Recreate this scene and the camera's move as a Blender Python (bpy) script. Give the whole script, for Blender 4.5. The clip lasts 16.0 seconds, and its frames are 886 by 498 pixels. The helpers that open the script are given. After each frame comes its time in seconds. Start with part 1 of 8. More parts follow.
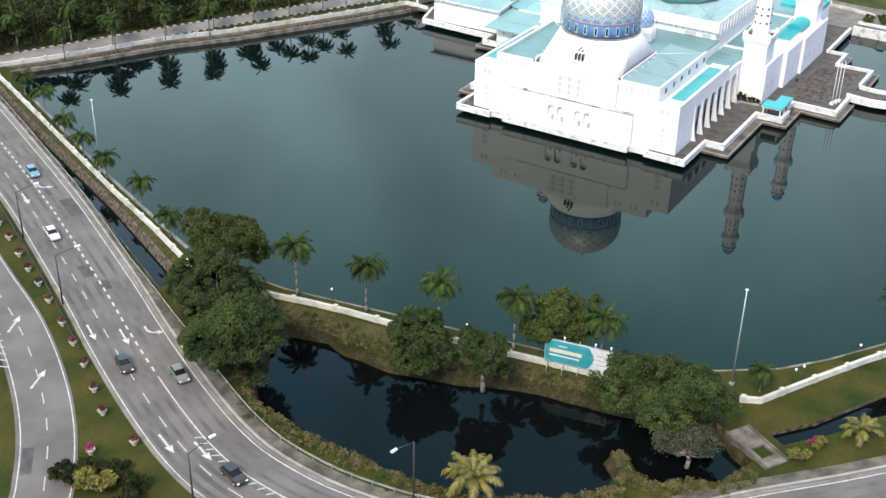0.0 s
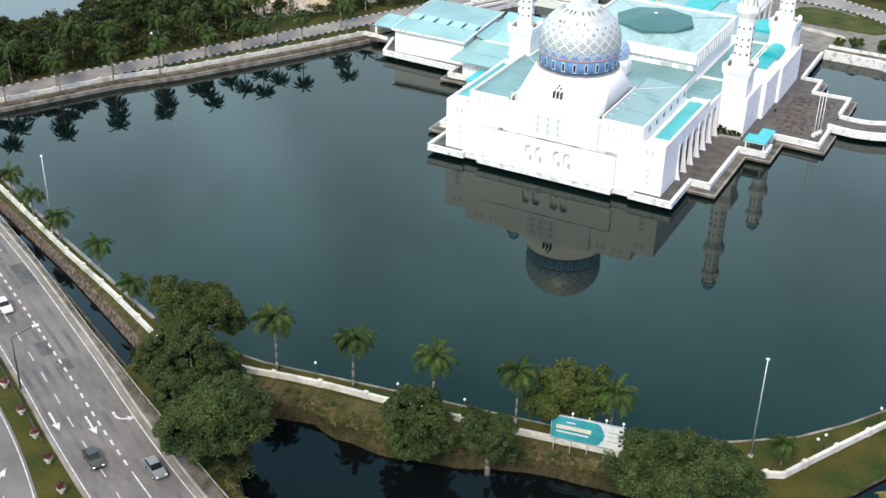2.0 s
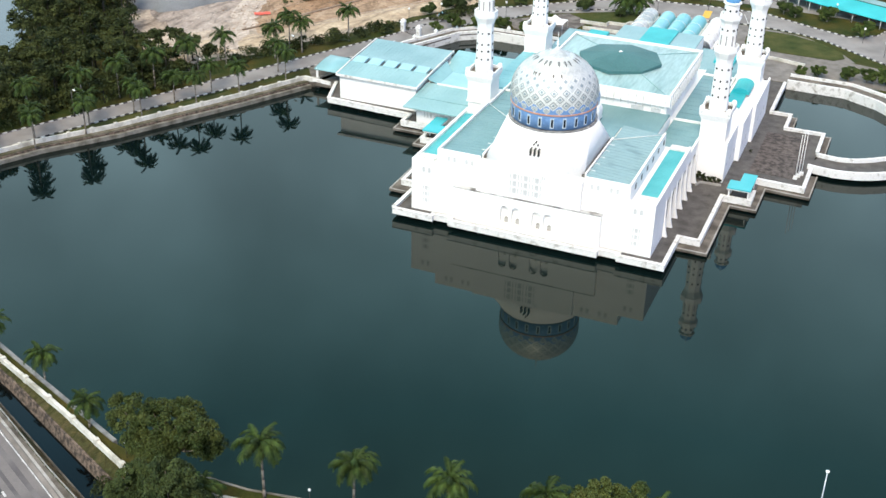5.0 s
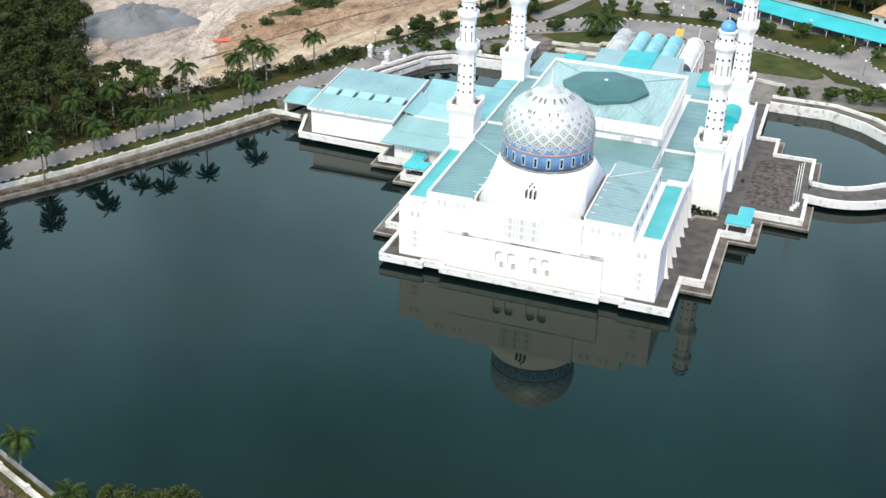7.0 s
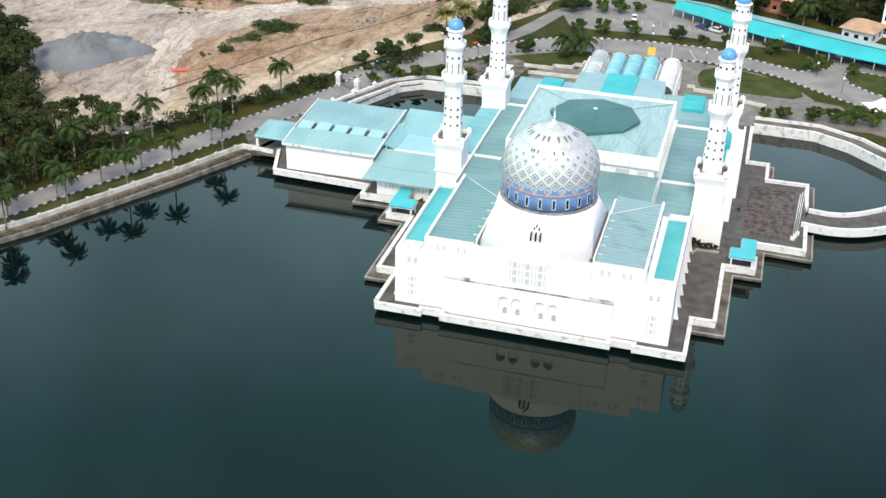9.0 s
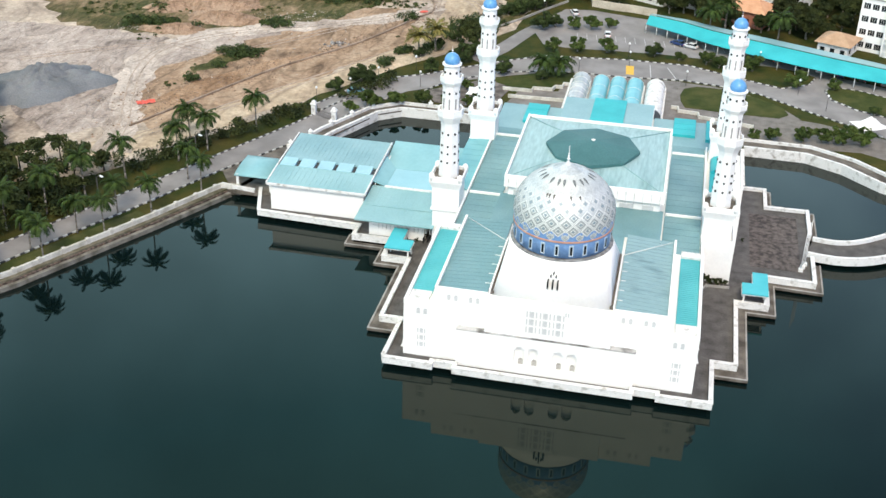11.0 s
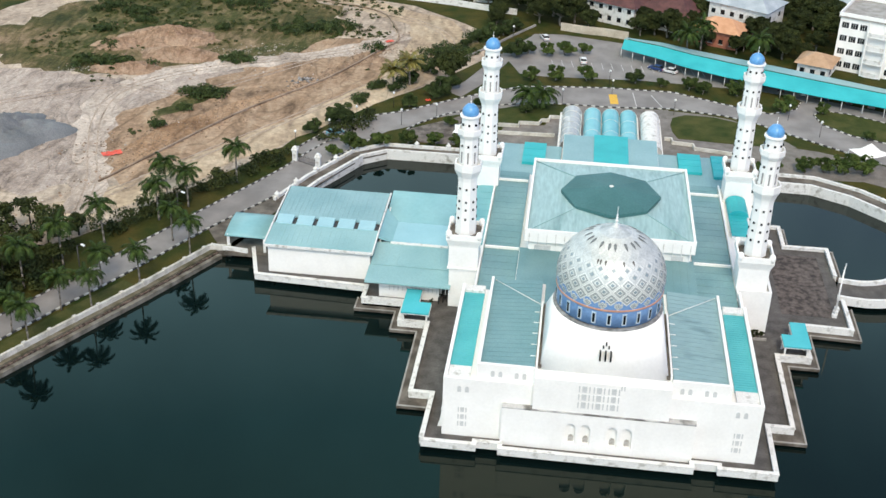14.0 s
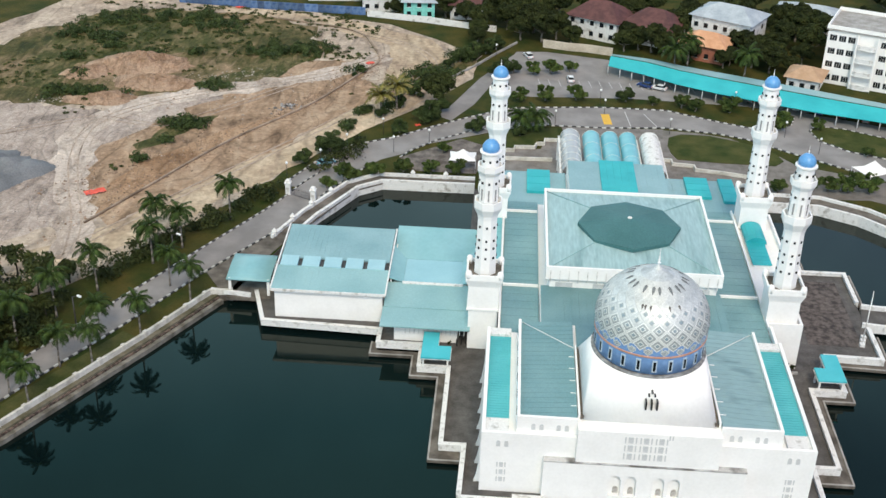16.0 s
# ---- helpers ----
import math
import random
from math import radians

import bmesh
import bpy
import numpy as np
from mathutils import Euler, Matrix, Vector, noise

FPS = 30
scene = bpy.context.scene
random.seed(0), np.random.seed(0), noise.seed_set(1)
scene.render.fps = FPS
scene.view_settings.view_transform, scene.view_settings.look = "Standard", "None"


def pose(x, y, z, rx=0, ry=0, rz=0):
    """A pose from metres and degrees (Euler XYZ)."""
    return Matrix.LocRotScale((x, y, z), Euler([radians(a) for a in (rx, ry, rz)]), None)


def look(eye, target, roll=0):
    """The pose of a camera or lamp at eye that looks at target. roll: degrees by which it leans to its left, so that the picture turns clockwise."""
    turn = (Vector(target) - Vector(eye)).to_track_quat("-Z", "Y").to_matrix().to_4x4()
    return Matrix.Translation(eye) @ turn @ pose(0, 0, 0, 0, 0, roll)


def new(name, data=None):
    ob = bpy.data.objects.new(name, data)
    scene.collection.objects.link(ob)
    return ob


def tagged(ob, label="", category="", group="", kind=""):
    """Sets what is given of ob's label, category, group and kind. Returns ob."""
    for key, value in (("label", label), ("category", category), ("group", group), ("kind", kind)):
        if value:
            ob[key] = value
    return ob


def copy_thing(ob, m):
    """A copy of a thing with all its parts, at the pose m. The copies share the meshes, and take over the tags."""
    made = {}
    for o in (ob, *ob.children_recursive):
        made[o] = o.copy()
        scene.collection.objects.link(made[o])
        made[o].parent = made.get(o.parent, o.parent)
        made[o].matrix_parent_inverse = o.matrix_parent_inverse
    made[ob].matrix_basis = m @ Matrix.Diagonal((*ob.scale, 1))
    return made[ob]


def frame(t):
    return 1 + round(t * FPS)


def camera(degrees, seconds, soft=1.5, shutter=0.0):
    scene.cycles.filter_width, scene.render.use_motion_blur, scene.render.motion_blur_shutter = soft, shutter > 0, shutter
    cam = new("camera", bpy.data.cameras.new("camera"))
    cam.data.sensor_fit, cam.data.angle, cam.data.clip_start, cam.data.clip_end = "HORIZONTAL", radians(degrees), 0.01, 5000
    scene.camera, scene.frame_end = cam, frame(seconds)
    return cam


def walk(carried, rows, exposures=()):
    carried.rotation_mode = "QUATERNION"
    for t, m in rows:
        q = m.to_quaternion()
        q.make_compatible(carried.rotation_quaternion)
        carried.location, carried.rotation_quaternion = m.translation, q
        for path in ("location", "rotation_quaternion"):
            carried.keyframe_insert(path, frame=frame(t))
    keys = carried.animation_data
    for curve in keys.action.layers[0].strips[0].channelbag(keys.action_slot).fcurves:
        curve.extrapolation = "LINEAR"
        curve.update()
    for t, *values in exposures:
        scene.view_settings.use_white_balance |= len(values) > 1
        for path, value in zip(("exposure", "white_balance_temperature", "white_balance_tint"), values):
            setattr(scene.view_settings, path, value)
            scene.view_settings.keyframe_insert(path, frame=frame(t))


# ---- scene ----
cam = camera(40.6, 16.0)
PATH = [
    (0, (94.248, -214.198, 98.452), (93.16, -212.412, 97.274), 1.1),
    (0.5, (90.809, -211.992, 98.748), (89.744, -210.19, 97.573), 1.2),
    (1, (87.125, -209.717, 99.149), (86.089, -207.898, 97.976), 1.2),
    (1.5, (83.418, -207.496, 99.58), (82.411, -205.658, 98.408), 1.2),
    (2, (79.68, -205.277, 100.032), (78.703, -203.423, 98.863), 1.3),
    (2.5, (75.896, -203.071, 100.477), (74.951, -201.2, 99.308), 1.3),
    (3, (72.114, -200.784, 100.916), (71.198, -198.898, 99.748), 1.3),
    (3.5, (68.392, -198.323, 101.213), (67.507, -196.421, 100.046), 1.3),
    (4, (64.792, -195.781, 101.441), (63.936, -193.866, 100.274), 1.3),
    (6.5, (47.642, -183.666, 103.996), (46.931, -181.694, 102.826), 1.3),
    (7, (43.976, -181.4, 104.198), (43.296, -179.418, 103.03), 1.4),
    (7.5, (40.24, -179.237, 104.405), (39.594, -177.241, 103.237), 1.5),
    (8, (36.487, -177.175, 104.62), (35.874, -175.169, 103.454), 1.5),
    (8.5, (32.653, -175.127, 104.846), (32.075, -173.108, 103.685), 1.6),
    (9, (28.871, -173.056, 105.1), (28.327, -171.026, 103.939), 1.6),
    (11.5, (10.056, -162.15, 108.065), (9.68, -160.085, 106.901), 1.8),
    (12, (6.425, -159.858, 108.36), (6.079, -157.788, 107.196), 1.8),
    (12.5, (2.837, -157.56, 108.654), (2.521, -155.484, 107.491), 1.8),
    (13, (-0.851, -155.36, 108.952), (-1.135, -153.28, 107.791), 1.8),
    (13.5, (-4.615, -153.097, 109.248), (-4.868, -151.012, 108.089), 1.8),
    (14, (-8.317, -150.836, 109.543), (-8.539, -148.746, 108.385), 1.9),
    (14.5, (-12.001, -148.549, 109.834), (-12.191, -146.455, 108.677), 1.9),
    (15, (-15.575, -146.237, 110.104), (-15.734, -144.139, 108.949), 1.9),
    (15.5, (-18.942, -143.876, 110.359), (-19.074, -141.776, 109.206), 1.8),
    (16, (-22.096, -141.59, 110.59), (-22.199, -139.487, 109.439), 1.8),
]
walk(cam, [(t, look(eye, target, roll)) for t, eye, target, roll in PATH], [(0, 0.31), (4, 0.3), (9, 0.19), (13, 0.01), (16, -0.19)])

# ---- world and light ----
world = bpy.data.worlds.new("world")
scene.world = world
world.use_nodes = True
wn = world.node_tree.nodes
wl = world.node_tree.links
wn.clear()
sky = wn.new("ShaderNodeTexSky")
sky.sky_type = "NISHITA"
sky.sun_disc = False
sky.sun_elevation = radians(46)
sky.sun_rotation = radians(172)
sky.air_density, sky.dust_density, sky.ozone_density = 1.0, 0.8, 1.0
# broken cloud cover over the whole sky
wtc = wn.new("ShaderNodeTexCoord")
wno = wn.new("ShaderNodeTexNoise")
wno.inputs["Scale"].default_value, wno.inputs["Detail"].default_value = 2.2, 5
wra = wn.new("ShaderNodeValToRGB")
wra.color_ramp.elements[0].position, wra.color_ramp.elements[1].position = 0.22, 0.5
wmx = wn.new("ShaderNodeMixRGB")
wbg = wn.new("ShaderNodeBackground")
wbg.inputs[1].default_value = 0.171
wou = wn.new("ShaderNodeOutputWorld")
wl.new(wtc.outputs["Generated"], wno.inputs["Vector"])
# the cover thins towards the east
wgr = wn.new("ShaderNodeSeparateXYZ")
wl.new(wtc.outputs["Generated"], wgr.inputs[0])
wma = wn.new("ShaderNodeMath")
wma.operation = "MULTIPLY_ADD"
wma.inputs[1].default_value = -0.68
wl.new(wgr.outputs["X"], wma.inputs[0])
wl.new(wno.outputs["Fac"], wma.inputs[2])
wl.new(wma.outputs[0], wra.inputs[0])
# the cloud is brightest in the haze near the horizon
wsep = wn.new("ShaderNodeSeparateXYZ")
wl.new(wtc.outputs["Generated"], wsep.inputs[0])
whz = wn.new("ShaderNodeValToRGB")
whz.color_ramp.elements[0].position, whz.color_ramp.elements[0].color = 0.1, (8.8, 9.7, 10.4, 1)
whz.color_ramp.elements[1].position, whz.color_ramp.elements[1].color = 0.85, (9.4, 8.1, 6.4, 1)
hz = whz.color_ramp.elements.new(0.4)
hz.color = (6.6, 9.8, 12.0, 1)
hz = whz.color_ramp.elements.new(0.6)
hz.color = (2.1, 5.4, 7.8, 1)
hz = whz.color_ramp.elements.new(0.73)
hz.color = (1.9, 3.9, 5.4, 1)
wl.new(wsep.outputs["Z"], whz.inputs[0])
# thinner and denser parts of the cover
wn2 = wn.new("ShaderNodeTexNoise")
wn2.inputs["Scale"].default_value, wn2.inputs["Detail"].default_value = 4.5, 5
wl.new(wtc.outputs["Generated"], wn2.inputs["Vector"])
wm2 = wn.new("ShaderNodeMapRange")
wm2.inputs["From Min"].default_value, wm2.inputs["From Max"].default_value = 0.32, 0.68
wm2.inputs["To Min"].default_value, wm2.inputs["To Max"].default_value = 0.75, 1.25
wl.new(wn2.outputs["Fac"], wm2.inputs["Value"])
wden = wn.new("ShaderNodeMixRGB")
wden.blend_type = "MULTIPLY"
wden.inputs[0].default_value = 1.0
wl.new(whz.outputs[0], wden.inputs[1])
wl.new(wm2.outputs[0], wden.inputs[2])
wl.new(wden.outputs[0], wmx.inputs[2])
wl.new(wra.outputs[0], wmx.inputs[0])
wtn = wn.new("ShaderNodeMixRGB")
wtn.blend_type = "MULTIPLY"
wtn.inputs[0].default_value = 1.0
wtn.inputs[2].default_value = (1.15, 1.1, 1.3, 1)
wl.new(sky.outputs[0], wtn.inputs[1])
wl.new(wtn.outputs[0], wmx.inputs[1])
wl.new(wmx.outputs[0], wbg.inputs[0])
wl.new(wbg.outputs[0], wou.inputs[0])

sun_data = bpy.data.lights.new("sun", "SUN")
sun_data.energy, sun_data.angle, sun_data.color = 2.82, radians(18), (1.0, 0.89, 0.73)
sun = new("sun", sun_data)
SUN_AZ, SUN_EL = radians(172), radians(46)
to_sun = Vector((math.sin(SUN_AZ) * math.cos(SUN_EL), math.cos(SUN_AZ) * math.cos(SUN_EL), math.sin(SUN_EL)))
sun.matrix_basis = look(to_sun * 400, (0, 0, 0))


# ---- materials ----
def surf(name, c1, c2, scale=0.5, rough=0.8, bump=0.15, fine=9.0, metal=0.0, rand=0.0, lo=0.35, hi=0.65, spec=0.4, stretch=(1, 1, 1), dist=0.05, island=0.0, vary=0.18):
    m = bpy.data.materials.new(name)
    m.use_nodes = True
    n, l = m.node_tree.nodes, m.node_tree.links
    p = n["Principled BSDF"]
    tc = n.new("ShaderNodeTexCoord")
    mp = n.new("ShaderNodeMapping")
    mp.inputs["Scale"].default_value = stretch
    l.new(tc.outputs["Object"], mp.inputs["Vector"])
    a = n.new("ShaderNodeTexNoise")
    a.inputs["Scale"].default_value, a.inputs["Detail"].default_value = scale, 4
    b = n.new("ShaderNodeTexNoise")
    b.inputs["Scale"].default_value, b.inputs["Detail"].default_value = scale * fine, 3
    l.new(mp.outputs[0], a.inputs["Vector"])
    l.new(mp.outputs[0], b.inputs["Vector"])
    r = n.new("ShaderNodeValToRGB")
    r.color_ramp.elements[0].position, r.color_ramp.elements[0].color = lo, (*c1, 1)
    r.color_ramp.elements[1].position, r.color_ramp.elements[1].color = hi, (*c2, 1)
    l.new(a.outputs["Fac"], r.inputs[0])
    v = n.new("ShaderNodeMapRange")
    v.inputs["From Min"].default_value, v.inputs["From Max"].default_value = 0.25, 0.75
    v.inputs["To Min"].default_value, v.inputs["To Max"].default_value = 1 - vary, 1 + vary
    l.new(b.outputs["Fac"], v.inputs["Value"])
    h = n.new("ShaderNodeHueSaturation")
    l.new(r.outputs[0], h.inputs["Color"])
    if rand:
        o = n.new("ShaderNodeObjectInfo")
        q = n.new("ShaderNodeMapRange")
        q.inputs["To Min"].default_value, q.inputs["To Max"].default_value = 1 - rand, 1 + rand
        l.new(o.outputs["Random"], q.inputs["Value"])
        k = n.new("ShaderNodeMath")
        k.operation = "MULTIPLY"
        l.new(v.outputs[0], k.inputs[0])
        l.new(q.outputs[0], k.inputs[1])
        l.new(k.outputs[0], h.inputs["Value"])
    else:
        l.new(v.outputs[0], h.inputs["Value"])
    colour = h.outputs[0]
    if island:
        g = n.new("ShaderNodeNewGeometry")
        w = n.new("ShaderNodeMapRange")
        w.inputs["To Min"].default_value, w.inputs["To Max"].default_value = 1 - island, 1 + island
        l.new(g.outputs["Random Per Island"], w.inputs["Value"])
        h2 = n.new("ShaderNodeHueSaturation")
        l.new(colour, h2.inputs["Color"])
        l.new(w.outputs[0], h2.inputs["Value"])
        colour = h2.outputs[0]
    l.new(colour, p.inputs["Base Color"])
    p.inputs["Roughness"].default_value, p.inputs["Metallic"].default_value = rough, metal
    p.inputs["Specular IOR Level"].default_value = spec
    if bump:
        u = n.new("ShaderNodeBump")
        u.inputs["Strength"].default_value, u.inputs["Distance"].default_value = bump, dist
        l.new(b.outputs["Fac"], u.inputs["Height"])
        l.new(u.outputs[0], p.inputs["Normal"])
    return m


WHITE = surf("white_paint", (0.81, 0.795, 0.76), (0.86, 0.845, 0.81), 0.25, 0.6, 0.0, vary=0.03)
WORN = surf("weathered_white_paint", (0.36, 0.34, 0.3), (0.7, 0.69, 0.66), 0.9, 0.75, 0.1, lo=0.28, hi=0.46)
WALLW = surf("mossy_white_wall", (0.34, 0.32, 0.26), (0.6, 0.58, 0.52), 0.35, 0.85, 0.15, lo=0.3, hi=0.55)
TEAL = surf("grey_teal_metal_roof", (0.118, 0.24, 0.252), (0.175, 0.305, 0.315), 0.12, 0.45, 0.05, fine=30, spec=0.5, vary=0.12)
TEALP = surf("pale_teal_metal_roof", (0.205, 0.365, 0.375), (0.265, 0.435, 0.44), 0.1, 0.42, 0.05, fine=40, spec=0.5, vary=0.1)
CYAN = surf("turquoise_roof_sheet", (0.022, 0.35, 0.375), (0.034, 0.42, 0.44), 0.2, 0.5, 0.04, fine=20, spec=0.35, vary=0.08)
CYANL = surf("bright_turquoise_sheet", (0.05, 0.42, 0.47), (0.08, 0.48, 0.53), 0.2, 0.5, 0.03, fine=20, vary=0.06)
COURTM = surf("streaked_pale_teal_roof", (0.18, 0.3, 0.3), (0.3, 0.44, 0.44), 0.35, 0.45, 0.03, fine=6, stretch=(1.0, 0.14, 1), lo=0.3, hi=0.48)
TEALM = surf("dull_teal_metal_roof", (0.19, 0.33, 0.35), (0.25, 0.4, 0.42), 0.12, 0.45, 0.03, fine=20, vary=0.08)
RUBBLE = surf("brown_rubble_stone", (0.035, 0.026, 0.02), (0.17, 0.125, 0.095), 1.6, 0.95, 0.5, fine=3, lo=0.38, hi=0.62, dist=0.15)
OCTA = surf("dark_teal_canopy", (0.04, 0.125, 0.125), (0.055, 0.155, 0.155), 0.15, 0.6, 0.04, fine=25)
BLUE = surf("blue_mosaic", (0.15, 0.3, 0.56), (0.21, 0.37, 0.63), 1.5, 0.35, 0.08)
SKYB = surf("blue_dome_paint", (0.095, 0.28, 0.55), (0.13, 0.34, 0.61), 1.0, 0.3, 0.03)
DOMEW = surf("silver_white_dome_panel", (0.5, 0.53, 0.515), (0.66, 0.68, 0.65), 0.3, 0.5, 0.05, fine=14, metal=0.3)
TILEF = surf("grey_dome_tile_border", (0.32, 0.355, 0.345), (0.41, 0.445, 0.43), 0.6, 0.45, 0.03, metal=0.25)
TILEB = surf("blue_grey_dome_tile", (0.21, 0.275, 0.3), (0.29, 0.35, 0.37), 0.6, 0.35, 0.03)
TILEW = surf("white_dome_lattice", (0.69, 0.71, 0.68), (0.81, 0.82, 0.78), 0.6, 0.48, 0.03, metal=0.2)
ORANGE = surf("orange_belt_tile", (0.45, 0.24, 0.16), (0.52, 0.3, 0.22), 1.0, 0.5, 0.03)
DARKW = surf("dark_window_glass", (0.008, 0.01, 0.012), (0.014, 0.018, 0.02), 1.0, 0.12, 0.0)
GREYW = surf("pale_window_lattice", (0.5, 0.51, 0.5), (0.6, 0.6, 0.59), 1.0, 0.5, 0.02)
DECK = surf("stained_terrace_tile", (0.05, 0.045, 0.041), (0.125, 0.116, 0.107), 0.5, 0.85, 0.15, fine=9, lo=0.25, hi=0.75, vary=0.25)
STONE = surf("weathered_concrete", (0.0618, 0.052, 0.04074), (0.1648, 0.145, 0.1212), 0.4, 0.9, 0.25)
CONC = surf("pale_concrete", (0.24, 0.225, 0.2), (0.38, 0.365, 0.34), 0.4, 0.85, 0.15)
ASPH = surf("worn_asphalt", (0.112, 0.1, 0.0965), (0.168, 0.15, 0.143), 0.16, 0.9, 0.12, fine=25, vary=0.07)
ASPH2 = surf("grey_asphalt", (0.185, 0.172, 0.163), (0.262, 0.247, 0.234), 0.18, 0.9, 0.12, fine=25, vary=0.07)
PATCH = surf("dark_asphalt_patch", (0.06, 0.06, 0.06), (0.09, 0.088, 0.085), 0.6, 0.9, 0.15, fine=12)
PAINT = surf("road_marking_paint", (0.36, 0.355, 0.34), (0.62, 0.61, 0.59), 1.2, 0.75, 0.05)
BLACKP = surf("black_kerb_paint", (0.02, 0.02, 0.02), (0.05, 0.05, 0.045), 2.0, 0.7, 0.05, rand=0.3)
WHITEP = surf("white_kerb_paint", (0.4, 0.39, 0.36), (0.62, 0.61, 0.57), 2.0, 0.7, 0.05, rand=0.12)
YELLOW = surf("yellow_road_paint", (0.62, 0.36, 0.04), (0.72, 0.43, 0.06), 1.5, 0.7, 0.05)
GRASS = surf("patchy_grass", (0.018, 0.034, 0.005), (0.068, 0.057, 0.013), 0.2, 0.95, 0.5, fine=14, lo=0.3, hi=0.7, spec=0.15, dist=0.2)
GRASSG = surf("green_lawn", (0.026, 0.043, 0.008), (0.075, 0.075, 0.022), 0.25, 0.95, 0.5, fine=14, lo=0.3, hi=0.7, spec=0.15, dist=0.2)
GRAVEL = surf("blue_grey_gravel", (0.13, 0.14, 0.145), (0.2, 0.21, 0.215), 0.1, 0.95, 0.4, fine=30, spec=0.2)
LEAF = surf("broad_leaves", (0.01, 0.023, 0.005), (0.064, 0.088, 0.025), 0.35, 0.65, 0.0, fine=7, rand=0.15, lo=0.3, hi=0.7, spec=0.2, island=0.3)
LEAFY = surf("olive_leaves", (0.019, 0.037, 0.006), (0.067, 0.081, 0.018), 0.35, 0.65, 0.0, fine=7, rand=0.15, lo=0.3, hi=0.7, spec=0.25, island=0.25)
LEAFO = surf("yellow_olive_leaves", (0.02, 0.038, 0.007), (0.076, 0.093, 0.022), 0.35, 0.65, 0.0, fine=7, rand=0.15, lo=0.3, hi=0.7, spec=0.2, island=0.25)
LEAFB = surf("bright_clipped_leaves", (0.026, 0.05, 0.009), (0.102, 0.135, 0.034), 0.4, 0.65, 0.0, fine=7, rand=0.2, lo=0.3, hi=0.7, spec=0.2, island=0.3)
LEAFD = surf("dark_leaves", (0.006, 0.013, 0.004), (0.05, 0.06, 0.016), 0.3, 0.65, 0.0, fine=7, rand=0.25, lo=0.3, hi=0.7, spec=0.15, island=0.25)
DRYLEAF = surf("dry_grey_leaves", (0.022, 0.03, 0.013), (0.068, 0.07, 0.038), 0.5, 0.8, 0.0, rand=0.15, island=0.25)
DRYG = surf("pale_dry_grass", (0.07, 0.06, 0.02), (0.17, 0.135, 0.06), 0.5, 0.9, 0.0, lo=0.3, hi=0.7, island=0.25)
PALML = surf("palm_fronds", (0.009, 0.023, 0.005), (0.05, 0.079, 0.017), 0.6, 0.6, 0.0, fine=5, rand=0.3, lo=0.3, hi=0.7, spec=0.12, island=0.22)
PALMY = surf("yellow_green_palm_fronds", (0.09, 0.085, 0.012), (0.19, 0.16, 0.035), 0.6, 0.5, 0.0, rand=0.2, island=0.22)
BARK = surf("grey_bark", (0.12, 0.1, 0.075), (0.24, 0.21, 0.17), 1.5, 0.9, 0.3)
# bark for the woodland trunks, shade under the crowns put into its colour
DARKBARK = surf("shade_dark_bark", (0.02, 0.018, 0.014), (0.05, 0.045, 0.035), 1.5, 0.95, 0.2)
PALMB = surf("pale_palm_trunk", (0.12, 0.105, 0.085), (0.25, 0.225, 0.19), 1.2, 0.85, 0.2, stretch=(1, 1, 3))
SHAFT = surf("green_crownshaft", (0.1, 0.17, 0.05), (0.16, 0.22, 0.08), 1.0, 0.5, 0.05)
SKIRT = surf("dead_brown_fronds", (0.1, 0.055, 0.03), (0.18, 0.1, 0.06), 1.5, 0.9, 0.1)
STEEL = surf("galvanised_steel", (0.45, 0.46, 0.47), (0.6, 0.61, 0.62), 1.0, 0.4, 0.03, metal=0.6)
DARKS = surf("dark_painted_steel", (0.03, 0.03, 0.03), (0.06, 0.055, 0.05), 1.0, 0.5, 0.05)
LAMPW = surf("white_lamp_glass", (0.75, 0.75, 0.73), (0.82, 0.82, 0.8), 1.0, 0.3, 0.0)
TYRE = surf("black_rubber", (0.012, 0.012, 0.012), (0.025, 0.025, 0.025), 3.0, 0.8, 0.1)
POTW = surf("cream_plant_pot", (0.6, 0.55, 0.42), (0.7, 0.65, 0.52), 1.5, 0.7, 0.05)
FLOWR = surf("dark_red_foliage", (0.06, 0.02, 0.018), (0.13, 0.04, 0.035), 2.0, 0.8, 0.0, rand=0.3, island=0.22)
FLOWM = surf("magenta_blossom", (0.2, 0.01, 0.05), (0.32, 0.03, 0.1), 2.0, 0.8, 0.0)
ROOFR = surf("dark_red_roof_tiles", (0.07, 0.03, 0.028), (0.12, 0.05, 0.045), 0.6, 0.8, 0.2)
ROOFO = surf("orange_roof_tiles", (0.5, 0.25, 0.13), (0.6, 0.33, 0.19), 0.6, 0.8, 0.2)
ROOFG = surf("pale_grey_blue_roof", (0.3, 0.34, 0.37), (0.42, 0.46, 0.48), 0.3, 0.5, 0.1)
BRICKR = surf("terracotta_wall", (0.32, 0.11, 0.07), (0.42, 0.17, 0.11), 0.5, 0.85, 0.1)
MINT = surf("mint_green_wall", (0.16, 0.5, 0.42), (0.22, 0.58, 0.5), 0.4, 0.8, 0.05)
BLUEF = surf("blue_fence_sheet", (0.03, 0.08, 0.2), (0.12, 0.18, 0.28), 0.8, 0.6, 0.05, rand=0.5)
REDT = surf("red_tarpaulin", (0.6, 0.06, 0.03), (0.75, 0.12, 0.07), 0.6, 0.6, 0.2)
TEALB = surf("teal_banner", (0.03, 0.25, 0.28), (0.045, 0.32, 0.35), 0.4, 0.5, 0.02)
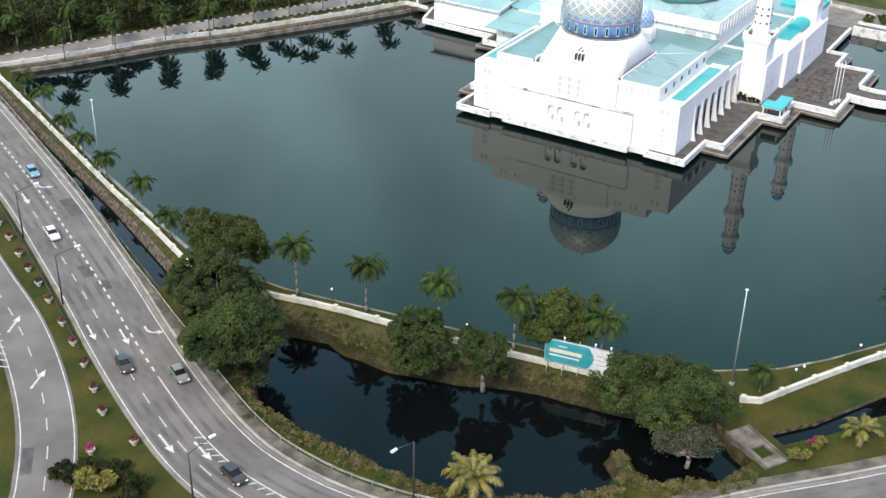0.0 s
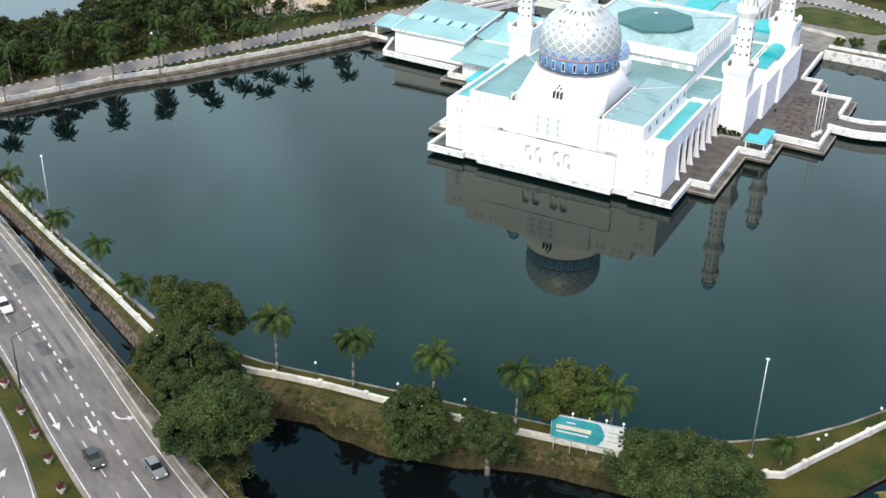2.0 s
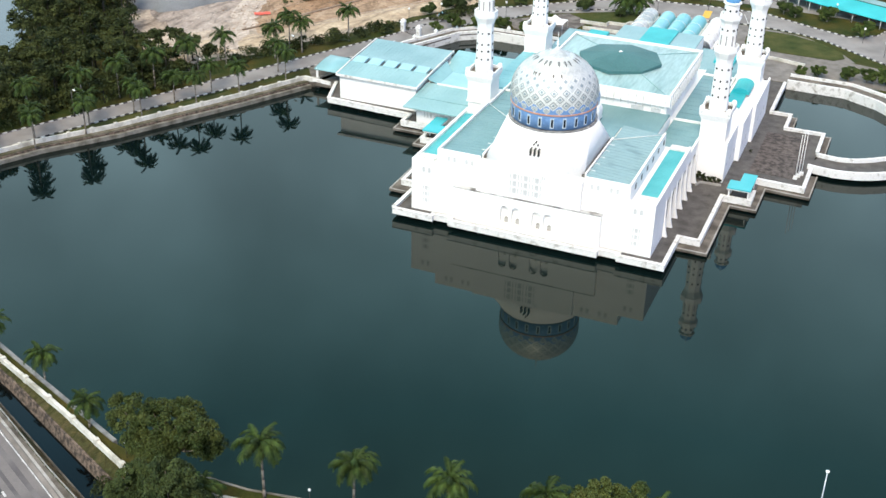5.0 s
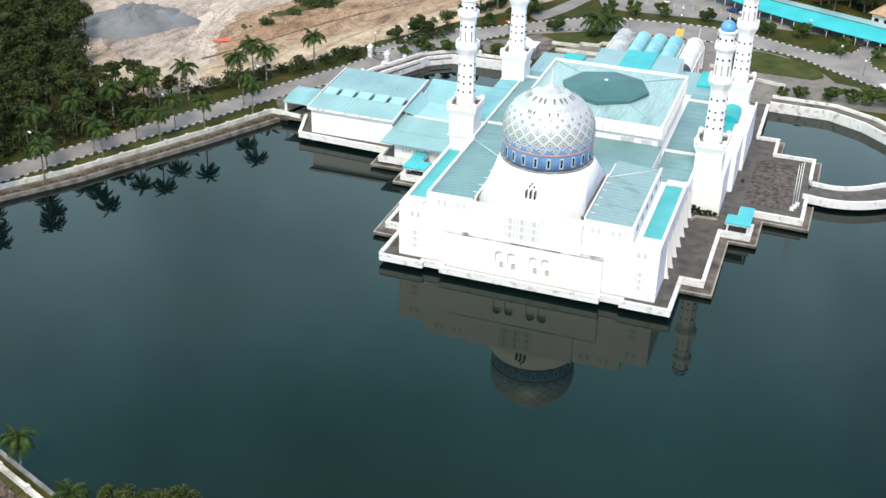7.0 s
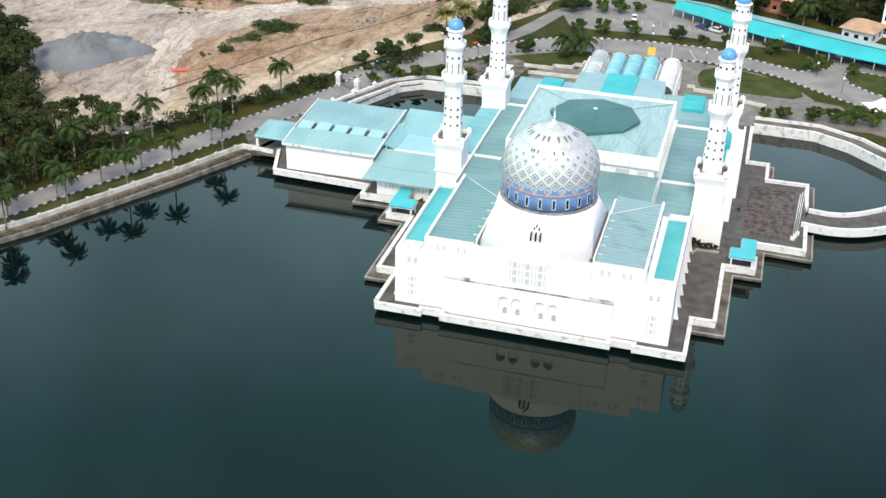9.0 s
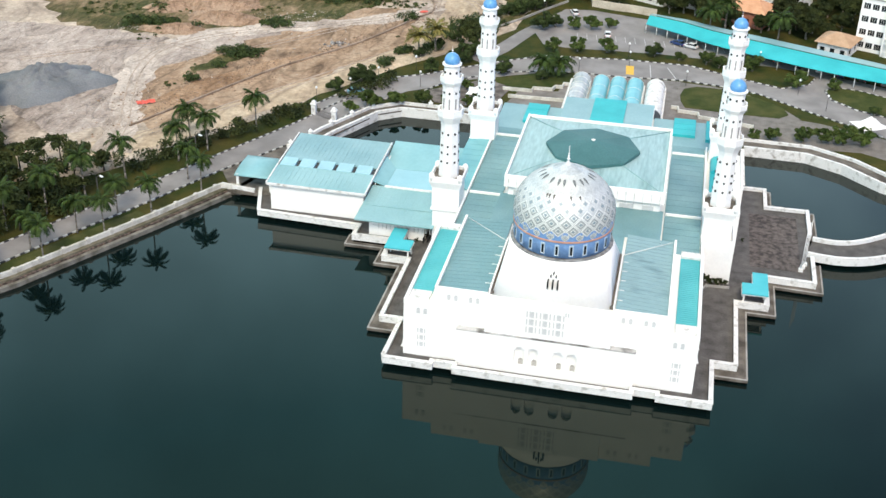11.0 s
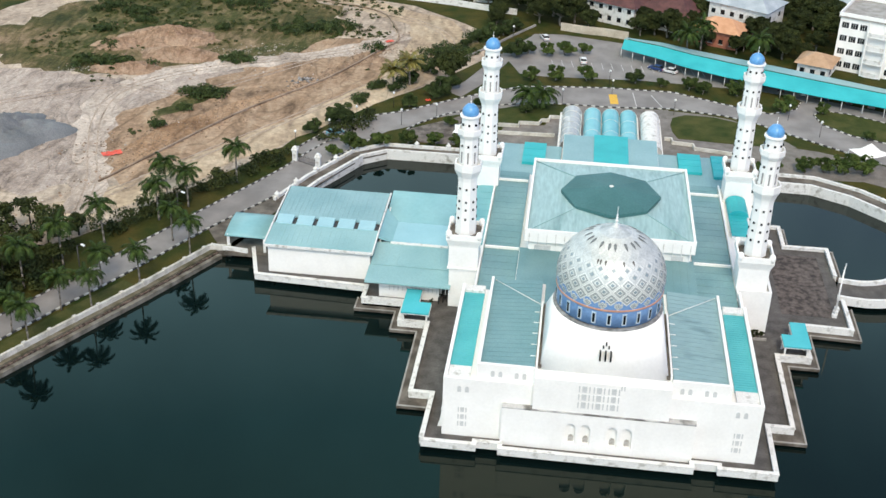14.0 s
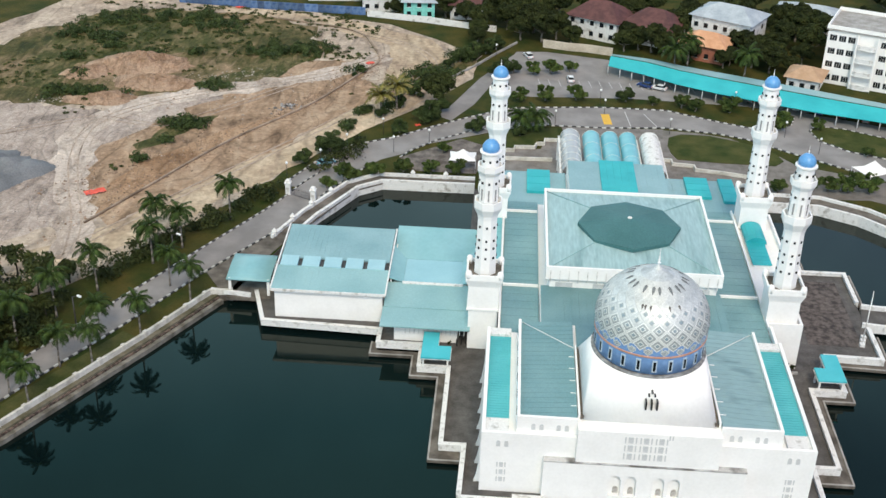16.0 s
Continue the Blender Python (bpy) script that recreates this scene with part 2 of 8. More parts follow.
BANW = surf("white_banner", (0.58, 0.59, 0.6), (0.66, 0.67, 0.67), 0.4, 0.5, 0.02)


def glass_sheet():
    m = bpy.data.materials.new("clear_ribbed_polycarbonate")
    m.use_nodes = True
    p = m.node_tree.nodes["Principled BSDF"]
    p.inputs["Base Color"].default_value = (0.62, 0.68, 0.7, 1)
    p.inputs["Roughness"].default_value = 0.25
    p.inputs["Alpha"].default_value = 0.55
    return m


POLY = glass_sheet()


def water_mat(name, c1, c2, ripple=0.03, tint=(1.0, 0.95, 0.86), level=0.5):
    m = bpy.data.materials.new(name)
    m.use_nodes = True
    n, l = m.node_tree.nodes, m.node_tree.links
    p = n["Principled BSDF"]
    tc = n.new("ShaderNodeTexCoord")
    a = n.new("ShaderNodeTexNoise")
    a.inputs["Scale"].default_value, a.inputs["Detail"].default_value = 0.012, 4
    l.new(tc.outputs["Object"], a.inputs["Vector"])
    r = n.new("ShaderNodeValToRGB")
    r.color_ramp.elements[0].position, r.color_ramp.elements[0].color = 0.35, (*c1, 1)
    r.color_ramp.elements[1].position, r.color_ramp.elements[1].color = 0.62, (*c2, 1)
    l.new(a.outputs["Fac"], r.inputs[0])
    l.new(r.outputs[0], p.inputs["Base Color"])
    p.inputs["Roughness"].default_value = 0.02
    p.inputs["IOR"].default_value = 1.34
    p.inputs["Specular Tint"].default_value = (*tint, 1)
    p.inputs["Specular IOR Level"].default_value = level
    b = n.new("ShaderNodeTexNoise")
    b.inputs["Scale"].default_value, b.inputs["Detail"].default_value = 0.9, 2
    l.new(tc.outputs["Object"], b.inputs["Vector"])
    u = n.new("ShaderNodeBump")
    u.inputs["Strength"].default_value, u.inputs["Distance"].default_value = ripple, 0.02
    l.new(b.outputs["Fac"], u.inputs["Height"])
    l.new(u.outputs[0], p.inputs["Normal"])
    return m


WATER = water_mat("teal_lake_water", (0.0018, 0.0052, 0.0053), (0.0029, 0.008, 0.0078), tint=(1.0, 0.985, 0.51), level=0.47)
PONDW = water_mat("black_pond_water", (0.002, 0.0026, 0.003), (0.0035, 0.0048, 0.005), tint=(1, 0.93, 0.9), level=0.26)
RIVERW = water_mat("grey_river_water", (0.03, 0.045, 0.05), (0.045, 0.06, 0.065), 0.3)


def rutted(name, pale, mid, dark, scale, angle, seed):
    """Churned soil: three earth colours mixed at three scales, with wheel ruts along one direction."""
    m = bpy.data.materials.new(name)
    m.use_nodes = True
    n, l = m.node_tree.nodes, m.node_tree.links
    p = n["Principled BSDF"]
    tc = n.new("ShaderNodeTexCoord")
    mp = n.new("ShaderNodeMapping")
    mp.inputs["Rotation"].default_value = (0, 0, radians(angle))
    mp.inputs["Location"].default_value = (seed * 13.7, seed * 5.1, 0)
    mp.inputs["Scale"].default_value = (1, 0.35, 1)
    l.new(tc.outputs["Object"], mp.inputs["Vector"])

    def nz(sc, det, dist, src):
        t = n.new("ShaderNodeTexNoise")
        t.inputs["Scale"].default_value, t.inputs["Detail"].default_value, t.inputs["Distortion"].default_value, t.inputs["Roughness"].default_value = sc, det, dist, 0.66
        l.new(src, t.inputs["Vector"])
        return t.outputs["Fac"]

    big, med, fine = nz(scale, 9, 0.5, tc.outputs["Object"]), nz(scale * 7, 9, 0.7, mp.outputs[0]), nz(scale * 30, 8, 0.3, tc.outputs["Object"])
    r1 = n.new("ShaderNodeValToRGB")
    r1.color_ramp.elements[0].position, r1.color_ramp.elements[0].color = 0.38, (*dark, 1)
    r1.color_ramp.elements[1].position, r1.color_ramp.elements[1].color = 0.6, (*pale, 1)
    e = r1.color_ramp.elements.new(0.48)
    e.color = (*mid, 1)
    mx = n.new("ShaderNodeMath")
    mx.operation = "MULTIPLY_ADD"
    mx.inputs[1].default_value, mx.inputs[2].default_value = 0.55, 0.0
    l.new(big, mx.inputs[0])
    ad = n.new("ShaderNodeMath")
    ad.operation = "MULTIPLY_ADD"
    ad.inputs[1].default_value = 0.45
    l.new(med, ad.inputs[0])
    l.new(mx.outputs[0], ad.inputs[2])
    l.new(ad.outputs[0], r1.inputs[0])
    v = n.new("ShaderNodeMapRange")
    v.inputs["From Min"].default_value, v.inputs["From Max"].default_value = 0.3, 0.7
    v.inputs["To Min"].default_value, v.inputs["To Max"].default_value = 0.72, 1.25
    l.new(fine, v.inputs["Value"])

    def math2(op, x, y):
        k = n.new("ShaderNodeMath")
        k.operation = op
        for i, q in enumerate((x, y)):
            if isinstance(q, float):
                k.inputs[i].default_value = q
            else:
                l.new(q, k.inputs[i])
        return k.outputs[0]

    def ramp(src, a0, a1, b0, b1):
        k = n.new("ShaderNodeMapRange")
        k.inputs["From Min"].default_value, k.inputs["From Max"].default_value = a0, a1
        k.inputs["To Min"].default_value, k.inputs["To Max"].default_value = b0, b1
        l.new(src, k.inputs["Value"])
        return k.outputs[0]

    # thin winding wheel marks: where a smooth noise crosses its middle
    mark = n.new("ShaderNodeTexNoise")
    mark.inputs["Scale"].default_value, mark.inputs["Detail"].default_value, mark.inputs["Distortion"].default_value = scale * 1.7, 1.5, 0.8
    l.new(mp.outputs[0], mark.inputs["Vector"])
    lines = ramp(math2("ABSOLUTE", math2("SUBTRACT", math2("FRACT", math2("MULTIPLY", mark.outputs["Fac"], 9.0), 0.0), 0.5), 0.0), 0.02, 0.12, 0.74, 1.0)
    patch = ramp(nz(scale * 4.3, 8, 0.6, tc.outputs["Object"]), 0.53, 0.57, 1.0, 1.16)
    dirt = ramp(nz(scale * 11.0, 8, 0.4, tc.outputs["Object"]), 0.34, 0.42, 0.78, 1.0)
    shade = math2("MULTIPLY", math2("MULTIPLY", v.outputs[0], lines), math2("MULTIPLY", patch, dirt))
    h = n.new("ShaderNodeHueSaturation")
    l.new(r1.outputs[0], h.inputs["Color"])
    l.new(shade, h.inputs["Value"])
    l.new(h.outputs[0], p.inputs["Base Color"])
    p.inputs["Roughness"].default_value, p.inputs["Specular IOR Level"].default_value = 0.95, 0.15
    u = n.new("ShaderNodeBump")
    u.inputs["Strength"].default_value, u.inputs["Distance"].default_value = 0.9, 0.9
    l.new(med, u.inputs["Height"])
    u2 = n.new("ShaderNodeBump")
    u2.inputs["Strength"].default_value, u2.inputs["Distance"].default_value = 0.35, 0.1
    l.new(fine, u2.inputs["Height"])
    l.new(u.outputs[0], u2.inputs["Normal"])
    l.new(u2.outputs[0], p.inputs["Normal"])
    return m


SANDG = rutted("churned_grey_sand", (0.5, 0.415, 0.32), (0.385, 0.31, 0.24), (0.18, 0.14, 0.11), 0.03, 30, 1)
CLAY = rutted("churned_tan_clay", (0.45, 0.335, 0.23), (0.31, 0.21, 0.135), (0.12, 0.078, 0.048), 0.035, 60, 2)
SAND = rutted("rutted_sand_track", (0.52, 0.42, 0.3), (0.41, 0.315, 0.215), (0.24, 0.175, 0.13), 0.03, 58, 3)
SOIL = rutted("orange_soil", (0.41, 0.29, 0.2), (0.31, 0.205, 0.135), (0.16, 0.1, 0.06), 0.08, 10, 4)
SCRUB = rutted("scrub_ground", (0.27, 0.19, 0.115), (0.092, 0.08, 0.03), (0.032, 0.04, 0.012), 0.045, 20, 5)
GREENS = rutted("weedy_green_ground", (0.21, 0.16, 0.085), (0.068, 0.07, 0.022), (0.026, 0.037, 0.01), 0.07, 15, 7)
ORUT = rutted("orange_brown_ruts", (0.38, 0.255, 0.16), (0.285, 0.175, 0.1), (0.15, 0.085, 0.045), 0.06, 58, 8)
GREYS = rutted("pale_grey_gravel_ground", (0.47, 0.395, 0.335), (0.36, 0.295, 0.247), (0.17, 0.138, 0.115), 0.06, 25, 9)
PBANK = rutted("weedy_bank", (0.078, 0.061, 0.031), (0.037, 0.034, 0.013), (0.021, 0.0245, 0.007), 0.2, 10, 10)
BANK = rutted("dry_bank_earth", (0.1496, 0.1092, 0.06317), (0.06983, 0.05225, 0.02527), (0.0399, 0.0399, 0.01444), 0.07, 10, 6)


# ---- mesh helpers ----
def B():
    return bmesh.new()


def quad(bm, *pts):
    return bm.faces.new([bm.verts.new(p) for p in pts])


def box(bm, x0, y0, z0, x1, y1, z1, m=None):
    c = [Vector((x, y, z)) for z in (z0, z1) for x, y in ((x0, y0), (x1, y0), (x1, y1), (x0, y1))]
    v = [bm.verts.new(m @ p if m else p) for p in c]
    for f in ((3, 2, 1, 0), (4, 5, 6, 7), (0, 1, 5, 4), (1, 2, 6, 5), (2, 3, 7, 6), (3, 0, 4, 7)):
        bm.faces.new([v[i] for i in f])


def prism(bm, poly, z0, z1):
    a = [bm.verts.new((x, y, z0)) for x, y in poly]
    b = [bm.verts.new((x, y, z1)) for x, y in poly]
    n = len(poly)
    area = sum(poly[i][0] * poly[(i + 1) % n][1] - poly[(i + 1) % n][0] * poly[i][1] for i in range(n))
    if area < 0:
        a.reverse(), b.reverse()
    bm.faces.new(b), bm.faces.new(a[::-1])
    for i in range(n):
        j = (i + 1) % n
        bm.faces.new((a[i], a[j], b[j], b[i]))


def lathe(bm, prof, n=16, at=(0, 0, 0), phase=0.0, smooth=False, cap=True):
    rings = []
    for r, z in prof:
        rings.append([bm.verts.new((at[0] + r * math.cos(2 * math.pi * (k + phase) / n), at[1] + r * math.sin(2 * math.pi * (k + phase) / n), at[2] + z)) for k in range(n)])
    for a, b in zip(rings, rings[1:]):
        for k in range(n):
            f = bm.faces.new((a[k], a[(k + 1) % n], b[(k + 1) % n], b[k]))
            f.smooth = smooth
    if cap:
        bm.faces.new(rings[0][::-1]), bm.faces.new(rings[-1])


def tube(bm, p, q, r0, r1=None, n=6):
    p, q = Vector(p), Vector(q)
    r1 = r0 if r1 is None else r1
    rot = (q - p).to_track_quat("Z", "Y").to_matrix()
    a, b = [], []
    for k in range(n):
        d = rot @ Vector((math.cos(2 * math.pi * k / n), math.sin(2 * math.pi * k / n), 0))
        a.append(bm.verts.new(p + d * r0)), b.append(bm.verts.new(q + d * r1))
    for k in range(n):
        f = bm.faces.new((a[k], a[(k + 1) % n], b[(k + 1) % n], b[k]))
        f.smooth = True
    bm.faces.new(a[::-1]), bm.faces.new(b)


def offset(pts, d):
    """A polyline moved to its left by d, with mitred corners."""
    out = []
    for i, p in enumerate(pts):
        t = []
        if i > 0:
            t.append((Vector(p) - Vector(pts[i - 1])).normalized())
        if i < len(pts) - 1:
            t.append((Vector(pts[i + 1]) - Vector(p)).normalized())
        nn = [Vector((-v.y, v.x)) for v in t]
        m = sum(nn, Vector((0, 0)))
        m.normalize()
        out.append(tuple(Vector(p) + m * d / max(0.4, m.dot(nn[0]))))
    return out


def smooth_line(pts, step=2.0):
    """Points at even steps along a rounded line through pts."""
    P = [Vector(p) for p in pts]
    out = []
    for i in range(len(P) - 1):
        p0, p1, p2, p3 = P[max(i - 1, 0)], P[i], P[i + 1], P[min(i + 2, len(P) - 1)]
        n = max(1, round((p2 - p1).length / step))
        for k in range(n):
            t = k / n
            out.append(tuple(0.5 * (2 * p1 + (p2 - p0) * t + (2 * p0 - 5 * p1 + 4 * p2 - p3) * t * t + (3 * p1 - p0 - 3 * p2 + p3) * t ** 3)))
    out.append(tuple(P[-1]))
    return out


def ribbon(bm, left, right, z0, z1):
    """A slab between two lines of equal length."""
    rows = [[bm.verts.new((*l, z1)), bm.verts.new((*r, z1)), bm.verts.new((*r, z0)), bm.verts.new((*l, z0))] for l, r in zip(left, right)]
    for a, b in zip(rows, rows[1:]):
        for k in range(4):
            bm.faces.new((a[k], a[(k + 1) % 4], b[(k + 1) % 4], b[k]))
    bm.faces.new(rows[0][::-1]), bm.faces.new(rows[-1])


def wall_line(bm, pts, th, z0, z1):
    ribbon(bm, offset(pts, th / 2), offset(pts, -th / 2), z0, z1)


def mesh_of(name, bm, material):
    bmesh.ops.recalc_face_normals(bm, faces=bm.faces)
    me = bpy.data.meshes.new(name)
    bm.to_mesh(me)
    bm.free()
    for m in material if isinstance(material, (list, tuple)) else [material]:
        me.materials.append(m)
    return me


def part(name, bm, material, parent, label="", m=None):
    ob = new(name, mesh_of(name, bm, material))
    ob.parent = parent
    if m:
        ob.matrix_basis = m
    return tagged(ob, label)


def piece(name, me, parent, m):
    ob = new(name, me)
    ob.parent = parent
    ob.matrix_basis = m
    return ob


def thing(name, label, category, group="", m=None):
    ob = new(name)
    ob.empty_display_size = 0.5
    if m:
        ob.matrix_basis = m
    return tagged(ob, label, category, group)


def solid(name, bm, material, label, category, group="", kind="", m=None):
    ob = new(name, mesh_of(name, bm, material))
    if m:
        ob.matrix_basis = m
    return tagged(ob, label, category, group, kind)


def along(pts, s0, step, count=9999):
    """Places and headings every step metres along a line."""
    out, left = [], s0
    for a, b in zip(pts, pts[1:]):
        a, b = Vector(a), Vector(b)
        length = (b - a).length
        while left <= length and len(out) < count:
            p = a + (b - a) * (left / length)
            out.append((p.x, p.y, math.degrees(math.atan2(b.y - a.y, b.x - a.x))))
            left += step
        left -= length
    return out


GZ = 1.5


def ragged(poly, amp=1.6, step=3.0, seed=0.0):
    """The outline of a patch of soil or grass with an uneven edge."""
    out = []
    for (x0, y0), (x1, y1) in zip(poly, poly[1:] + poly[:1]):
        n = max(1, int(math.hypot(x1 - x0, y1 - y0) / step))
        for k in range(n):
            x, y = x0 + (x1 - x0) * k / n, y0 + (y1 - y0) * k / n
            out.append((x + amp * noise.noise((x * 0.16, y * 0.16, 3 + seed)) + amp * 0.5 * noise.noise((x * 0.6, y * 0.6, 7 + seed)),
                        y + amp * noise.noise((x * 0.16, y * 0.16, 11 + seed)) + amp * 0.5 * noise.noise((x * 0.6, y * 0.6, 17 + seed))))
    return out


def grown(loop, d):
    """A closed outline moved outwards by d."""
    n = len(loop)
    area = sum(loop[i][0] * loop[(i + 1) % n][1] - loop[(i + 1) % n][0] * loop[i][1] for i in range(n))
    k = -d if area > 0 else d
    out = []
    for i in range(n):
        p, q, r = Vector(loop[i - 1]), Vector(loop[i]), Vector(loop[(i + 1) % n])
        a, c = (q - p).normalized(), (r - q).normalized()
        m = Vector((-a.y - c.y, a.x + c.x))
        m = m.normalized() if m.length > 1e-6 else Vector((-a.y, a.x))
        out.append(tuple(q + m * k))
    return out

# ---- water and ground ----
LAKE = [(-120.2, -50.6), (-113.8, -39.7), (-102.7, -17.8), (-93.6, -4.9), (-87.0, 7.1), (-79.2, 21.1), (-71.4, 36.7), (-67.7, 37.2), (-61.8, 57), (-57.6, 68.5), (-54.8, 74.1),
        (-51.2, 81.8), (-46.4, 85.4), (-27, 85.6), (-26, 83.9), (30.5, 83.9), (44, 83.9), (51.4, 80), (58.7, 72.9), (69.1, 66.7), (80, 58), (92, 30), (95, 0), (90, -28), (81, -46),
        (73.8, -55.2), (67.7, -64.3), (62.6, -70.3), (55.7, -75.4), (46, -82), (30, -85), (10, -88.3), (-9, -91.6), (-24, -91.8), (-30.0, -90.6), (-61.1, -78.1), (-99.9, -60.9)]
POND = [(-2.4, -100.3), (4.2, -98.8), (8.4, -100), (13.6, -99.6), (18.6, -99), (27.4, -96.4), (33.2, -93.4), (37.7, -92.3), (42.2, -91.8), (47.5, -91.2), (52, -90.2),
        (57, -89.2), (61.5, -89.6), (64.8, -92.3), (63.5, -96.6), (60, -98.4), (57.6, -101), (56.2, -101.6), (52.9, -98.9), (50.9, -98.2), (49.6, -99.1), (49.7, -101),
        (51.8, -103), (52, -106), (47, -111), (40, -115), (33, -117), (25.4, -117), (20.3, -116.6), (14.9, -116.6), (9.8, -115.9), (5.3, -114.5), (2.4, -112), (1.6, -108.5), (-1.5, -104)]
CANAL_N = [(-124, -55.2), (-110, -61), (-90.7, -69.8), (-70.6, -78), (-51.8, -85.7), (-23.8, -98.7)]
CANAL_S = [(-124, -59.5), (-100.7, -69.1), (-80.8, -76.4), (-65.9, -82.4), (-50.9, -88.9), (-25.4, -101.5)]
CANAL_TOP = [(x + 0.3, y + 0.55) for x, y in CANAL_N] + [(x - 0.4, y - 1.0) for x, y in CANAL_S[::-1]]
POND = ragged(POND, 0.6, 2.0)
POND_TOP = grown(POND, 1.5)
DITCH_N = [(66, -85.3), (70.6, -79.5), (77, -67.5), (85, -55), (98, -38)]
DITCH_S = [(68.4, -86.6), (73.0, -81.0), (79.5, -70.3), (87.8, -57.8), (100.8, -40.8)]
DITCH = DITCH_N + DITCH_S[::-1]
RIVER = [(-139, 4), (-139.5, 14), (-147, 30), (-157, 48), (-200, 95), (-420, 170), (-700, 60), (-420, -20), (-200, -12), (-150, 0)]

bm = B()
box(bm, -1500, -1500, -3, 1500, 1500, 0)
solid("water", bm, WATER, "still dark teal lake water", "water", kind="structure")
for name, poly, mt, lab in (("pond_water", grown(POND, 0.6), PONDW, "still black pond water"), ("canal_water", CANAL_N + [(x, y - 0.5) for x, y in CANAL_S[::-1]], PONDW, "still dark canal water"), 
                            ("river_water", RIVER, RIVERW, "pale grey river water")):
    bm = B()
    prism(bm, poly, -0.5, 0.02)
    solid(name, bm, mt, lab, "water", kind="structure")

bm = B()
prism(bm, DITCH, -0.5, 0.95)
solid("ditch_water", bm, PONDW, "shallow dark ditch water", "water", kind="structure")

bm = B()
edges = []
for loop in ([(-1500, -1500), (1500, -1500), (1500, 1500), (-1500, 1500)], LAKE, POND_TOP, CANAL_TOP, DITCH, RIVER):
    vs = [bm.verts.new((x, y, GZ)) for x, y in loop]
    edges += [bm.edges.new((vs[i], vs[(i + 1) % len(vs)])) for i in range(len(vs))]
bmesh.ops.triangle_fill(bm, use_beauty=True, edges=edges)
ground = solid("ground", bm, GRASS, "patchy green and brown grass ground", "ground", kind="structure")
for name, loop in (("lake_wall", LAKE), ("river_bank", RIVER)):
    bm = B()
    n = len(loop)
    for i in range(n):
        a, b = loop[i], loop[(i + 1) % n]
        quad(bm, (*a, GZ), (*b, GZ), (*b, -0.8), (*a, -0.8))
    solid(name, bm, STONE, "stained concrete water edge", "wall", kind="structure")


bm = B()
n = len(DITCH)
for i in range(n):
    a, b = DITCH[i], DITCH[(i + 1) % n]
    quad(bm, (*a, GZ), (*b, GZ), (*b, 0.3), (*a, 0.3))
solid("ditch_wall", bm, RUBBLE, "dark stained ditch edge", "wall", kind="structure")

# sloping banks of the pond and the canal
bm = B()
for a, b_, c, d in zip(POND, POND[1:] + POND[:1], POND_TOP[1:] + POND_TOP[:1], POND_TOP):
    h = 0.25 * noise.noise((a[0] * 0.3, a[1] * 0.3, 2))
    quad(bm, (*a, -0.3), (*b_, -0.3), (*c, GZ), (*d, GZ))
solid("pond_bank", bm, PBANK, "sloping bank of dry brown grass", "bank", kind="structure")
bm = B()
lowc = [(x + 0.2, y + 0.6) for x, y in CANAL_S]
topc = [(x - 0.4, y - 1.0) for x, y in CANAL_S]
for a, b_, c, d in zip(lowc, lowc[1:], topc[1:], topc):
    quad(bm, (*a, -0.3), (*b_, -0.3), (*c, GZ), (*d, GZ))
for p, q in ((CANAL_TOP[0], topc[0]), (CANAL_TOP[len(CANAL_N) - 1], topc[-1])):
    quad(bm, (*p, GZ), (*q, GZ), (*q, -0.5), (*p, -0.5))
solid("canal_bank", bm, BANK, "sloping bank of weeds and earth", "bank", kind="structure")
bm = B()
for p, q in zip(CANAL_N, CANAL_N[1:]):
    quad(bm, (*p, -0.4), (*q, -0.4), (q[0] + 0.3, q[1] + 0.55, GZ), (p[0] + 0.3, p[1] + 0.55, GZ))
solid("stone_bank", bm, RUBBLE, "steep bank of rough brown rubble", "bank", kind="structure")


def sheet(name, poly, z0, z1, material, label, category):
    b = B()
    prism(b, poly, z0, z1)
    return solid(name, b, material, label, category, kind="structure")


# ---- roads ----
R1 = smooth_line([(-190, -31), (-130, -55.5), (-106, -66), (-84.7, -75.8), (-62.9, -86), (-47.9, -93.6), (-29, -103.6), (-19.3, -109), (-9.5, -114.2), (0, -118.9),
                  (8.4, -122.5), (16, -124.5), (27, -125), (40, -122.3), (55, -113.6), (68.6, -98.4), (81, -85), (100, -62), (130, -20)], 2.5)
bm = B()
ribbon(bm, offset(R1, 0.9), offset(R1, -11.2), GZ - 0.3, GZ + 0.05)
road_a = solid("road_1", bm, ASPH, "worn grey asphalt road with three lanes", "road", kind="structure")


def line_strip(parent, pts, d, w, z, name="road_line", material=PAINT):
    b = B()
    ribbon(b, offset(pts, d + w / 2), offset(pts, d - w / 2), z, z + 0.012)
    return part(name, b, material, parent)


def dashes(parent, pts, d, w, length, gap, z, s0=0.0, end=9999.0, name="lane_dash"):
    b = B()
    box(b, -length / 2, -w / 2, 0, length / 2, w / 2, 0.012)
    me = mesh_of(name, b, PAINT)
    for x, y, a in along(offset(pts, d), s0, length + gap):
        if x < end:
            piece(name, me, parent, pose(x, y, z, 0, 0, a))


RZ = GZ + 0.052
# darker bands worn by tyres along the lanes
TRACKM = surf("tyre_darkened_asphalt", (0.09, 0.082, 0.082), (0.15, 0.136, 0.132), 0.22, 0.9, 0.1, fine=25, vary=0.07)
SHOULDM = surf("dusty_shoulder", (0.15, 0.13, 0.112), (0.25, 0.222, 0.195), 0.3, 0.9, 0.15, fine=20, vary=0.1)


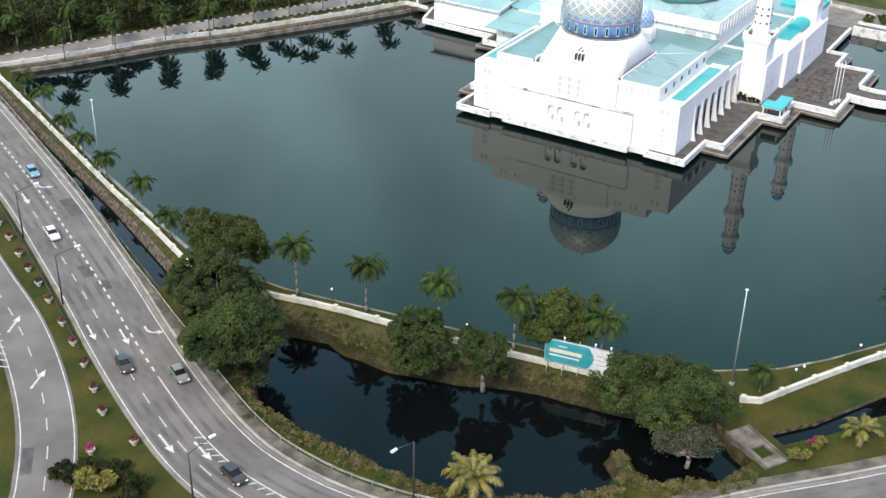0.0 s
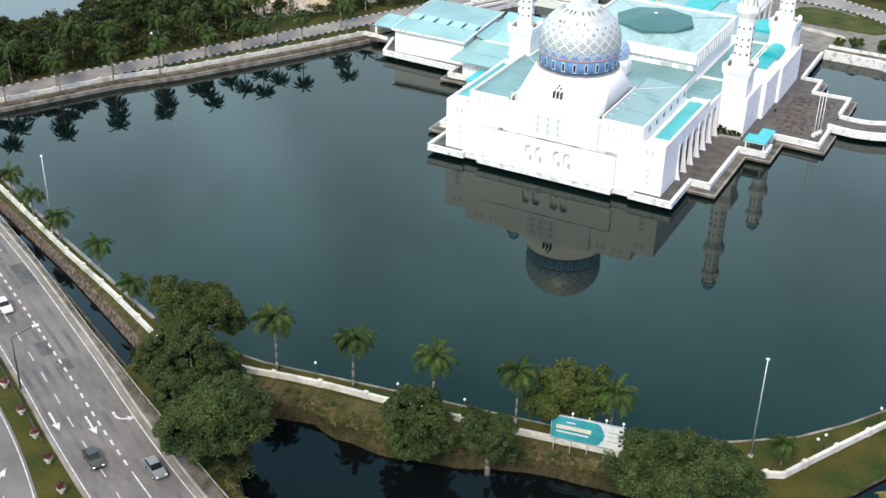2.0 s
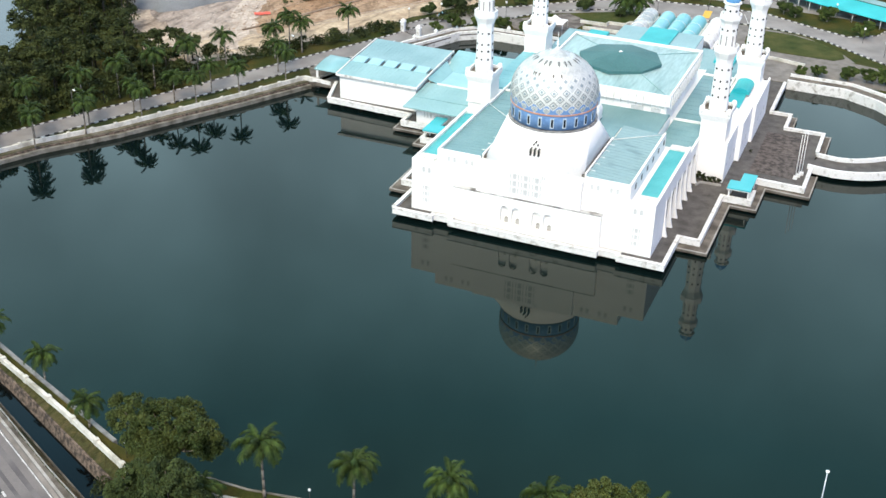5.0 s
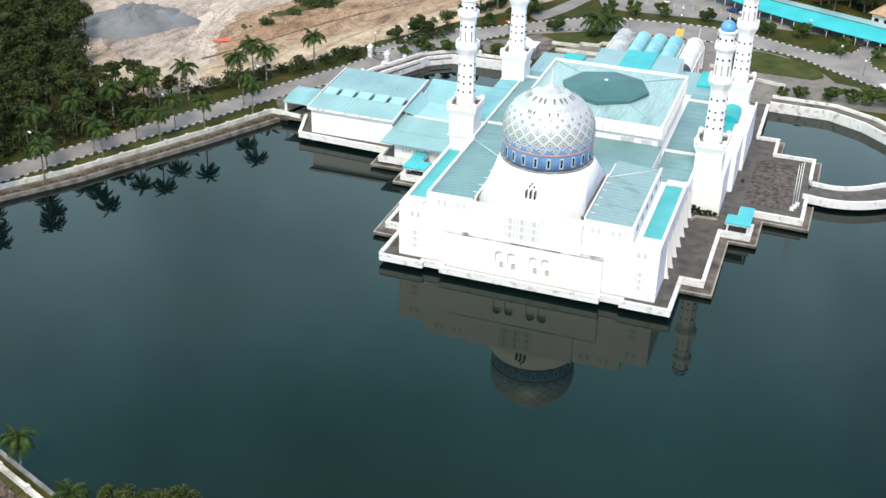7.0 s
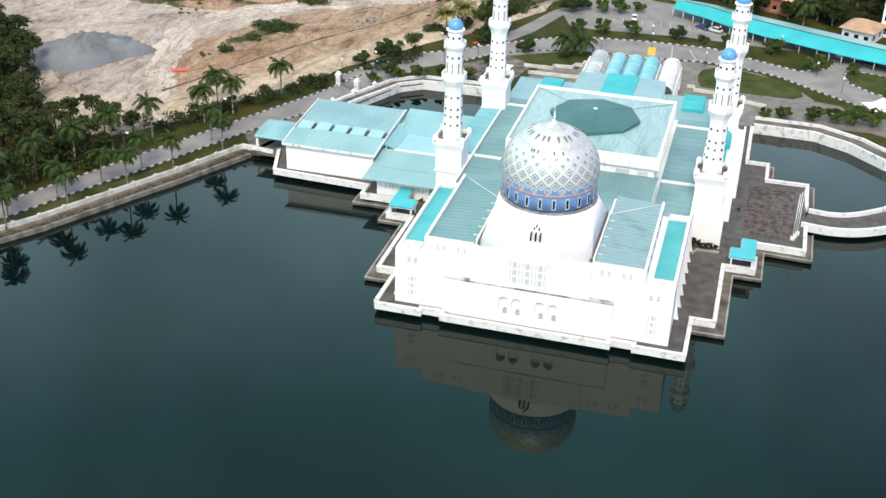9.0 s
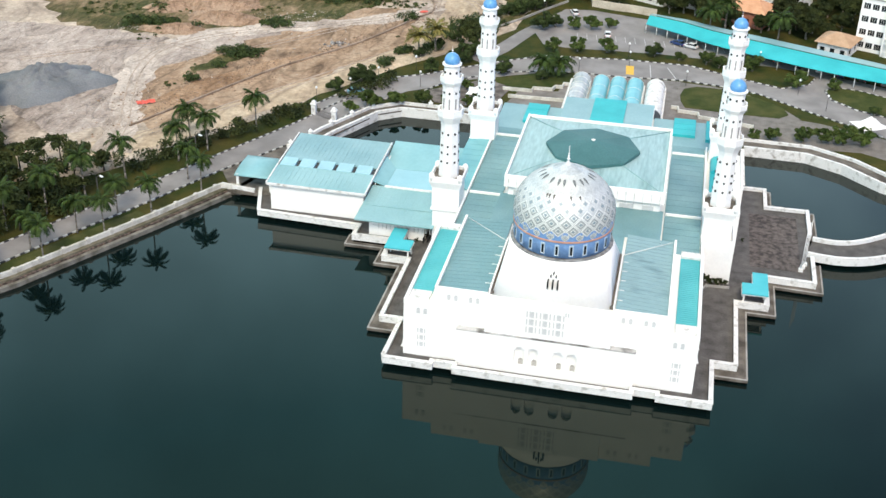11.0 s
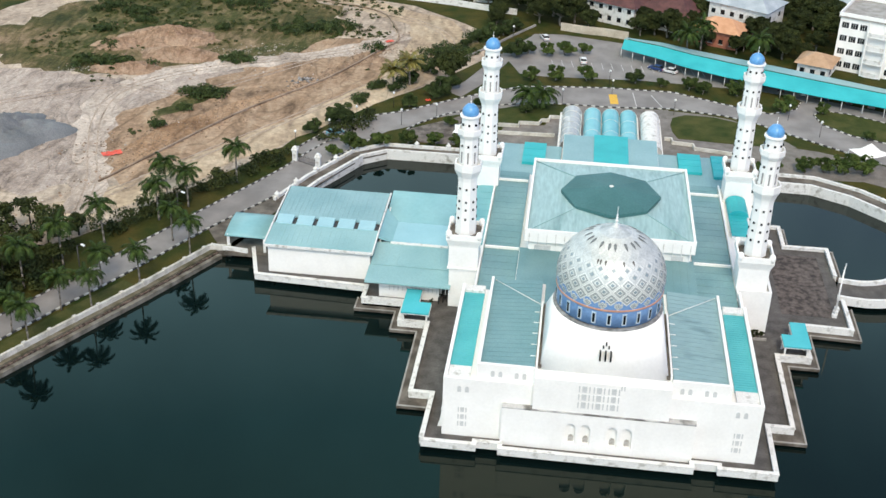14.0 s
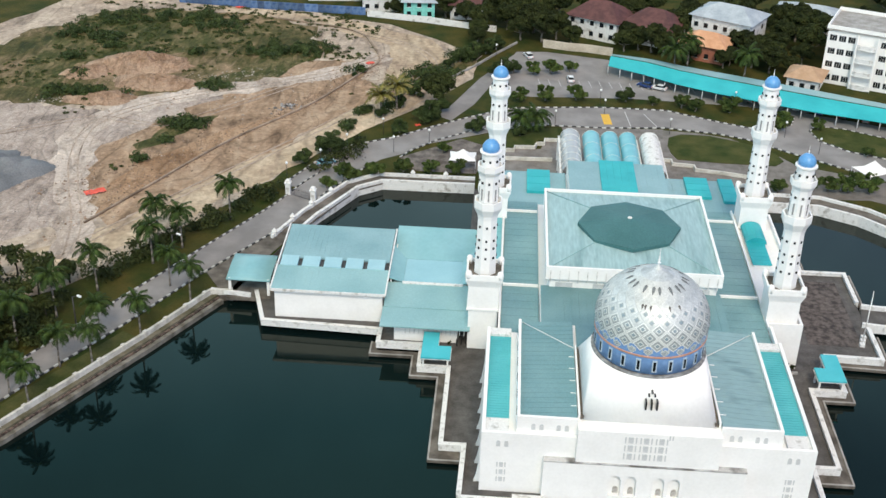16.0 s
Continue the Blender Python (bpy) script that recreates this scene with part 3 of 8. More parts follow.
def worn_band(parent, pts, d, w, seed, material, name, label):
    b = B()
    a, c = [], []
    for p, q, r in zip(offset(pts, d), offset(pts, d + 1.0), range(9999)):
        k0 = w / 2 * (1 + 0.5 * noise.noise((r * 0.21, seed, 0.3)))
        k1 = w / 2 * (1 + 0.5 * noise.noise((r * 0.21, seed, 7.3)))
        a.append((p[0] + (q[0] - p[0]) * k0, p[1] + (q[1] - p[1]) * k0))
        c.append((p[0] - (q[0] - p[0]) * k1, p[1] - (q[1] - p[1]) * k1))
    ribbon(b, a, c, GZ + 0.02, GZ + 0.0535)
    return part(name, b, material, parent, label)


for k, d in enumerate((-1.4, -3.2, -5.2, -6.8, -8.2, -9.7)):
    worn_band(road_a, R1, d, 0.62, k + 0.5, TRACKM, "tyre_band", "asphalt band darkened by tyres")
worn_band(road_a, R1, 0.5, 0.5, 8.5, SHOULDM, "shoulder_band", "pale dusty road shoulder")
worn_band(road_a, R1, -10.9, 0.42, 9.5, SHOULDM, "shoulder_band", "pale dusty road shoulder")
line_strip(road_a, R1, 0.0, 0.16, RZ)
line_strip(road_a, R1, -10.5, 0.16, RZ)
dashes(road_a, R1, -4.4, 0.3, 1.2, 1.2, RZ, 60, -9.5)
dashes(road_a, R1, -7.5, 0.14, 2.6, 3.4, RZ, 61, 30)
TAIL = [p for p in R1 if -9 < p[0] < 60]
line_strip(road_a, TAIL, -4.4, 0.18, RZ)
bm = B()
box(bm, -0.5, -0.09, 0, 0.5, 0.09, 0.012)
chev = mesh_of("chevron", bm, PAINT)
for x, y, a in along(offset([p for p in R1 if 5 < p[0] < 45], -5.0), 0, 1.5):
    piece("chevron", chev, road_a, pose(x, y, RZ, 0, 0, a + 60))


def arrow_mesh(turn=False):
    b = B()
    if turn:
        pts = smooth_line([(-2.2, 0.0), (-0.9, 0.0), (-0.1, 0.5), (0.3, 1.3)], 0.3)
        ribbon(b, offset(pts, 0.16), offset(pts, -0.16), 0, 0.012)
        prism(b, [(-0.25, 1.25), (0.85, 1.15), (0.45, 2.2)], 0, 0.012)
    else:
        box(b, -2.3, -0.16, 0, 0.6, 0.16, 0.012)
        prism(b, [(0.6, -0.55), (2.3, 0), (0.6, 0.55)], 0, 0.012)
    return mesh_of("arrow", b, PAINT)


A_STRAIGHT, A_TURN = arrow_mesh(), arrow_mesh(True)
for x, y, a in ((-20, -114.8, -28), (2.1, -129.6, -22), (7, -128.2, -20), (-24.8, -116.6, -28), (-66, -92.6, -25)):
    piece("lane_arrow", A_STRAIGHT, road_a, pose(x, y, RZ, 0, 0, a))
for x, y, a in ((-17.6, -112.2, -28), (-67, -88.3, -25)):
    piece("turn_arrow", A_TURN, road_a, pose(x, y, RZ, 0, 0, a))
for x, y, a, w, h in ((-57, -90.4, -25, 7, 2.2), (-38.5, -104.5, -27, 4, 1.8), (-33, -106, -27, 3, 1.8), (-64.5, -88.8, -25, 2.4, 0.9)):
    b = B()
    box(b, -w / 2, -h / 2, 0, w / 2, h / 2, 0.006)
    part("repair_patch", b, PATCH, road_a, "dark asphalt repair patch", pose(x, y, GZ + 0.05, 0, 0, a))
# kerbed edge and gutter on the pond side
bm = B()
ribbon(bm, offset(R1, 1.25), offset(R1, 0.9), GZ - 0.3, GZ + 0.17)
solid("kerb", bm, CONC, "pale concrete road kerb", "kerb", kind="structure")
bm = B()
WIDE, NARROW = offset(R1, 3.0), offset(R1, 1.8)
VERGE = []
for p, q in zip(WIDE, NARROW):
    u = min(1.0, max(0.0, (p[0] + 34) / 22))
    VERGE.append((q[0] + (p[0] - q[0]) * u, q[1] + (p[1] - q[1]) * u))
ribbon(bm, VERGE, offset(R1, 1.25), GZ - 0.3, GZ + 0.03)
solid("verge", bm, STONE, "stained concrete road verge", "verge", kind="structure")

R2 = smooth_line([(-190, -50), (-130, -73.5), (-100, -87.5), (-75, -99), (-53.4, -109), (-46.2, -112.3), (-36.2, -116.8), (-27.4, -121.6), (-19.8, -126.4), (-13.8, -130.7),
                  (-8.6, -135), (-3.8, -139.7), (0, -144), (6, -153), (10, -165), (14, -190), (16, -240), (16, -300)], 2.5)
bm = B()
ribbon(bm, offset(R2, 0.4), offset(R2, -7.2), GZ - 0.3, GZ + 0.05)
road_b = solid("road_2", bm, ASPH, "grey asphalt two lane slip road", "road", kind="structure")
line_strip(road_b, R2, 0.0, 0.15, RZ)
line_strip(road_b, R2, -6.6, 0.15, RZ)
dashes(road_b, R2, -3.3, 0.14, 2.6, 3.4, RZ, 100, 30)
for x, y, a in ((-35.9, -121.1, 117), (-22.3, -128.7, 113)):
    piece("lane_arrow", A_STRAIGHT, road_b, pose(x, y, RZ, 0, 0, a))
b = B()
box(b, -2.6, -0.7, 0, 2.6, 0.7, 0.006)
part("repair_patch", b, PATCH, road_b, "dark asphalt repair patch", pose(-10, -141.5, GZ + 0.05, 0, 0, -46))

b = B()
box(b, -0.9, -0.1, 0, 0.9, 0.1, 0.012)
hatch = mesh_of("hatch_bar", b, PAINT)
for i in range(7):
    piece("hatch_bar", hatch, road_b, pose(-37.6 + 1.5 * i, -123.5 - 0.98 * i, RZ, 0, 0, 25))
# access road along the far bank, with painted kerbs
K_S = smooth_line([(-140, -86), (-122, -54), (-110.5, -30), (-103, -13.5), (-95.6, 1.9), (-90.1, 12.7), (-84, 24.1), (-78, 36.5), (-73.5, 45.5), (-65.6, 59.3), (-60.5, 70), (-57.5, 79), (-51, 92)], 2)
K_N = smooth_line([(-147, -84), (-128, -50), (-116, -25), (-107, -7), (-98.6, 9.2), (-95.2, 15.8), (-87.1, 32.4), (-80.6, 45.2), (-77.2, 52.3), (-69.8, 66.8), (-66, 75), (-62.5, 84), (-57, 95)], 2)
ns = 60


def resample(pts, n):
    seg = [(Vector(b) - Vector(a)).length for a, b in zip(pts, pts[1:])]
    total = sum(seg)
    return [(p[0], p[1]) for p in along(pts, 0.001, (total - 0.01) / (n - 1))][:n]


bm = B()
ka, kb = resample(K_N, ns), resample(K_S, ns)
k = min(len(ka), len(kb))
ribbon(bm, ka[:k], kb[:k], GZ - 0.3, GZ + 0.05)
solid("road_3", bm, ASPH2, "grey asphalt access road beside the lake", "road", kind="structure")
FAR_ASPH = [(-67, 82), (-61, 96), (-55, 104), (-46, 109.4), (-40, 115), (-30.5, 123), (-20, 130.5), (-12.5, 132), (1.9, 133.9), (17.6, 134), (29.8, 128.2), (40.2, 124), (47, 128.5),
            (49, 134.3), (44, 140), (70, 130), (130, 105), (130, 60), (61.7, 99.1), (42.8, 112.4), (35.2, 118.2), (28.7, 120.8), (16.6, 122.8), (1.9, 121), (-12.5, 120.8), (-18, 119), (-28, 113),
            (-38, 107), (-43, 101), (-48, 97), (-52, 91), (-57.5, 79)]
sheet("road_4", FAR_ASPH, GZ - 0.3, GZ + 0.045, ASPH2, "grey asphalt drive before the mosque", "road")
LOT = [(-19, 172), (-11, 173), (5, 169), (18, 162), (40, 150), (60, 138), (48, 137), (38, 139.5), (10, 141), (-15, 139), (-21, 140), (-25, 150)]
lot = sheet("car_park", LOT, GZ - 0.3, GZ + 0.04, ASPH2, "grey asphalt car park with white bay lines", "car park")
bm = B()
box(bm, -0.06, -2.4, 0, 0.06, 2.4, 0.012)
bay = mesh_of("bay_line", bm, PAINT)
for i in range(16):
    piece("bay_line", bay, lot, pose(-13 + 2.6 * i, 149.5 - 0.02 * i, GZ + 0.042, 0, 0, 8))
PLAZA = [(-26, 84), (-22, 106), (-13, 107), (-12, 111.5), (-7, 112), (-8, 120.6), (1.9, 120.8), (16, 122), (15.2, 117), (16.4, 110.6), (25, 103.6), (31, 103), (30.5, 84)]
sheet("plaza", PLAZA, GZ - 0.3, GZ + 0.06, surf("brown_grey_paving", (0.14, 0.125, 0.11), (0.22, 0.2, 0.18), 0.4, 0.85, 0.15), "brown grey paved forecourt", "pavement")
sheet("forecourt_paving", [(30.5, 86), (30.5, 103), (42.6, 104.6), (48, 103.6), (61, 98.6), (76, 90), (71, 81), (56, 89), (44, 88)], GZ - 0.3, GZ + 0.035, surf("dusty_paving", (0.13, 0.117, 0.1), (0.2, 0.18, 0.158), 0.5, 0.85, 0.12), "dusty grey paved strip beside the drive", "pavement")
sheet("forecourt_paving", [(15, 103.2), (15.4, 121.6), (24, 120.9), (31, 118.6), (41, 109.3), (44, 104.7), (31, 103.2)], GZ - 0.3, GZ + 0.03, bpy.data.materials["dusty_paving"], "dusty grey paved border round the lawn", "pavement")
sheet("lawn_1", [(16.3, 108.7), (16.0, 112.6), (16.7, 117), (19.8, 119.4), (26.4, 119.3), (34.4, 115.8), (40.1, 110.9), (41.2, 106.8), (39, 104.2), (28.2, 104.2), (17.4, 104.9)], GZ, GZ + 0.16, GRASSG, "trimmed lawn island", "lawn")
sheet("lawn_2", [(52, 119.6), (50.9, 125.1), (52.7, 128.4), (59.2, 127.3), (67.6, 123), (84, 113), (80, 102), (64.8, 111.2), (57.4, 114.5)], GZ, GZ + 0.16, GRASSG, "trimmed lawn island", "lawn")
sheet("lawn_3", [(-31, 110.5), (-18, 118), (-9, 119.5), (-8.5, 112.6), (-13.5, 112), (-14, 107.8), (-24, 106.3)], GZ, GZ + 0.15, GRASSG, "garden lawn beside the drive", "lawn")
sheet("pavement", [(-36, 105.5), (-31.05, 110.4), (-24.05, 106.2), (-27, 92), (-40, 92), (-44, 98.5)], GZ - 0.2, GZ + 0.13, surf("brown_gravel_paving", (0.075, 0.062, 0.052), (0.19, 0.165, 0.145), 0.5, 0.9, 0.2, fine=8), "brown gravelled island beside the drive", "pavement")
sheet("pavement", [(-62, 57), (-57.5, 67), (-54.6, 73.7), (-51, 81.4), (-46.3, 85), (-46.5, 88), (-53, 84), (-57, 78.5), (-60.3, 70), (-65.5, 59), (-74, 44), (-70.5, 38.5), (-68.4, 39)], GZ - 0.2, GZ + 0.1,
      STONE, "dark stained paved walkway by the lagoon", "pavement")

# construction land behind the access road
SITE = [(-95, 39), (-86, 56), (-76, 72), (-68, 88), (-62, 104), (-50, 118), (-38, 135), (-30, 150), (-29, 168), (-55, 190), (-100, 205), (-150, 206), (-175, 150), (-175, 100), (-150, 84),
        (-146, 72), (-138, 56), (-122, 44), (-113, 34), (-101, 33)]
sheet("bare_ground", ragged(SITE, 1.5, 4), GZ - 0.3, GZ + 0.03, SANDG, "pale grey sandy construction ground", "bare ground")
sheet("bare_ground", ragged([(-98, 57), (-88, 70), (-76, 90), (-66, 107), (-58, 121), (-54, 134), (-57, 150), (-66, 160), (-78, 152), (-90, 130), (-101, 112), (-110, 95), (-106, 72)], 4.0, 3, 1.0), GZ - 0.3, GZ + 0.05, CLAY, "tan clay ground with ruts", "bare ground")
sheet("dirt_track", ragged([(-112, 28), (-104, 36), (-88, 57), (-66, 92), (-50, 118), (-38, 138), (-34, 155), (-42, 178), (-70, 193), (-110, 203), (-112, 198), (-75, 187), (-54, 172), (-52, 160), (-55, 130),
                     (-67, 107), (-84, 80), (-101, 55), (-108, 48)], 1.2, 3, 2.0), GZ - 0.3, GZ + 0.07, SAND, "pale sandy haul track", "track")
sheet("scrub_land", ragged([(-152, 172), (-128, 196), (-92, 196), (-76, 180), (-70, 164), (-82, 150), (-104, 130), (-118, 122), (-128, 118), (-150, 120), (-165, 140)], 5.0, 3, 4.0), GZ - 0.3, GZ + 0.06, SCRUB, "scrubby brown and green waste ground", "scrub")

for poly, mt, lab, z in (([(-142, 130.6), (-147, 155), (-145, 172), (-141, 188), (-122, 196.5), (-100, 189), (-88, 178), (-92, 168), (-101.7, 168.7), (-107.5, 161), (-114, 151), (-124.7, 151.7), (-133, 146), (-133, 128)], GREENS, "green scrub on waste ground", 0.075),
                         ([(-90, 150), (-85, 162), (-73.6, 168), (-72.5, 161), (-78.7, 145.4), (-86.4, 140), (-94.4, 131), (-97.8, 136.7)], GREENS, "green scrub on waste ground", 0.08),
                         ([(-101, 102), (-99, 112.5), (-95, 117.3), (-88.6, 115.6), (-92.7, 107.7), (-97.3, 100.6), (-100.7, 94.6)], GREENS, "green scrub patch on sand", 0.085),
                         ([(-46, 152), (-36.4, 164), (-27.5, 170), (-30, 158.4), (-38, 146.8), (-44.5, 144)], GREENS, "green weeds beside the track", 0.09),
                         ([(-102, 60), (-102.5, 78.5), (-99, 88.8), (-85, 109.3), (-71.6, 121.4), (-66, 131.5), (-70.2, 124), (-84, 101), (-95.6, 75.3)], ORUT, "strip of rutted orange earth", 0.1),
                         ([(-142, 119), (-127.7, 117.6), (-107, 116.7), (-104, 130), (-79.3, 133.3), (-81, 122), (-99, 112.5), (-104, 85), (-107, 59), (-115, 51), (-130, 60), (-150, 86), (-178, 100), (-178, 116)], GREYS, "pale grey gravelly ground", 0.045)):
    sheet("waste_ground", ragged(poly, 0.6 if mt is ORUT else 3.0, 2, 3.0), GZ - 0.3, GZ + z, mt, lab, "waste ground")
sheet("pathway", [(-24, 150), (-29, 132), (-34, 121), (-38.5, 124.5), (-34.4, 131), (-28.3, 150), (-20, 169), (-17, 169)], GZ - 0.3, GZ + 0.046, ASPH2, "grey asphalt lane to the car park", "road")


def mound(name, x, y, rx, ry, h, material, label, rot=0, seed=1, ridge=0.0):
    b = B()
    n, rings = 72, 20
    top = b.verts.new((0, 0, h))
    prev = None
    for j in range(1, rings + 1):
        u = j / rings
        ring = []
        for i in range(n):
            a = 2 * math.pi * i / n
            w = 1 + 0.3 * noise.noise((math.cos(a) * 1.6 + seed, math.sin(a) * 1.6, seed * 3.1)) + 0.16 * noise.noise((math.cos(a) * 5 + seed, math.sin(a) * 5, seed * 1.7))
            z = h * (1 - u) ** 0.9 * (1 + 0.35 * noise.noise((u * 3 * math.cos(a) + seed, u * 3 * math.sin(a), 0.4)) + 0.34 * noise.noise((u * 9 * math.cos(a) + seed, u * 9 * math.sin(a), 1.4)) + 0.2 * noise.noise((u * 23 * math.cos(a) + seed, u * 23 * math.sin(a), 2.4))) if j < rings else -0.3
            ring.append(b.verts.new((rx * u * w * math.cos(a), ry * u * w * math.sin(a), z)))
        for i in range(n):
            if prev is None:
                b.faces.new((top, ring[i], ring[(i + 1) % n])).smooth = True
            else:
                b.faces.new((prev[i], ring[i], ring[(i + 1) % n], prev[(i + 1) % n])).smooth = True
        prev = ring
    return solid(name, b, material, label, "mound", m=pose(x, y, GZ, 0, 0, rot))


SWATH = smooth_line([(-55, 164), (-66, 150), (-80, 140), (-95, 131.5), (-108, 121), (-116, 108), (-115, 92), (-110, 76), (-104, 60), (-101, 46)], 3)
GREYP = rutted("pale_driven_sand", (0.56, 0.48, 0.405), (0.45, 0.375, 0.31), (0.25, 0.2, 0.16), 0.05, 40, 12)
b = B()
prism(b, ragged(offset(SWATH, 4.0) + offset(SWATH, -3.4)[::-1], 2.6, 2.0, 6.0), GZ - 0.3, GZ + 0.105)
solid("driven_track", b, GREYP, "pale sandy track driven across the site", "track", kind="structure")
RUTM = rutted("damp_brown_ruts", (0.46, 0.375, 0.3), (0.36, 0.285, 0.225), (0.22, 0.17, 0.13), 0.08, 40, 13)
for line, shift in ((SWATH, 0.6), (smooth_line([(-112, 34), (-100, 52), (-86, 76), (-70, 102), (-56, 126), (-44, 146), (-41, 160), (-50, 174), (-72, 186)], 3), 0.0),
                    (smooth_line([(-146, 92), (-130, 104), (-116, 112), (-100, 110), (-88, 122), (-74, 140)], 3), 0.0)):
    for d in (-0.95, 0.95):
        b = B()
        pts = offset(line, shift + d)
        w = [0.17 + 0.1 * noise.noise((p[0] * 0.3, p[1] * 0.3, d)) for p in pts]
        nrm = offset(pts, 1.0)
        lft = [(p[0] + (q[0] - p[0]) * k, p[1] + (q[1] - p[1]) * k) for p, q, k in zip(pts, nrm, w)]
        rgt = [(p[0] - (q[0] - p[0]) * k, p[1] - (q[1] - p[1]) * k) for p, q, k in zip(pts, nrm, w)]
        ribbon(b, lft, rgt, GZ - 0.2, GZ + 0.125)
        solid("wheel_rut", b, RUTM, "damp brown wheel rut in sand", "rut", kind="structure")

mound("gravel_mound", -131, 77, 12, 17, 4.8, GRAVEL, "long heap of blue grey gravel", -38, 3)
mound("soil_mound", -116, 148, 13, 9, 3.2, SOIL, "eroded heap of orange soil", 10, 5)
mound("soil_mound", -109, 136, 11, 6, 2.0, SOIL, "low heap of orange soil", 0, 7)
mound("soil_mound", -118, 124, 9, 5, 1.5, SOIL, "low heap of orange soil", 15, 9)
mound("soil_mound", -127, 141, 8, 5, 1.6, SOIL, "low heap of orange soil", 30, 11)
bm = B()
DRAINM = surf("dusty_buff_concrete", (0.15, 0.105, 0.07), (0.34, 0.26, 0.19), 0.3, 0.9, 0.15)
DRAIN = smooth_line([(-101.8, 60), (-95.1, 75.3), (-83.4, 101.4), (-69.4, 124.6), (-63.2, 138.2), (-57.8, 152.4), (-55.6, 156.6), (-55.6, 162.3), (-58.1, 170.2), (-61.8, 179.3), (-68.9, 184.7), (-80, 188.2), (-90.5, 191.4)], 3)
wall_line(bm, DRAIN, 0.42, GZ - 0.2, GZ + 0.45)
solid("drain_wall", bm, DRAINM, "low concrete drain wall across the sand", "drain", kind="structure")

DRYV = rutted("dry_olive_verge", (0.1, 0.082, 0.036), (0.062, 0.06, 0.021), (0.034, 0.042, 0.012), 0.12, 10, 14)
sheet("verge_strip", [(x + 0.32, y + 0.6) for x, y in CANAL_N] + [(-26.3, -94.7), (-40.2, -88.6), (-55.2, -82.6), (-75, -74.1), (-94, -65.9), (-109.4, -59.3), (-124, -53.4)], GZ - 0.1, GZ + 0.025, DRYV, "strip of dry olive grass beside the canal", "grass")
sheet("verge_strip", ragged([(-12, -95.7), (-3, -93.9), (9.8, -92.0), (20, -90.6), (34, -88.2), (45, -86.3), (46, -88.4), (37.7, -90.4), (27.4, -94.2), (18.6, -96.7), (8.4, -97.8), (-1, -98.2), (-7, -98.4)], 0.3, 2), GZ - 0.1, GZ + 0.028, DRYV, "strip of dry olive grass below the bank wall", "grass")
# bare earth round the pond
sheet("bank_earth", ragged([(25, -93.8), (31, -90.6), (45, -87.6), (50, -88.2), (47.5, -89.8), (42.2, -90), (37.7, -90.6), (33.2, -91.8), (28, -94.4)], 0.4, 2), GZ - 0.3, GZ + 0.03, BANK, "bare brown earth bank", "bank")

# ---- the mosque's terrace in the lake ----
OUT = [(-25.2, -13.6), (-17.5, -13.6), (-17.5, -12.8), (-13.8, -12.8), (-13.8, -13.9), (13.5, -13.9), (13.5, -12.8), (17.4, -12.8), (17.4, -13.6), (25.3, -13.6), (25.3, -2.3), (29.0, -2.3),
       (29.0, 17.3), (34.3, 17.3), (34.3, 26.2), (33.5, 26.2), (33.5, 27.5), (42.7, 27.2), (42.8, 55.8), (34.8, 55.7), (34.8, 63.6), (30.5, 63.6), (30.5, 84), (-27, 84), (-27, 57),
       (-61, 57), (-63.6, 38), (-60.7, 28.7), (-40.5, 27.8), (-40.5, 23.9), (-33.2, 23.9), (-33.2, 17.6), (-28.4, 17.6), (-28.4, -2.1), (-25.0, -2.1)]
terrace = thing("terrace", "dark stained terrace with a white parapet standing in the lake", "terrace")
bm = B()
prism(bm, OUT, 0.85, 1.42)
part("deck", bm, DECK, terrace, "dark stained tiled deck")
bm = B()
prism(bm, [(31.6, 31.5), (40.6, 31.3), (40.6, 53.0), (31.6, 53.0)], 1.3, 1.44)
part("deck_panel", bm, surf("mottled_brown_tile", (0.035, 0.028, 0.025), (0.13, 0.108, 0.095), 1.1, 0.85, 0.15, fine=3, lo=0.35, hi=0.65), terrace, "mottled dark brown tiled square")
# short piles in the shade under the deck
bm = B()
lathe(bm, [(0.45, -1.2), (0.45, 0.86)], 8)
pile = mesh_of("pile", bm, STONE)
for i in range(11):
    for y in (-11.5, -4, 6):
        piece("pile", pile, terrace, pose(-22.5 + 4.5 * i, y, 0))
for x in (31, 38, 41):
    for y in (30, 42, 53):
        piece("pile", pile, terrace, pose(x, y, 0))
for i in range(5):
    piece("pile", pile, terrace, pose(-58 + 4.5 * i, 30, 0))


def parapet(pts):
    b = B()
    wall_line(b, pts, 0.55, 0.85, 2.02)
    part("parapet", b, WORN, terrace)
    b = B()
    wall_line(b, pts, 0.72, 1.96, 2.08)
    part("coping", b, WORN, terrace)


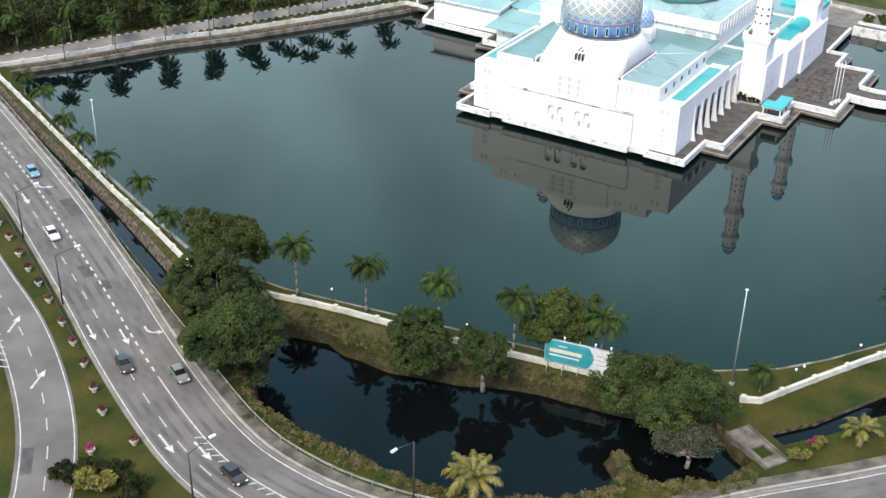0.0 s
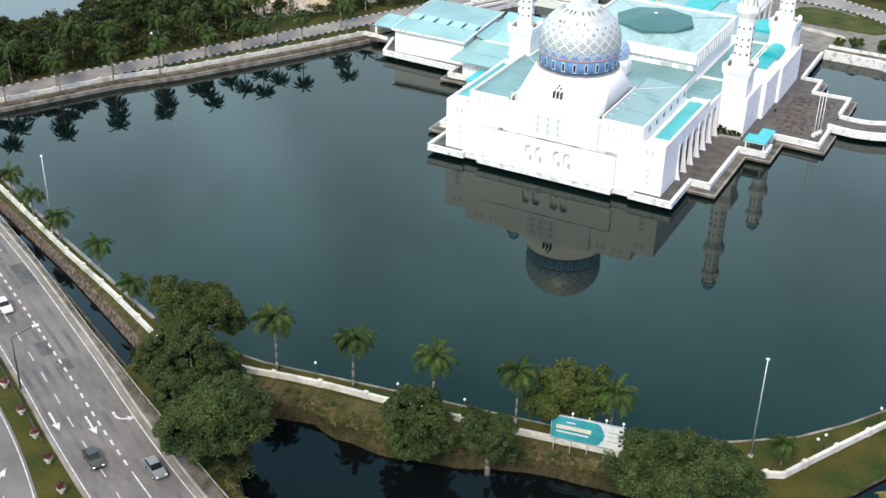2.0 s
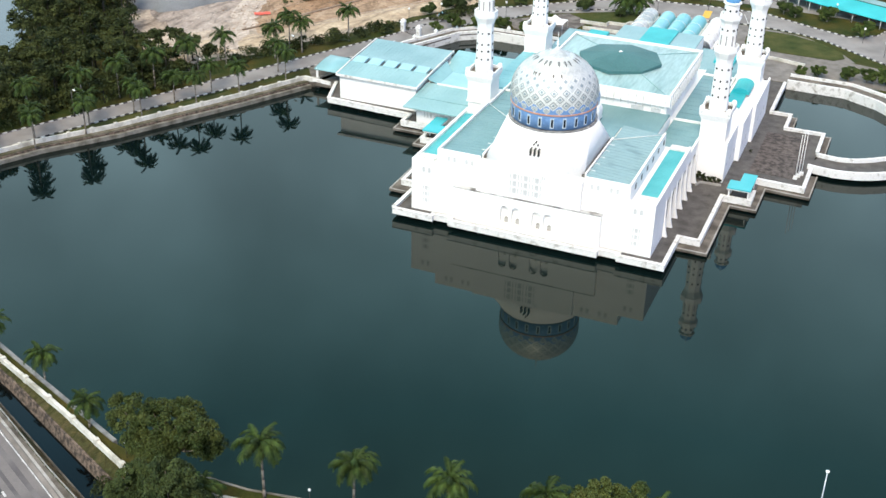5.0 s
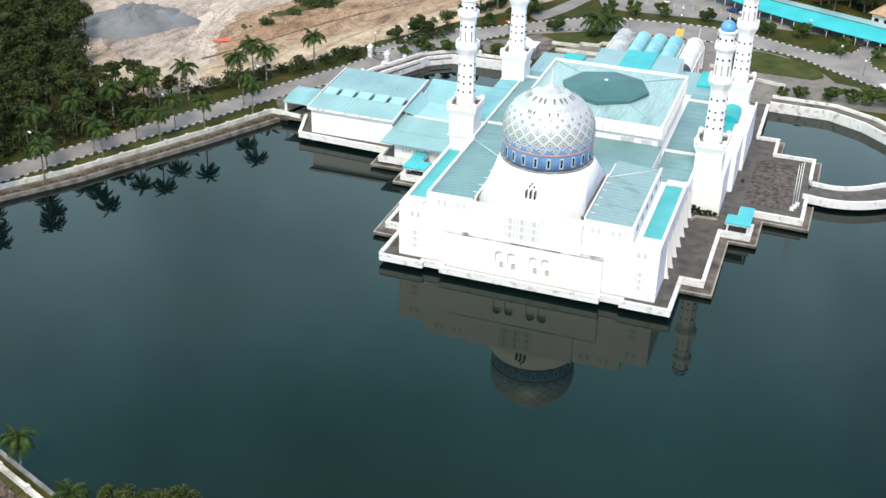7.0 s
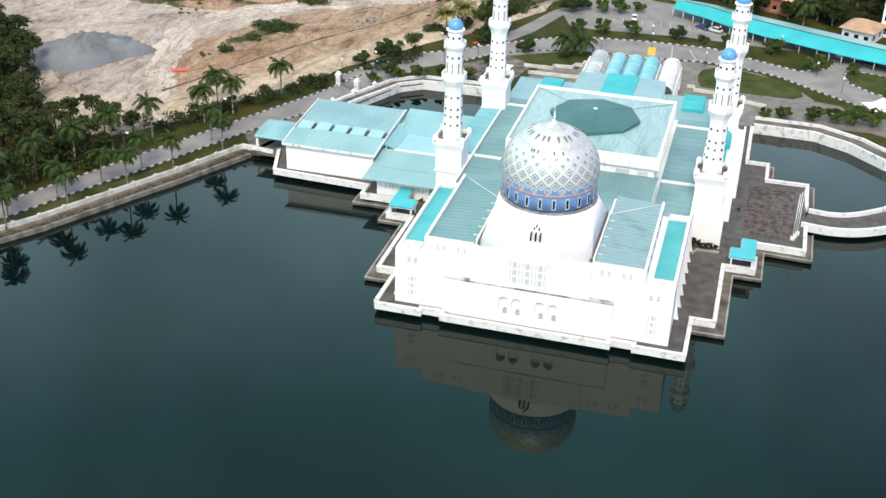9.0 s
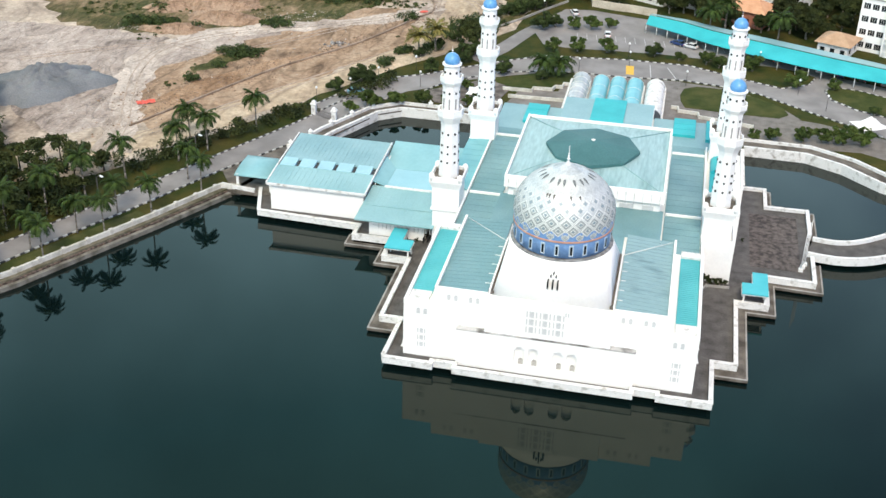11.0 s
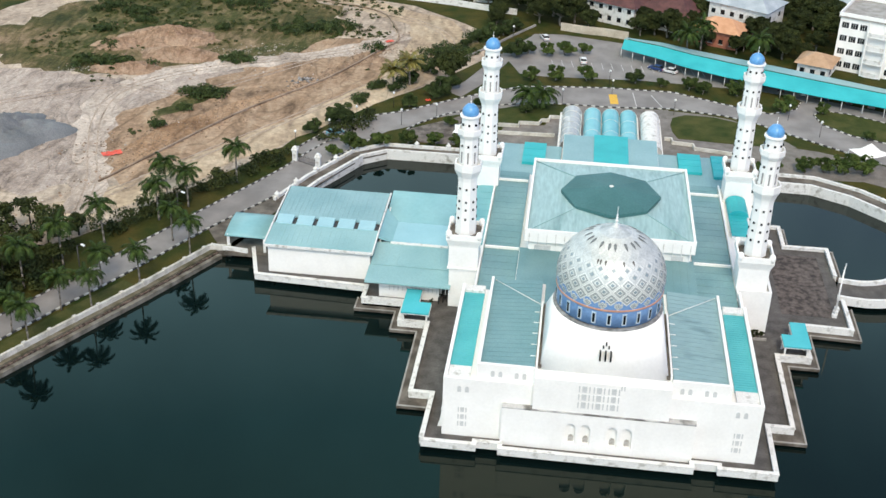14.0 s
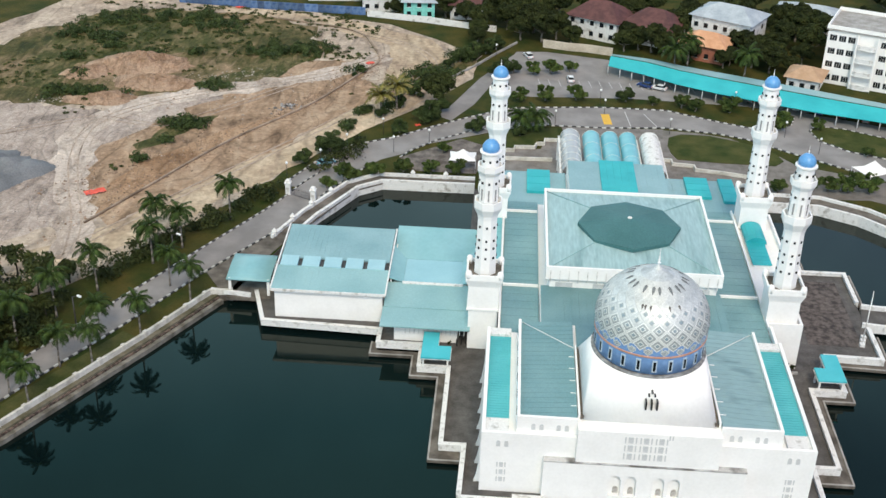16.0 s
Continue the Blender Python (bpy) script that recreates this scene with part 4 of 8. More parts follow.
parapet(OUT[:9] + [(25.3, -13.6), (25.3, -2.3), (29.0, -2.3), (29.0, 17.3), (34.3, 17.3), (34.3, 22)])
parapet([(33.5, 24), (33.5, 27.5), (42.7, 27.2), (42.75, 37)])
parapet([(42.8, 45.5), (42.8, 55.8), (34.8, 55.7), (34.8, 63.6), (30.5, 63.6), (30.5, 83)])
parapet([(-25.2, -13.3), (-25.0, -2.1), (-28.4, -2.1), (-28.4, 17.6), (-33.2, 17.6), (-33.2, 23.9), (-40.5, 23.9), (-40.5, 27.8), (-60.7, 28.7), (-63.6, 38)])
for name, pts in (("ledge", [(25.4, -4.6), (31.0, -4.6), (31.0, 15.9), (35.9, 15.9), (35.9, 26), (44.3, 25.6), (44.4, 36), (42.9, 36), (42.9, 27), (33.6, 27.4), (34.5, 17.2), (29.2, 17.2), (29.2, -2.2), (25.4, -2.2)]),
                  ("ledge", [(-25.3, -4.6), (-30.2, -4.6), (-30.2, 16.2), (-34.7, 16.2), (-34.7, 21.9), (-41.8, 21.9), (-41.8, 25.6), (-40.6, 25.6), (-40.6, 23.2), (-33.4, 23.2), (-33.4, 17.5), (-28.6, 17.5), (-28.6, -2), (-25.3, -2)]),
                  ("ledge", [(44.4, 46.5), (44.4, 57.2), (36.2, 57.2), (36.2, 65), (31.5, 65), (31.5, 63.8), (35, 63.8), (35, 56), (43, 56), (43, 46.5)])):
    bm = B()
    prism(bm, pts, 0.3, 0.75)
    ledge = part(name, bm, STONE, terrace, "weathered concrete water ledge")
    bm = B()
    wall_line(bm, offset(pts[:7], -0.14 if pts[1][0] < 0 else 0.14), 0.26, 0.72, 0.86)
    part("ledge_lip", bm, CONC, ledge, "pale worn concrete lip")

# ---- the mosque ----
mosque = thing("mosque", "large white mosque with teal roofs and patterned dome", "mosque")


def seam_mesh(b, x0, y0, x1, y1, zlo, ztop, step, axis):
    """One connected roof slab whose top carries raised seams; ztop(u) is its height along the seams (u from 0 to 1)."""
    span = (x1 - x0) if axis == "x" else (y1 - y0)
    n = max(1, int(span / step))
    prof = [(0.0, 0.0)]
    for i in range(1, n):
        p = span * i / n
        prof += [(p - 0.04, 0.0), (p - 0.04, 0.035), (p + 0.04, 0.035), (p + 0.04, 0.0)]
    prof.append((span, 0.0))

    def at(p, u, z):
        return (x0 + p, y0 + (y1 - y0) * u, z) if axis == "x" else (x0 + (x1 - x0) * u, y0 + p, z)

    rows = [[b.verts.new(at(p, u, ztop(u) + h)) for p, h in prof] for u in (0, 1)]
    low = [[b.verts.new(at(p, u, zlo(u))) for p in (0, span)] for u in (0, 1)]
    for k in range(len(prof) - 1):
        b.faces.new((rows[0][k], rows[0][k + 1], rows[1][k + 1], rows[1][k]))
    for u in (0, 1):
        b.faces.new(rows[u] + [low[u][1], low[u][0]])
    b.faces.new((rows[0][0], rows[1][0], low[1][0], low[0][0]))
    b.faces.new((rows[0][-1], rows[1][-1], low[1][1], low[0][1]))
    b.faces.new((low[0][0], low[0][1], low[1][1], low[1][0]))


def seamed(name, x0, y0, x1, y1, z0, z1, material, step=0.9, axis="x", za=0.0, zb=0.0, label=""):
    b = B()
    seam_mesh(b, x0, y0, x1, y1, lambda u: z0, lambda u: z1 + za * (1 - u) + zb * u, step, axis)
    return part(name, b, material, mosque, label)


# teal roof with real streak stains; sky sheen is mixed into the paler colour
PALER = surf("sheen_streaked_teal_roof", (0.13, 0.22, 0.23), (0.225, 0.345, 0.355), 0.22, 0.4, 0.04, fine=5, lo=0.3, hi=0.42, stretch=(0.5, 1, 1), vary=0.1)
SIDEM = surf("sun_faded_turquoise_roof", (0.062, 0.36, 0.385), (0.09, 0.425, 0.445), 0.2, 0.45, 0.04, fine=20, vary=0.08)
FW, FY, BY = 22.5, -11.2, 15.5
# front hall: lower storey walls
bm = B()
box(bm, -FW + 2.6, FY, 1.42, FW - 2.6, BY, 10.6)
part("hall_wall", bm, WHITE, mosque)
for s in (-1, 1):
    x0, x1 = sorted((s * (FW - 2.6), s * FW))
    ends = (("corner_pier", FY, -9.2, 1.42, 10.6), ("corner_pier", 14.8, BY, 1.42, 10.6), ("arcade_lintel", -9.2, 14.8, 9.3, 10.6))
    if s > 0:
        ends = (("corner_pier", FY, -2.5, 1.42, 10.6), ("arcade_lintel", -2.5, BY, 9.3, 10.6), ("corner_pier", 21.5, 22.3, 1.42, 8.88))
    for name, y0, y1, z0, z1 in ends:
        bm = B()
        box(bm, x0 + 0.002, y0, z0, x1 - 0.002, y1, z1)
        part(name, bm, WHITE, mosque)
bm = B()
box(bm, FW - 0.42, BY + 0.02, 9.302, FW, 22.3, 10.2)
part("arcade_parapet", bm, WHITE, mosque)
bm = B()
for x0, y0, x1, y1 in ((-FW, FY, FW, FY + 0.5), (-FW, FY + 0.5, -FW + 0.5, BY), (FW - 0.5, FY + 0.5, FW, BY)):
    box(bm, x0, y0, 10.6, x1, y1, 11.45)
part("hall_parapet", bm, WHITE, mosque)
for s in (-1, 1):
    a, c = sorted((s * 18.8, s * 21.98))
    seamed("side_roof", a, -7.4, c, 13.6, 10.6, 10.95, SIDEM, 0.6, "y", label="sun faded turquoise gutter roof")
    bm = B()
    box(bm, a, FY + 0.55, 10.61, c, -7.45, 11.15)
    part("roof_slab", bm, WORN, mosque, "pale grey roof slab")
    bm = B()
    box(bm, a, 13.65, 10.61, c, BY - 0.05, 11.3)
    part("roof_slab", bm, WORN, mosque, "pale grey roof slab")
LEDGEM = surf("rain_stained_ledge", (0.13, 0.125, 0.115), (0.5, 0.49, 0.47), 0.35, 0.85, 0.08, stretch=(1, 1, 1), lo=0.36, hi=0.56)
# projecting lower front block and its dark ledge
NICHES = (-4.0, -1.9, 1.9, 4.0)
bm = B()
box(bm, -13.9, -11.55, 1.42, 13.5, FY - 0.01, 7.85)
part("front_block", bm, WHITE, mosque)
for x0, x1, z1 in ((-13.9, -5.05, 7.85), (-0.85, 0.85, 7.85), (5.05, 13.5, 7.85)):
    bm = B()
    box(bm, x0, -12.3, 1.42, x1, -11.552, z1)
    part("front_facing", bm, WHITE, mosque)
bm = B()
box(bm, -13.9, -12.3, 7.86, 13.5, FY - 0.02, 8.05)
part("front_ledge", bm, LEDGEM, mosque, "grey stained ledge")
bm = B()
box(bm, -9.6, -12.05, 8.06, 9.6, -10.62, 13.32)
part("centre_bay", bm, WHITE, mosque)
# upper hall
UW, UY = 17.8, -10.6
bm = B()
box(bm, -UW, UY, 10.7, UW, 14.2, 13.3)
part("upper_wall", bm, WHITE, mosque)
for x0, y0, x1, y1 in ((-UW, UY, -9.6, UY + 0.45), (9.6, UY, UW, UY + 0.45), (-UW, UY + 0.45, -UW + 0.4, 14.2), (UW - 0.4, UY + 0.45, UW, 14.2)):
    bm = B()
    box(bm, x0, y0, 13.3, x1, y1, 13.95)
    part("upper_parapet", bm, WHITE, mosque)
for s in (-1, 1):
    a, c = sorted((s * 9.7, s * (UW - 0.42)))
    # same sheet both sides; the right half has its sheen painted in
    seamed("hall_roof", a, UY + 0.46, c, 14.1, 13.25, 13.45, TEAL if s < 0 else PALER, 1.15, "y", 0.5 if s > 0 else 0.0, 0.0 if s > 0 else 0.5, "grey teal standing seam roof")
    bm = B()
    tube(bm, (s * 17.2, 13.9, 13.55), (s * 9.6, 6.6, 14.05), 0.05, n=6)
    part("hip_ridge", bm, WHITE, mosque)
    bm = B()
    box(bm, s * 9.45 - 0.13, -9.6, 13.3, s * 9.45 + 0.13, 7.4, 14.2)
    part("gutter_wall", bm, WHITE, mosque)
    bm = B()
    x0, x1 = sorted((s * 8.8, s * 9.315))
    box(bm, x0, -9.6, 13.35, x1, 7.4, 13.8)
    part("gutter", bm, STONE, mosque, "dark stained gutter")
    for i in range(5):
        bm = B()
        x0, x1 = sorted((s * 9.6, s * 10.5))
        box(bm, x0, -7.5 + 3.0 * i, 13.85, x1, -7.38 + 3.0 * i, 13.97)
        part("roof_bracket", bm, WHITE, mosque)
seamed("hall_roof", -9.2, 7.6, 9.2, 14.1, 13.25, 13.5, TEAL, 1.15, "x", label="grey teal standing seam roof")

# dome podium: a square whose straight sides sweep up into the ring
bm = B()
base, top = [], []
for k in range(24):
    u = -1 + 2 * k / 24
    base.append((9.1 * u, -9.75)), top.append(270 + 74 * u)
for k in range(10):
    u = -1 + 2 * k / 10
    base.append((9.1, -0.85 + 8.9 * u)), top.append(16 * u)
for k in range(24):
    u = 1 - 2 * k / 24
    base.append((9.1 * u, 8.05)), top.append(90 - 74 * u)
for k in range(10):
    u = 1 - 2 * k / 10
    base.append((-9.1, -0.85 + 8.9 * u)), top.append(180 - 16 * u)
lo = [bm.verts.new((*p, 13.3)) for p in base]
hi = [bm.verts.new((7.95 * math.cos(radians(a)), 7.95 * math.sin(radians(a)), 19.5)) for a in top]
n = len(lo)
for k in range(n):
    bm.faces.new((lo[k], lo[(k + 1) % n], hi[(k + 1) % n], hi[k])).smooth = True
bm.faces.new(hi), bm.faces.new(lo[::-1])
part("dome_podium", bm, WHITE, mosque)
for x, z0, z1 in ((-0.75, 15.55, 16.8), (0, 15.55, 16.8), (0.75, 15.55, 16.8)):
    bm = B()
    box(bm, x - 0.12, -9.68, z0, x + 0.12, -8.4, z1)
    part("slit_window", bm, DARKW, mosque, "dark slit window")
for x, z in ((0, 17.9), (-0.4, 17.4), (0.4, 17.4)):
    bm = B()
    box(bm, x - 0.11, -9.1, z - 0.11, x + 0.11, -8.2, z + 0.11)
    part("small_window", bm, DARKW, mosque, "small dark window")

CAPM = surf("weathered_dome_cap", (0.27, 0.3, 0.295), (0.5, 0.54, 0.55), 0.5, 0.45, 0.05, stretch=(1, 1, 0.25), lo=0.3, hi=0.55)
RINGM = surf("stained_grey_ledge", (0.13, 0.13, 0.125), (0.32, 0.32, 0.31), 1.2, 0.85, 0.1)
# dome: ring, drum with windows, belt and patterned shell
DOME = [(7.62, 22.75), (7.76, 23.6), (7.8, 24.4), (7.72, 25.4), (7.5, 26.4), (7.1, 27.35), (6.5, 28.25), (5.75, 29.1), (4.85, 29.85), (3.9, 30.45), (2.9, 30.95), (1.9, 31.33), (1.1, 31.65), (0.55, 32.0), (0.25, 32.4)]
bm = B()
lathe(bm, DOME, 64, smooth=True)
dome = part("dome", bm, DOMEW, mosque, "silver white dome patterned with blue grey diamond tiles")
bm = B()
lathe(bm, [(7.97, 19.5), (7.97, 19.62), (7.6, 19.72)], 48)
part("dome_ring", bm, RINGM, dome, "grey stained ring ledge")
bm = B()
lathe(bm, [(7.55, 19.9), (7.55, 22.4), (7.62, 22.75)], 48, smooth=True)
part("drum", bm, BLUE, dome, "blue mosaic drum")
bm = B()
lathe(bm, [(7.66, 22.5), (7.76, 22.53), (7.76, 22.74), (7.66, 22.78)], 48)
part("belt", bm, ORANGE, dome, "orange tile belt")
bm = B()
lathe(bm, [(0.2, 32.2), (0.1, 32.6), (0.27, 32.85), (0.08, 33.1), (0.2, 33.3), (0.06, 33.5), (0.14, 33.7), (0.05, 33.85), (0.04, 35.0)], 8)
part("finial", bm, LAMPW, dome, "pale metal finial")
bm = B()
box(bm, 7.45, -0.33, 20.25, 7.62, 0.33, 22.1)
frame_me = mesh_of("drum_window_frame", bm, surf("pale_blue_window_frame", (0.4, 0.5, 0.58), (0.5, 0.58, 0.64), 1.0, 0.5, 0.02))
bm = B()
box(bm, 7.5, -0.17, 20.45, 7.66, 0.17, 21.85)
glass_me = mesh_of("drum_window", bm, DARKW)
for k in range(22):
    m = pose(0, 0, 0, 0, 0, 360 * (k + 0.5) / 22)
    piece("drum_window_frame", frame_me, dome, m)
    piece("drum_window", glass_me, dome, m)


def dome_r(z):
    for (r0, z0), (r1, z1) in zip(DOME, DOME[1:]):
        if z0 <= z <= z1:
            return r0 + (r1 - r0) * (z - z0) / (z1 - z0)
    return DOME[0][0] if z < DOME[0][1] else DOME[-1][0]


def on_dome(a, z, lift):
    r = dome_r(z) + lift
    return Vector((r * math.cos(a), r * math.sin(a), z + lift * 0.4))


TILEG = surf("dull_dome_seam", (0.4, 0.43, 0.44), (0.6, 0.63, 0.64), 0.8, 0.5, 0.02)


def lozenge(z, half_a, half_z, rows):
    """A diamond tile: nested outlines (scale, lift, material) on the dome's surface."""
    b = B()
    for (s0, lift, mi), (s1, _, _) in zip(rows, rows[1:] + [(0.0, 0, 0)]):
        def ring(s):
            return [on_dome(half_a * s * c, min(max(z + half_z * s * d, 22.76), 32.3), lift) for c, d in ((1, 0), (0.5, 0.5), (0, 1), (-0.5, 0.5), (-1, 0), (-0.5, -0.5), (0, -1), (0.5, -0.5))]
        o = [b.verts.new(p) for p in ring(s0)]
        if s1 > 0:
            i_ = [b.verts.new(p) for p in ring(s1)]
            for k in range(8):
                b.faces.new((o[k], o[(k + 1) % 8], i_[(k + 1) % 8], i_[k])).material_index = mi
        else:
            b.faces.new(o).material_index = mi
    return mesh_of("dome_tile", b, [TILEW, TILEF, TILEB, TILEG, DOMEW])


ND = 22
rows_z = [23.4, 24.5, 25.58, 26.6, 27.53, 28.36, 29.08, 29.7]
for j, z in enumerate(rows_z):
    sc = 1.0 if j else 0.6
    fade = 1.0 - 0.065 * j
    rings = [(1.0, 0.03, 0), (0.8, 0.045, 1), (0.44, 0.05, 0), (0.3, 0.06, 2)]
    if j >= 4:
        rings = [(1.0, 0.03, 3), (0.93, 0.04, 4), (0.45, 0.05, 1), (0.3, 0.06, 2)]
    if j >= 6:
        rings = [(1.0, 0.03, 3), (0.95, 0.04, 4)]
    me = lozenge(z, math.pi / ND * 0.98 * sc, 1.08 * sc * fade, rings)
    for k in range(ND):
        piece("dome_tile", me, dome, pose(0, 0, 0, 0, 0, 360 * (k + 0.5 * (j % 2)) / ND))
b = B()
A = math.pi / ND
for a0, a1 in ((-A, 0), (0, A)):
    for z0, z1 in ((22.78, 23.5), (23.5, 24.3)):
        quad(b, on_dome(a0, z0, 0.02), on_dome(a1, z0, 0.02), on_dome(a1, z1, 0.02), on_dome(a0, z1, 0.02))
blue_me = mesh_of("blue_tile", b, BLUE)
bc = B()
lathe(bc, [(dome_r(z) + 0.04, z) for z in (31.2, 31.33, 31.65, 32.0)], 64, smooth=True, cap=False)
part("dome_cap", bc, CAPM, dome, "weathered silver grey dome cap")
for k in range(ND):
    piece("blue_tile", blue_me, dome, pose(0, 0, 0, 0, 0, 360 * (k + 0.5) / ND))
b = B()
v = [b.verts.new(on_dome(a, z, 0.07)) for a, z in ((-0.05, 30.5), (0.0, 30.15), (0.05, 30.5), (0.06, 30.75), (0.0, 30.85), (-0.06, 30.75))]
b.faces.new(v)
petal = mesh_of("dark_petal", b, surf("dark_petal_tile", (0.07, 0.075, 0.08), (0.2, 0.22, 0.22), 1.2, 0.6, 0.05))
for k in range(20):
    piece("dark_petal", petal, dome, pose(0, 0, 0, 0, 0, 360 * (k + (0.3 if k % 3 else 0.0)) / 20))
b = B()
v = [b.verts.new(on_dome(a, z, 0.06)) for a, z in ((-0.03, 29.15), (0.012, 28.7), (0.03, 29.2), (0.0, 29.35))]
b.faces.new(v)
chip = mesh_of("missing_tile", b, surf("bare_dome_patch", (0.06, 0.055, 0.05), (0.16, 0.15, 0.14), 2.0, 0.8, 0.1))
for a in (247, 251, 258, 283, 297):
    piece("missing_tile", chip, dome, pose(0, 0, 0, 0, 0, a))

SDOME = surf("pale_blue_white_dome", (0.42, 0.5, 0.58), (0.55, 0.62, 0.68), 0.8, 0.35, 0.02)
# small rear dome
bm = B()
SY = 20.5
lathe(bm, [(3.2, 11.6), (3.2, 13.6), (2.9, 14.4), (2.6, 14.6)], 8, (0.4, SY, 0), 0.5)
part("small_dome_base", bm, WHITE, mosque)
bm = B()
lathe(bm, [(2.5, 14.6), (2.5, 15.4), (2.55, 16.2), (2.3, 17.1), (1.7, 17.9), (0.9, 18.5), (0.2, 18.9), (0.05, 19.6)], 24, (0.4, SY, 0), smooth=True)
small = part("small_dome", bm, SDOME, mosque, "small pale dome with blue diamond tiles")
PROF = [(2.5, 15.0), (2.5, 15.4), (2.55, 16.2), (2.3, 17.1), (1.7, 17.9), (0.9, 18.5)]


def small_at(a, z):
    r = 2.5
    for (r0, z0), (r1, z1) in zip(PROF, PROF[1:]):
        if z0 <= z <= z1:
            r = r0 + (r1 - r0) * (z - z0) / (z1 - z0)
    return ((r + 0.03) * math.cos(a), (r + 0.03) * math.sin(a), z + 0.02)


for j, z in enumerate((15.5, 16.1, 16.7, 17.3, 17.8)):
    b = B()
    b.faces.new([b.verts.new(small_at(da * 0.15, z + dz)) for da, dz in ((1, 0), (0, 0.42), (-1, 0), (0, -0.42))])
    me = mesh_of("diamond_tile", b, BLUE)
    for k in range(14):
        piece("diamond_tile", me, small, pose(0.4, SY, 0, 0, 0, 360 * (k + 0.5 * (j % 2)) / 14))

# front windows and niches
def arch_poly(w, h, n=8, pointed=True):
    pts = [(-w / 2, 0), (w / 2, 0)]
    for k in range(n + 1):
        a = math.pi * k / n
        pts.append((w / 2 * math.cos(a), h - w / 2 + w / 2 * math.sin(a) * (1.15 if pointed else 1)))
    return pts


def arch_mesh(name, w, h, depth, material):
    b = B()
    poly = arch_poly(w, h)
    f = [b.verts.new((x, -depth, z)) for x, z in poly]
    g = [b.verts.new((x, 0.0, z)) for x, z in poly]
    b.faces.new(f), b.faces.new(g[::-1])
    for i in range(len(poly)):
        j = (i + 1) % len(poly)
        b.faces.new((f[i], f[j], g[j], g[i]))
    return mesh_of(name, b, material)


# one recessed niche: a facing with an arched opening, its sill and a small dark door
bm = B()
arch = [(-0.78, 2.75)] + [(-0.78 * math.cos(math.pi * k / 10), 5.35 + 0.9 * math.sin(math.pi * k / 10)) for k in range(11)] + [(0.78, 2.75)]
for y in (-12.3, -11.552):
    low = [bm.verts.new((x, y, z)) for x, z in arch]
    top = [bm.verts.new((x, y, 7.85)) for x, z in arch]
    for k in range(1, len(arch) - 2):
        bm.faces.new((low[k], low[k + 1], top[k + 1], top[k]))
    for x, e in ((-1.05, 0), (1.05, -1)):
        q = [bm.verts.new((x, y, 2.75)), bm.verts.new((x, y, 7.85))]
        bm.faces.new((q[0], low[e], top[e], q[1]))
for (x0, z0), (x1, z1) in zip(arch, arch[1:]):
    quad(bm, (x0, -12.3, z0), (x0, -11.552, z0), (x1, -11.552, z1), (x1, -12.3, z1))
box(bm, -1.05, -12.3, 1.42, 1.05, -11.552, 2.748)
quad(bm, (-1.05, -12.3, 7.85), (1.05, -12.3, 7.85), (1.05, -11.552, 7.85), (-1.05, -11.552, 7.85))
NICHE = mesh_of("niche", bm, WHITE)
DOOR = arch_mesh("niche_door", 0.75, 1.1, 0.1, surf("grey_brown_door", (0.3, 0.28, 0.25), (0.5, 0.48, 0.45), 1.5, 0.7, 0.05))
for x in NICHES:
    piece("niche", NICHE, mosque, pose(x, 0, 0))
    piece("niche_door", DOOR, mosque, pose(x + 0.2, -11.56, 2.75))
bm = B()
box(bm, -0.34, -0.06, -0.5, 0.34, 0.03, 0.5)
WIN = mesh_of("front_window", bm, GREYW)
bm = B()
box(bm, -0.09, -0.06, -0.5, 0.09, 0.03, 0.5)
SLIM = mesh_of("slim_window", bm, GREYW)
for i in range(3):
    for z in (9.5, 10.85, 12.2):
        piece("front_window", WIN, mosque, pose(-2.5 + 2.05 * i, -12.05, z))
        for dx in (-0.72, 0.72):
            piece("slim_window", SLIM, mosque, pose(-2.5 + 2.05 * i + dx, -12.05, z))
for dx in (0, 0.4):
    piece("slim_window", SLIM, mosque, pose(2.6 + dx, -12.05, 12.9) @ Matrix.Diagonal((1, 1, 0.7, 1)))
SIDEW = arch_mesh("side_window", 0.55, 0.95, 0.05, GREYW)
SHADEW = surf("brown_tinted_glass", (0.05, 0.042, 0.035), (0.1, 0.085, 0.07), 0.8, 0.3, 0.02)
SLITW = arch_mesh("slit_pane", 0.3, 1.0, 0.05, SHADEW)
for s in (-1, 1):
    for j in range(3):
        piece("front_window", WIN, mosque, pose(s * 19.6, FY, 3.6 + 1.25 * j) @ Matrix.Diagonal((0.8, 1, 0.8, 1)))
        for dx in (-0.55, 0.55):
            piece("slim_window", SLIM, mosque, pose(s * 19.6 + dx, FY, 3.6 + 1.25 * j) @ Matrix.Diagonal((1, 1, 0.8, 1)))
    for dx in (-0.55, 0.55):
        piece("side_window", SIDEW, mosque, pose(s * 19.6 + dx, FY, 9.2))
        for cx in (11.6, 15.0):
            piece("side_window", SIDEW, mosque, pose(s * cx + dx, UY, 11.9))
# side arcades: buttresses flared towards the foot, arches between
bm = B()
prof = [(0.0, 1.42), (0.8, 1.42), (0.56, 2.2), (0.36, 3.4), (0.2, 5.2), (0.12, 8.4), (0.0, 9.0)]
f = [bm.verts.new((x, -0.26, z)) for x, z in prof]
g = [bm.verts.new((x, 0.26, z)) for x, z in prof]
bm.faces.new(f), bm.faces.new(g[::-1])
for i in range(len(prof)):
    j = (i + 1) % len(prof)
    bm.faces.new((f[i], f[j], g[j], g[i]))
BUTT = mesh_of("buttress", bm, WHITE)
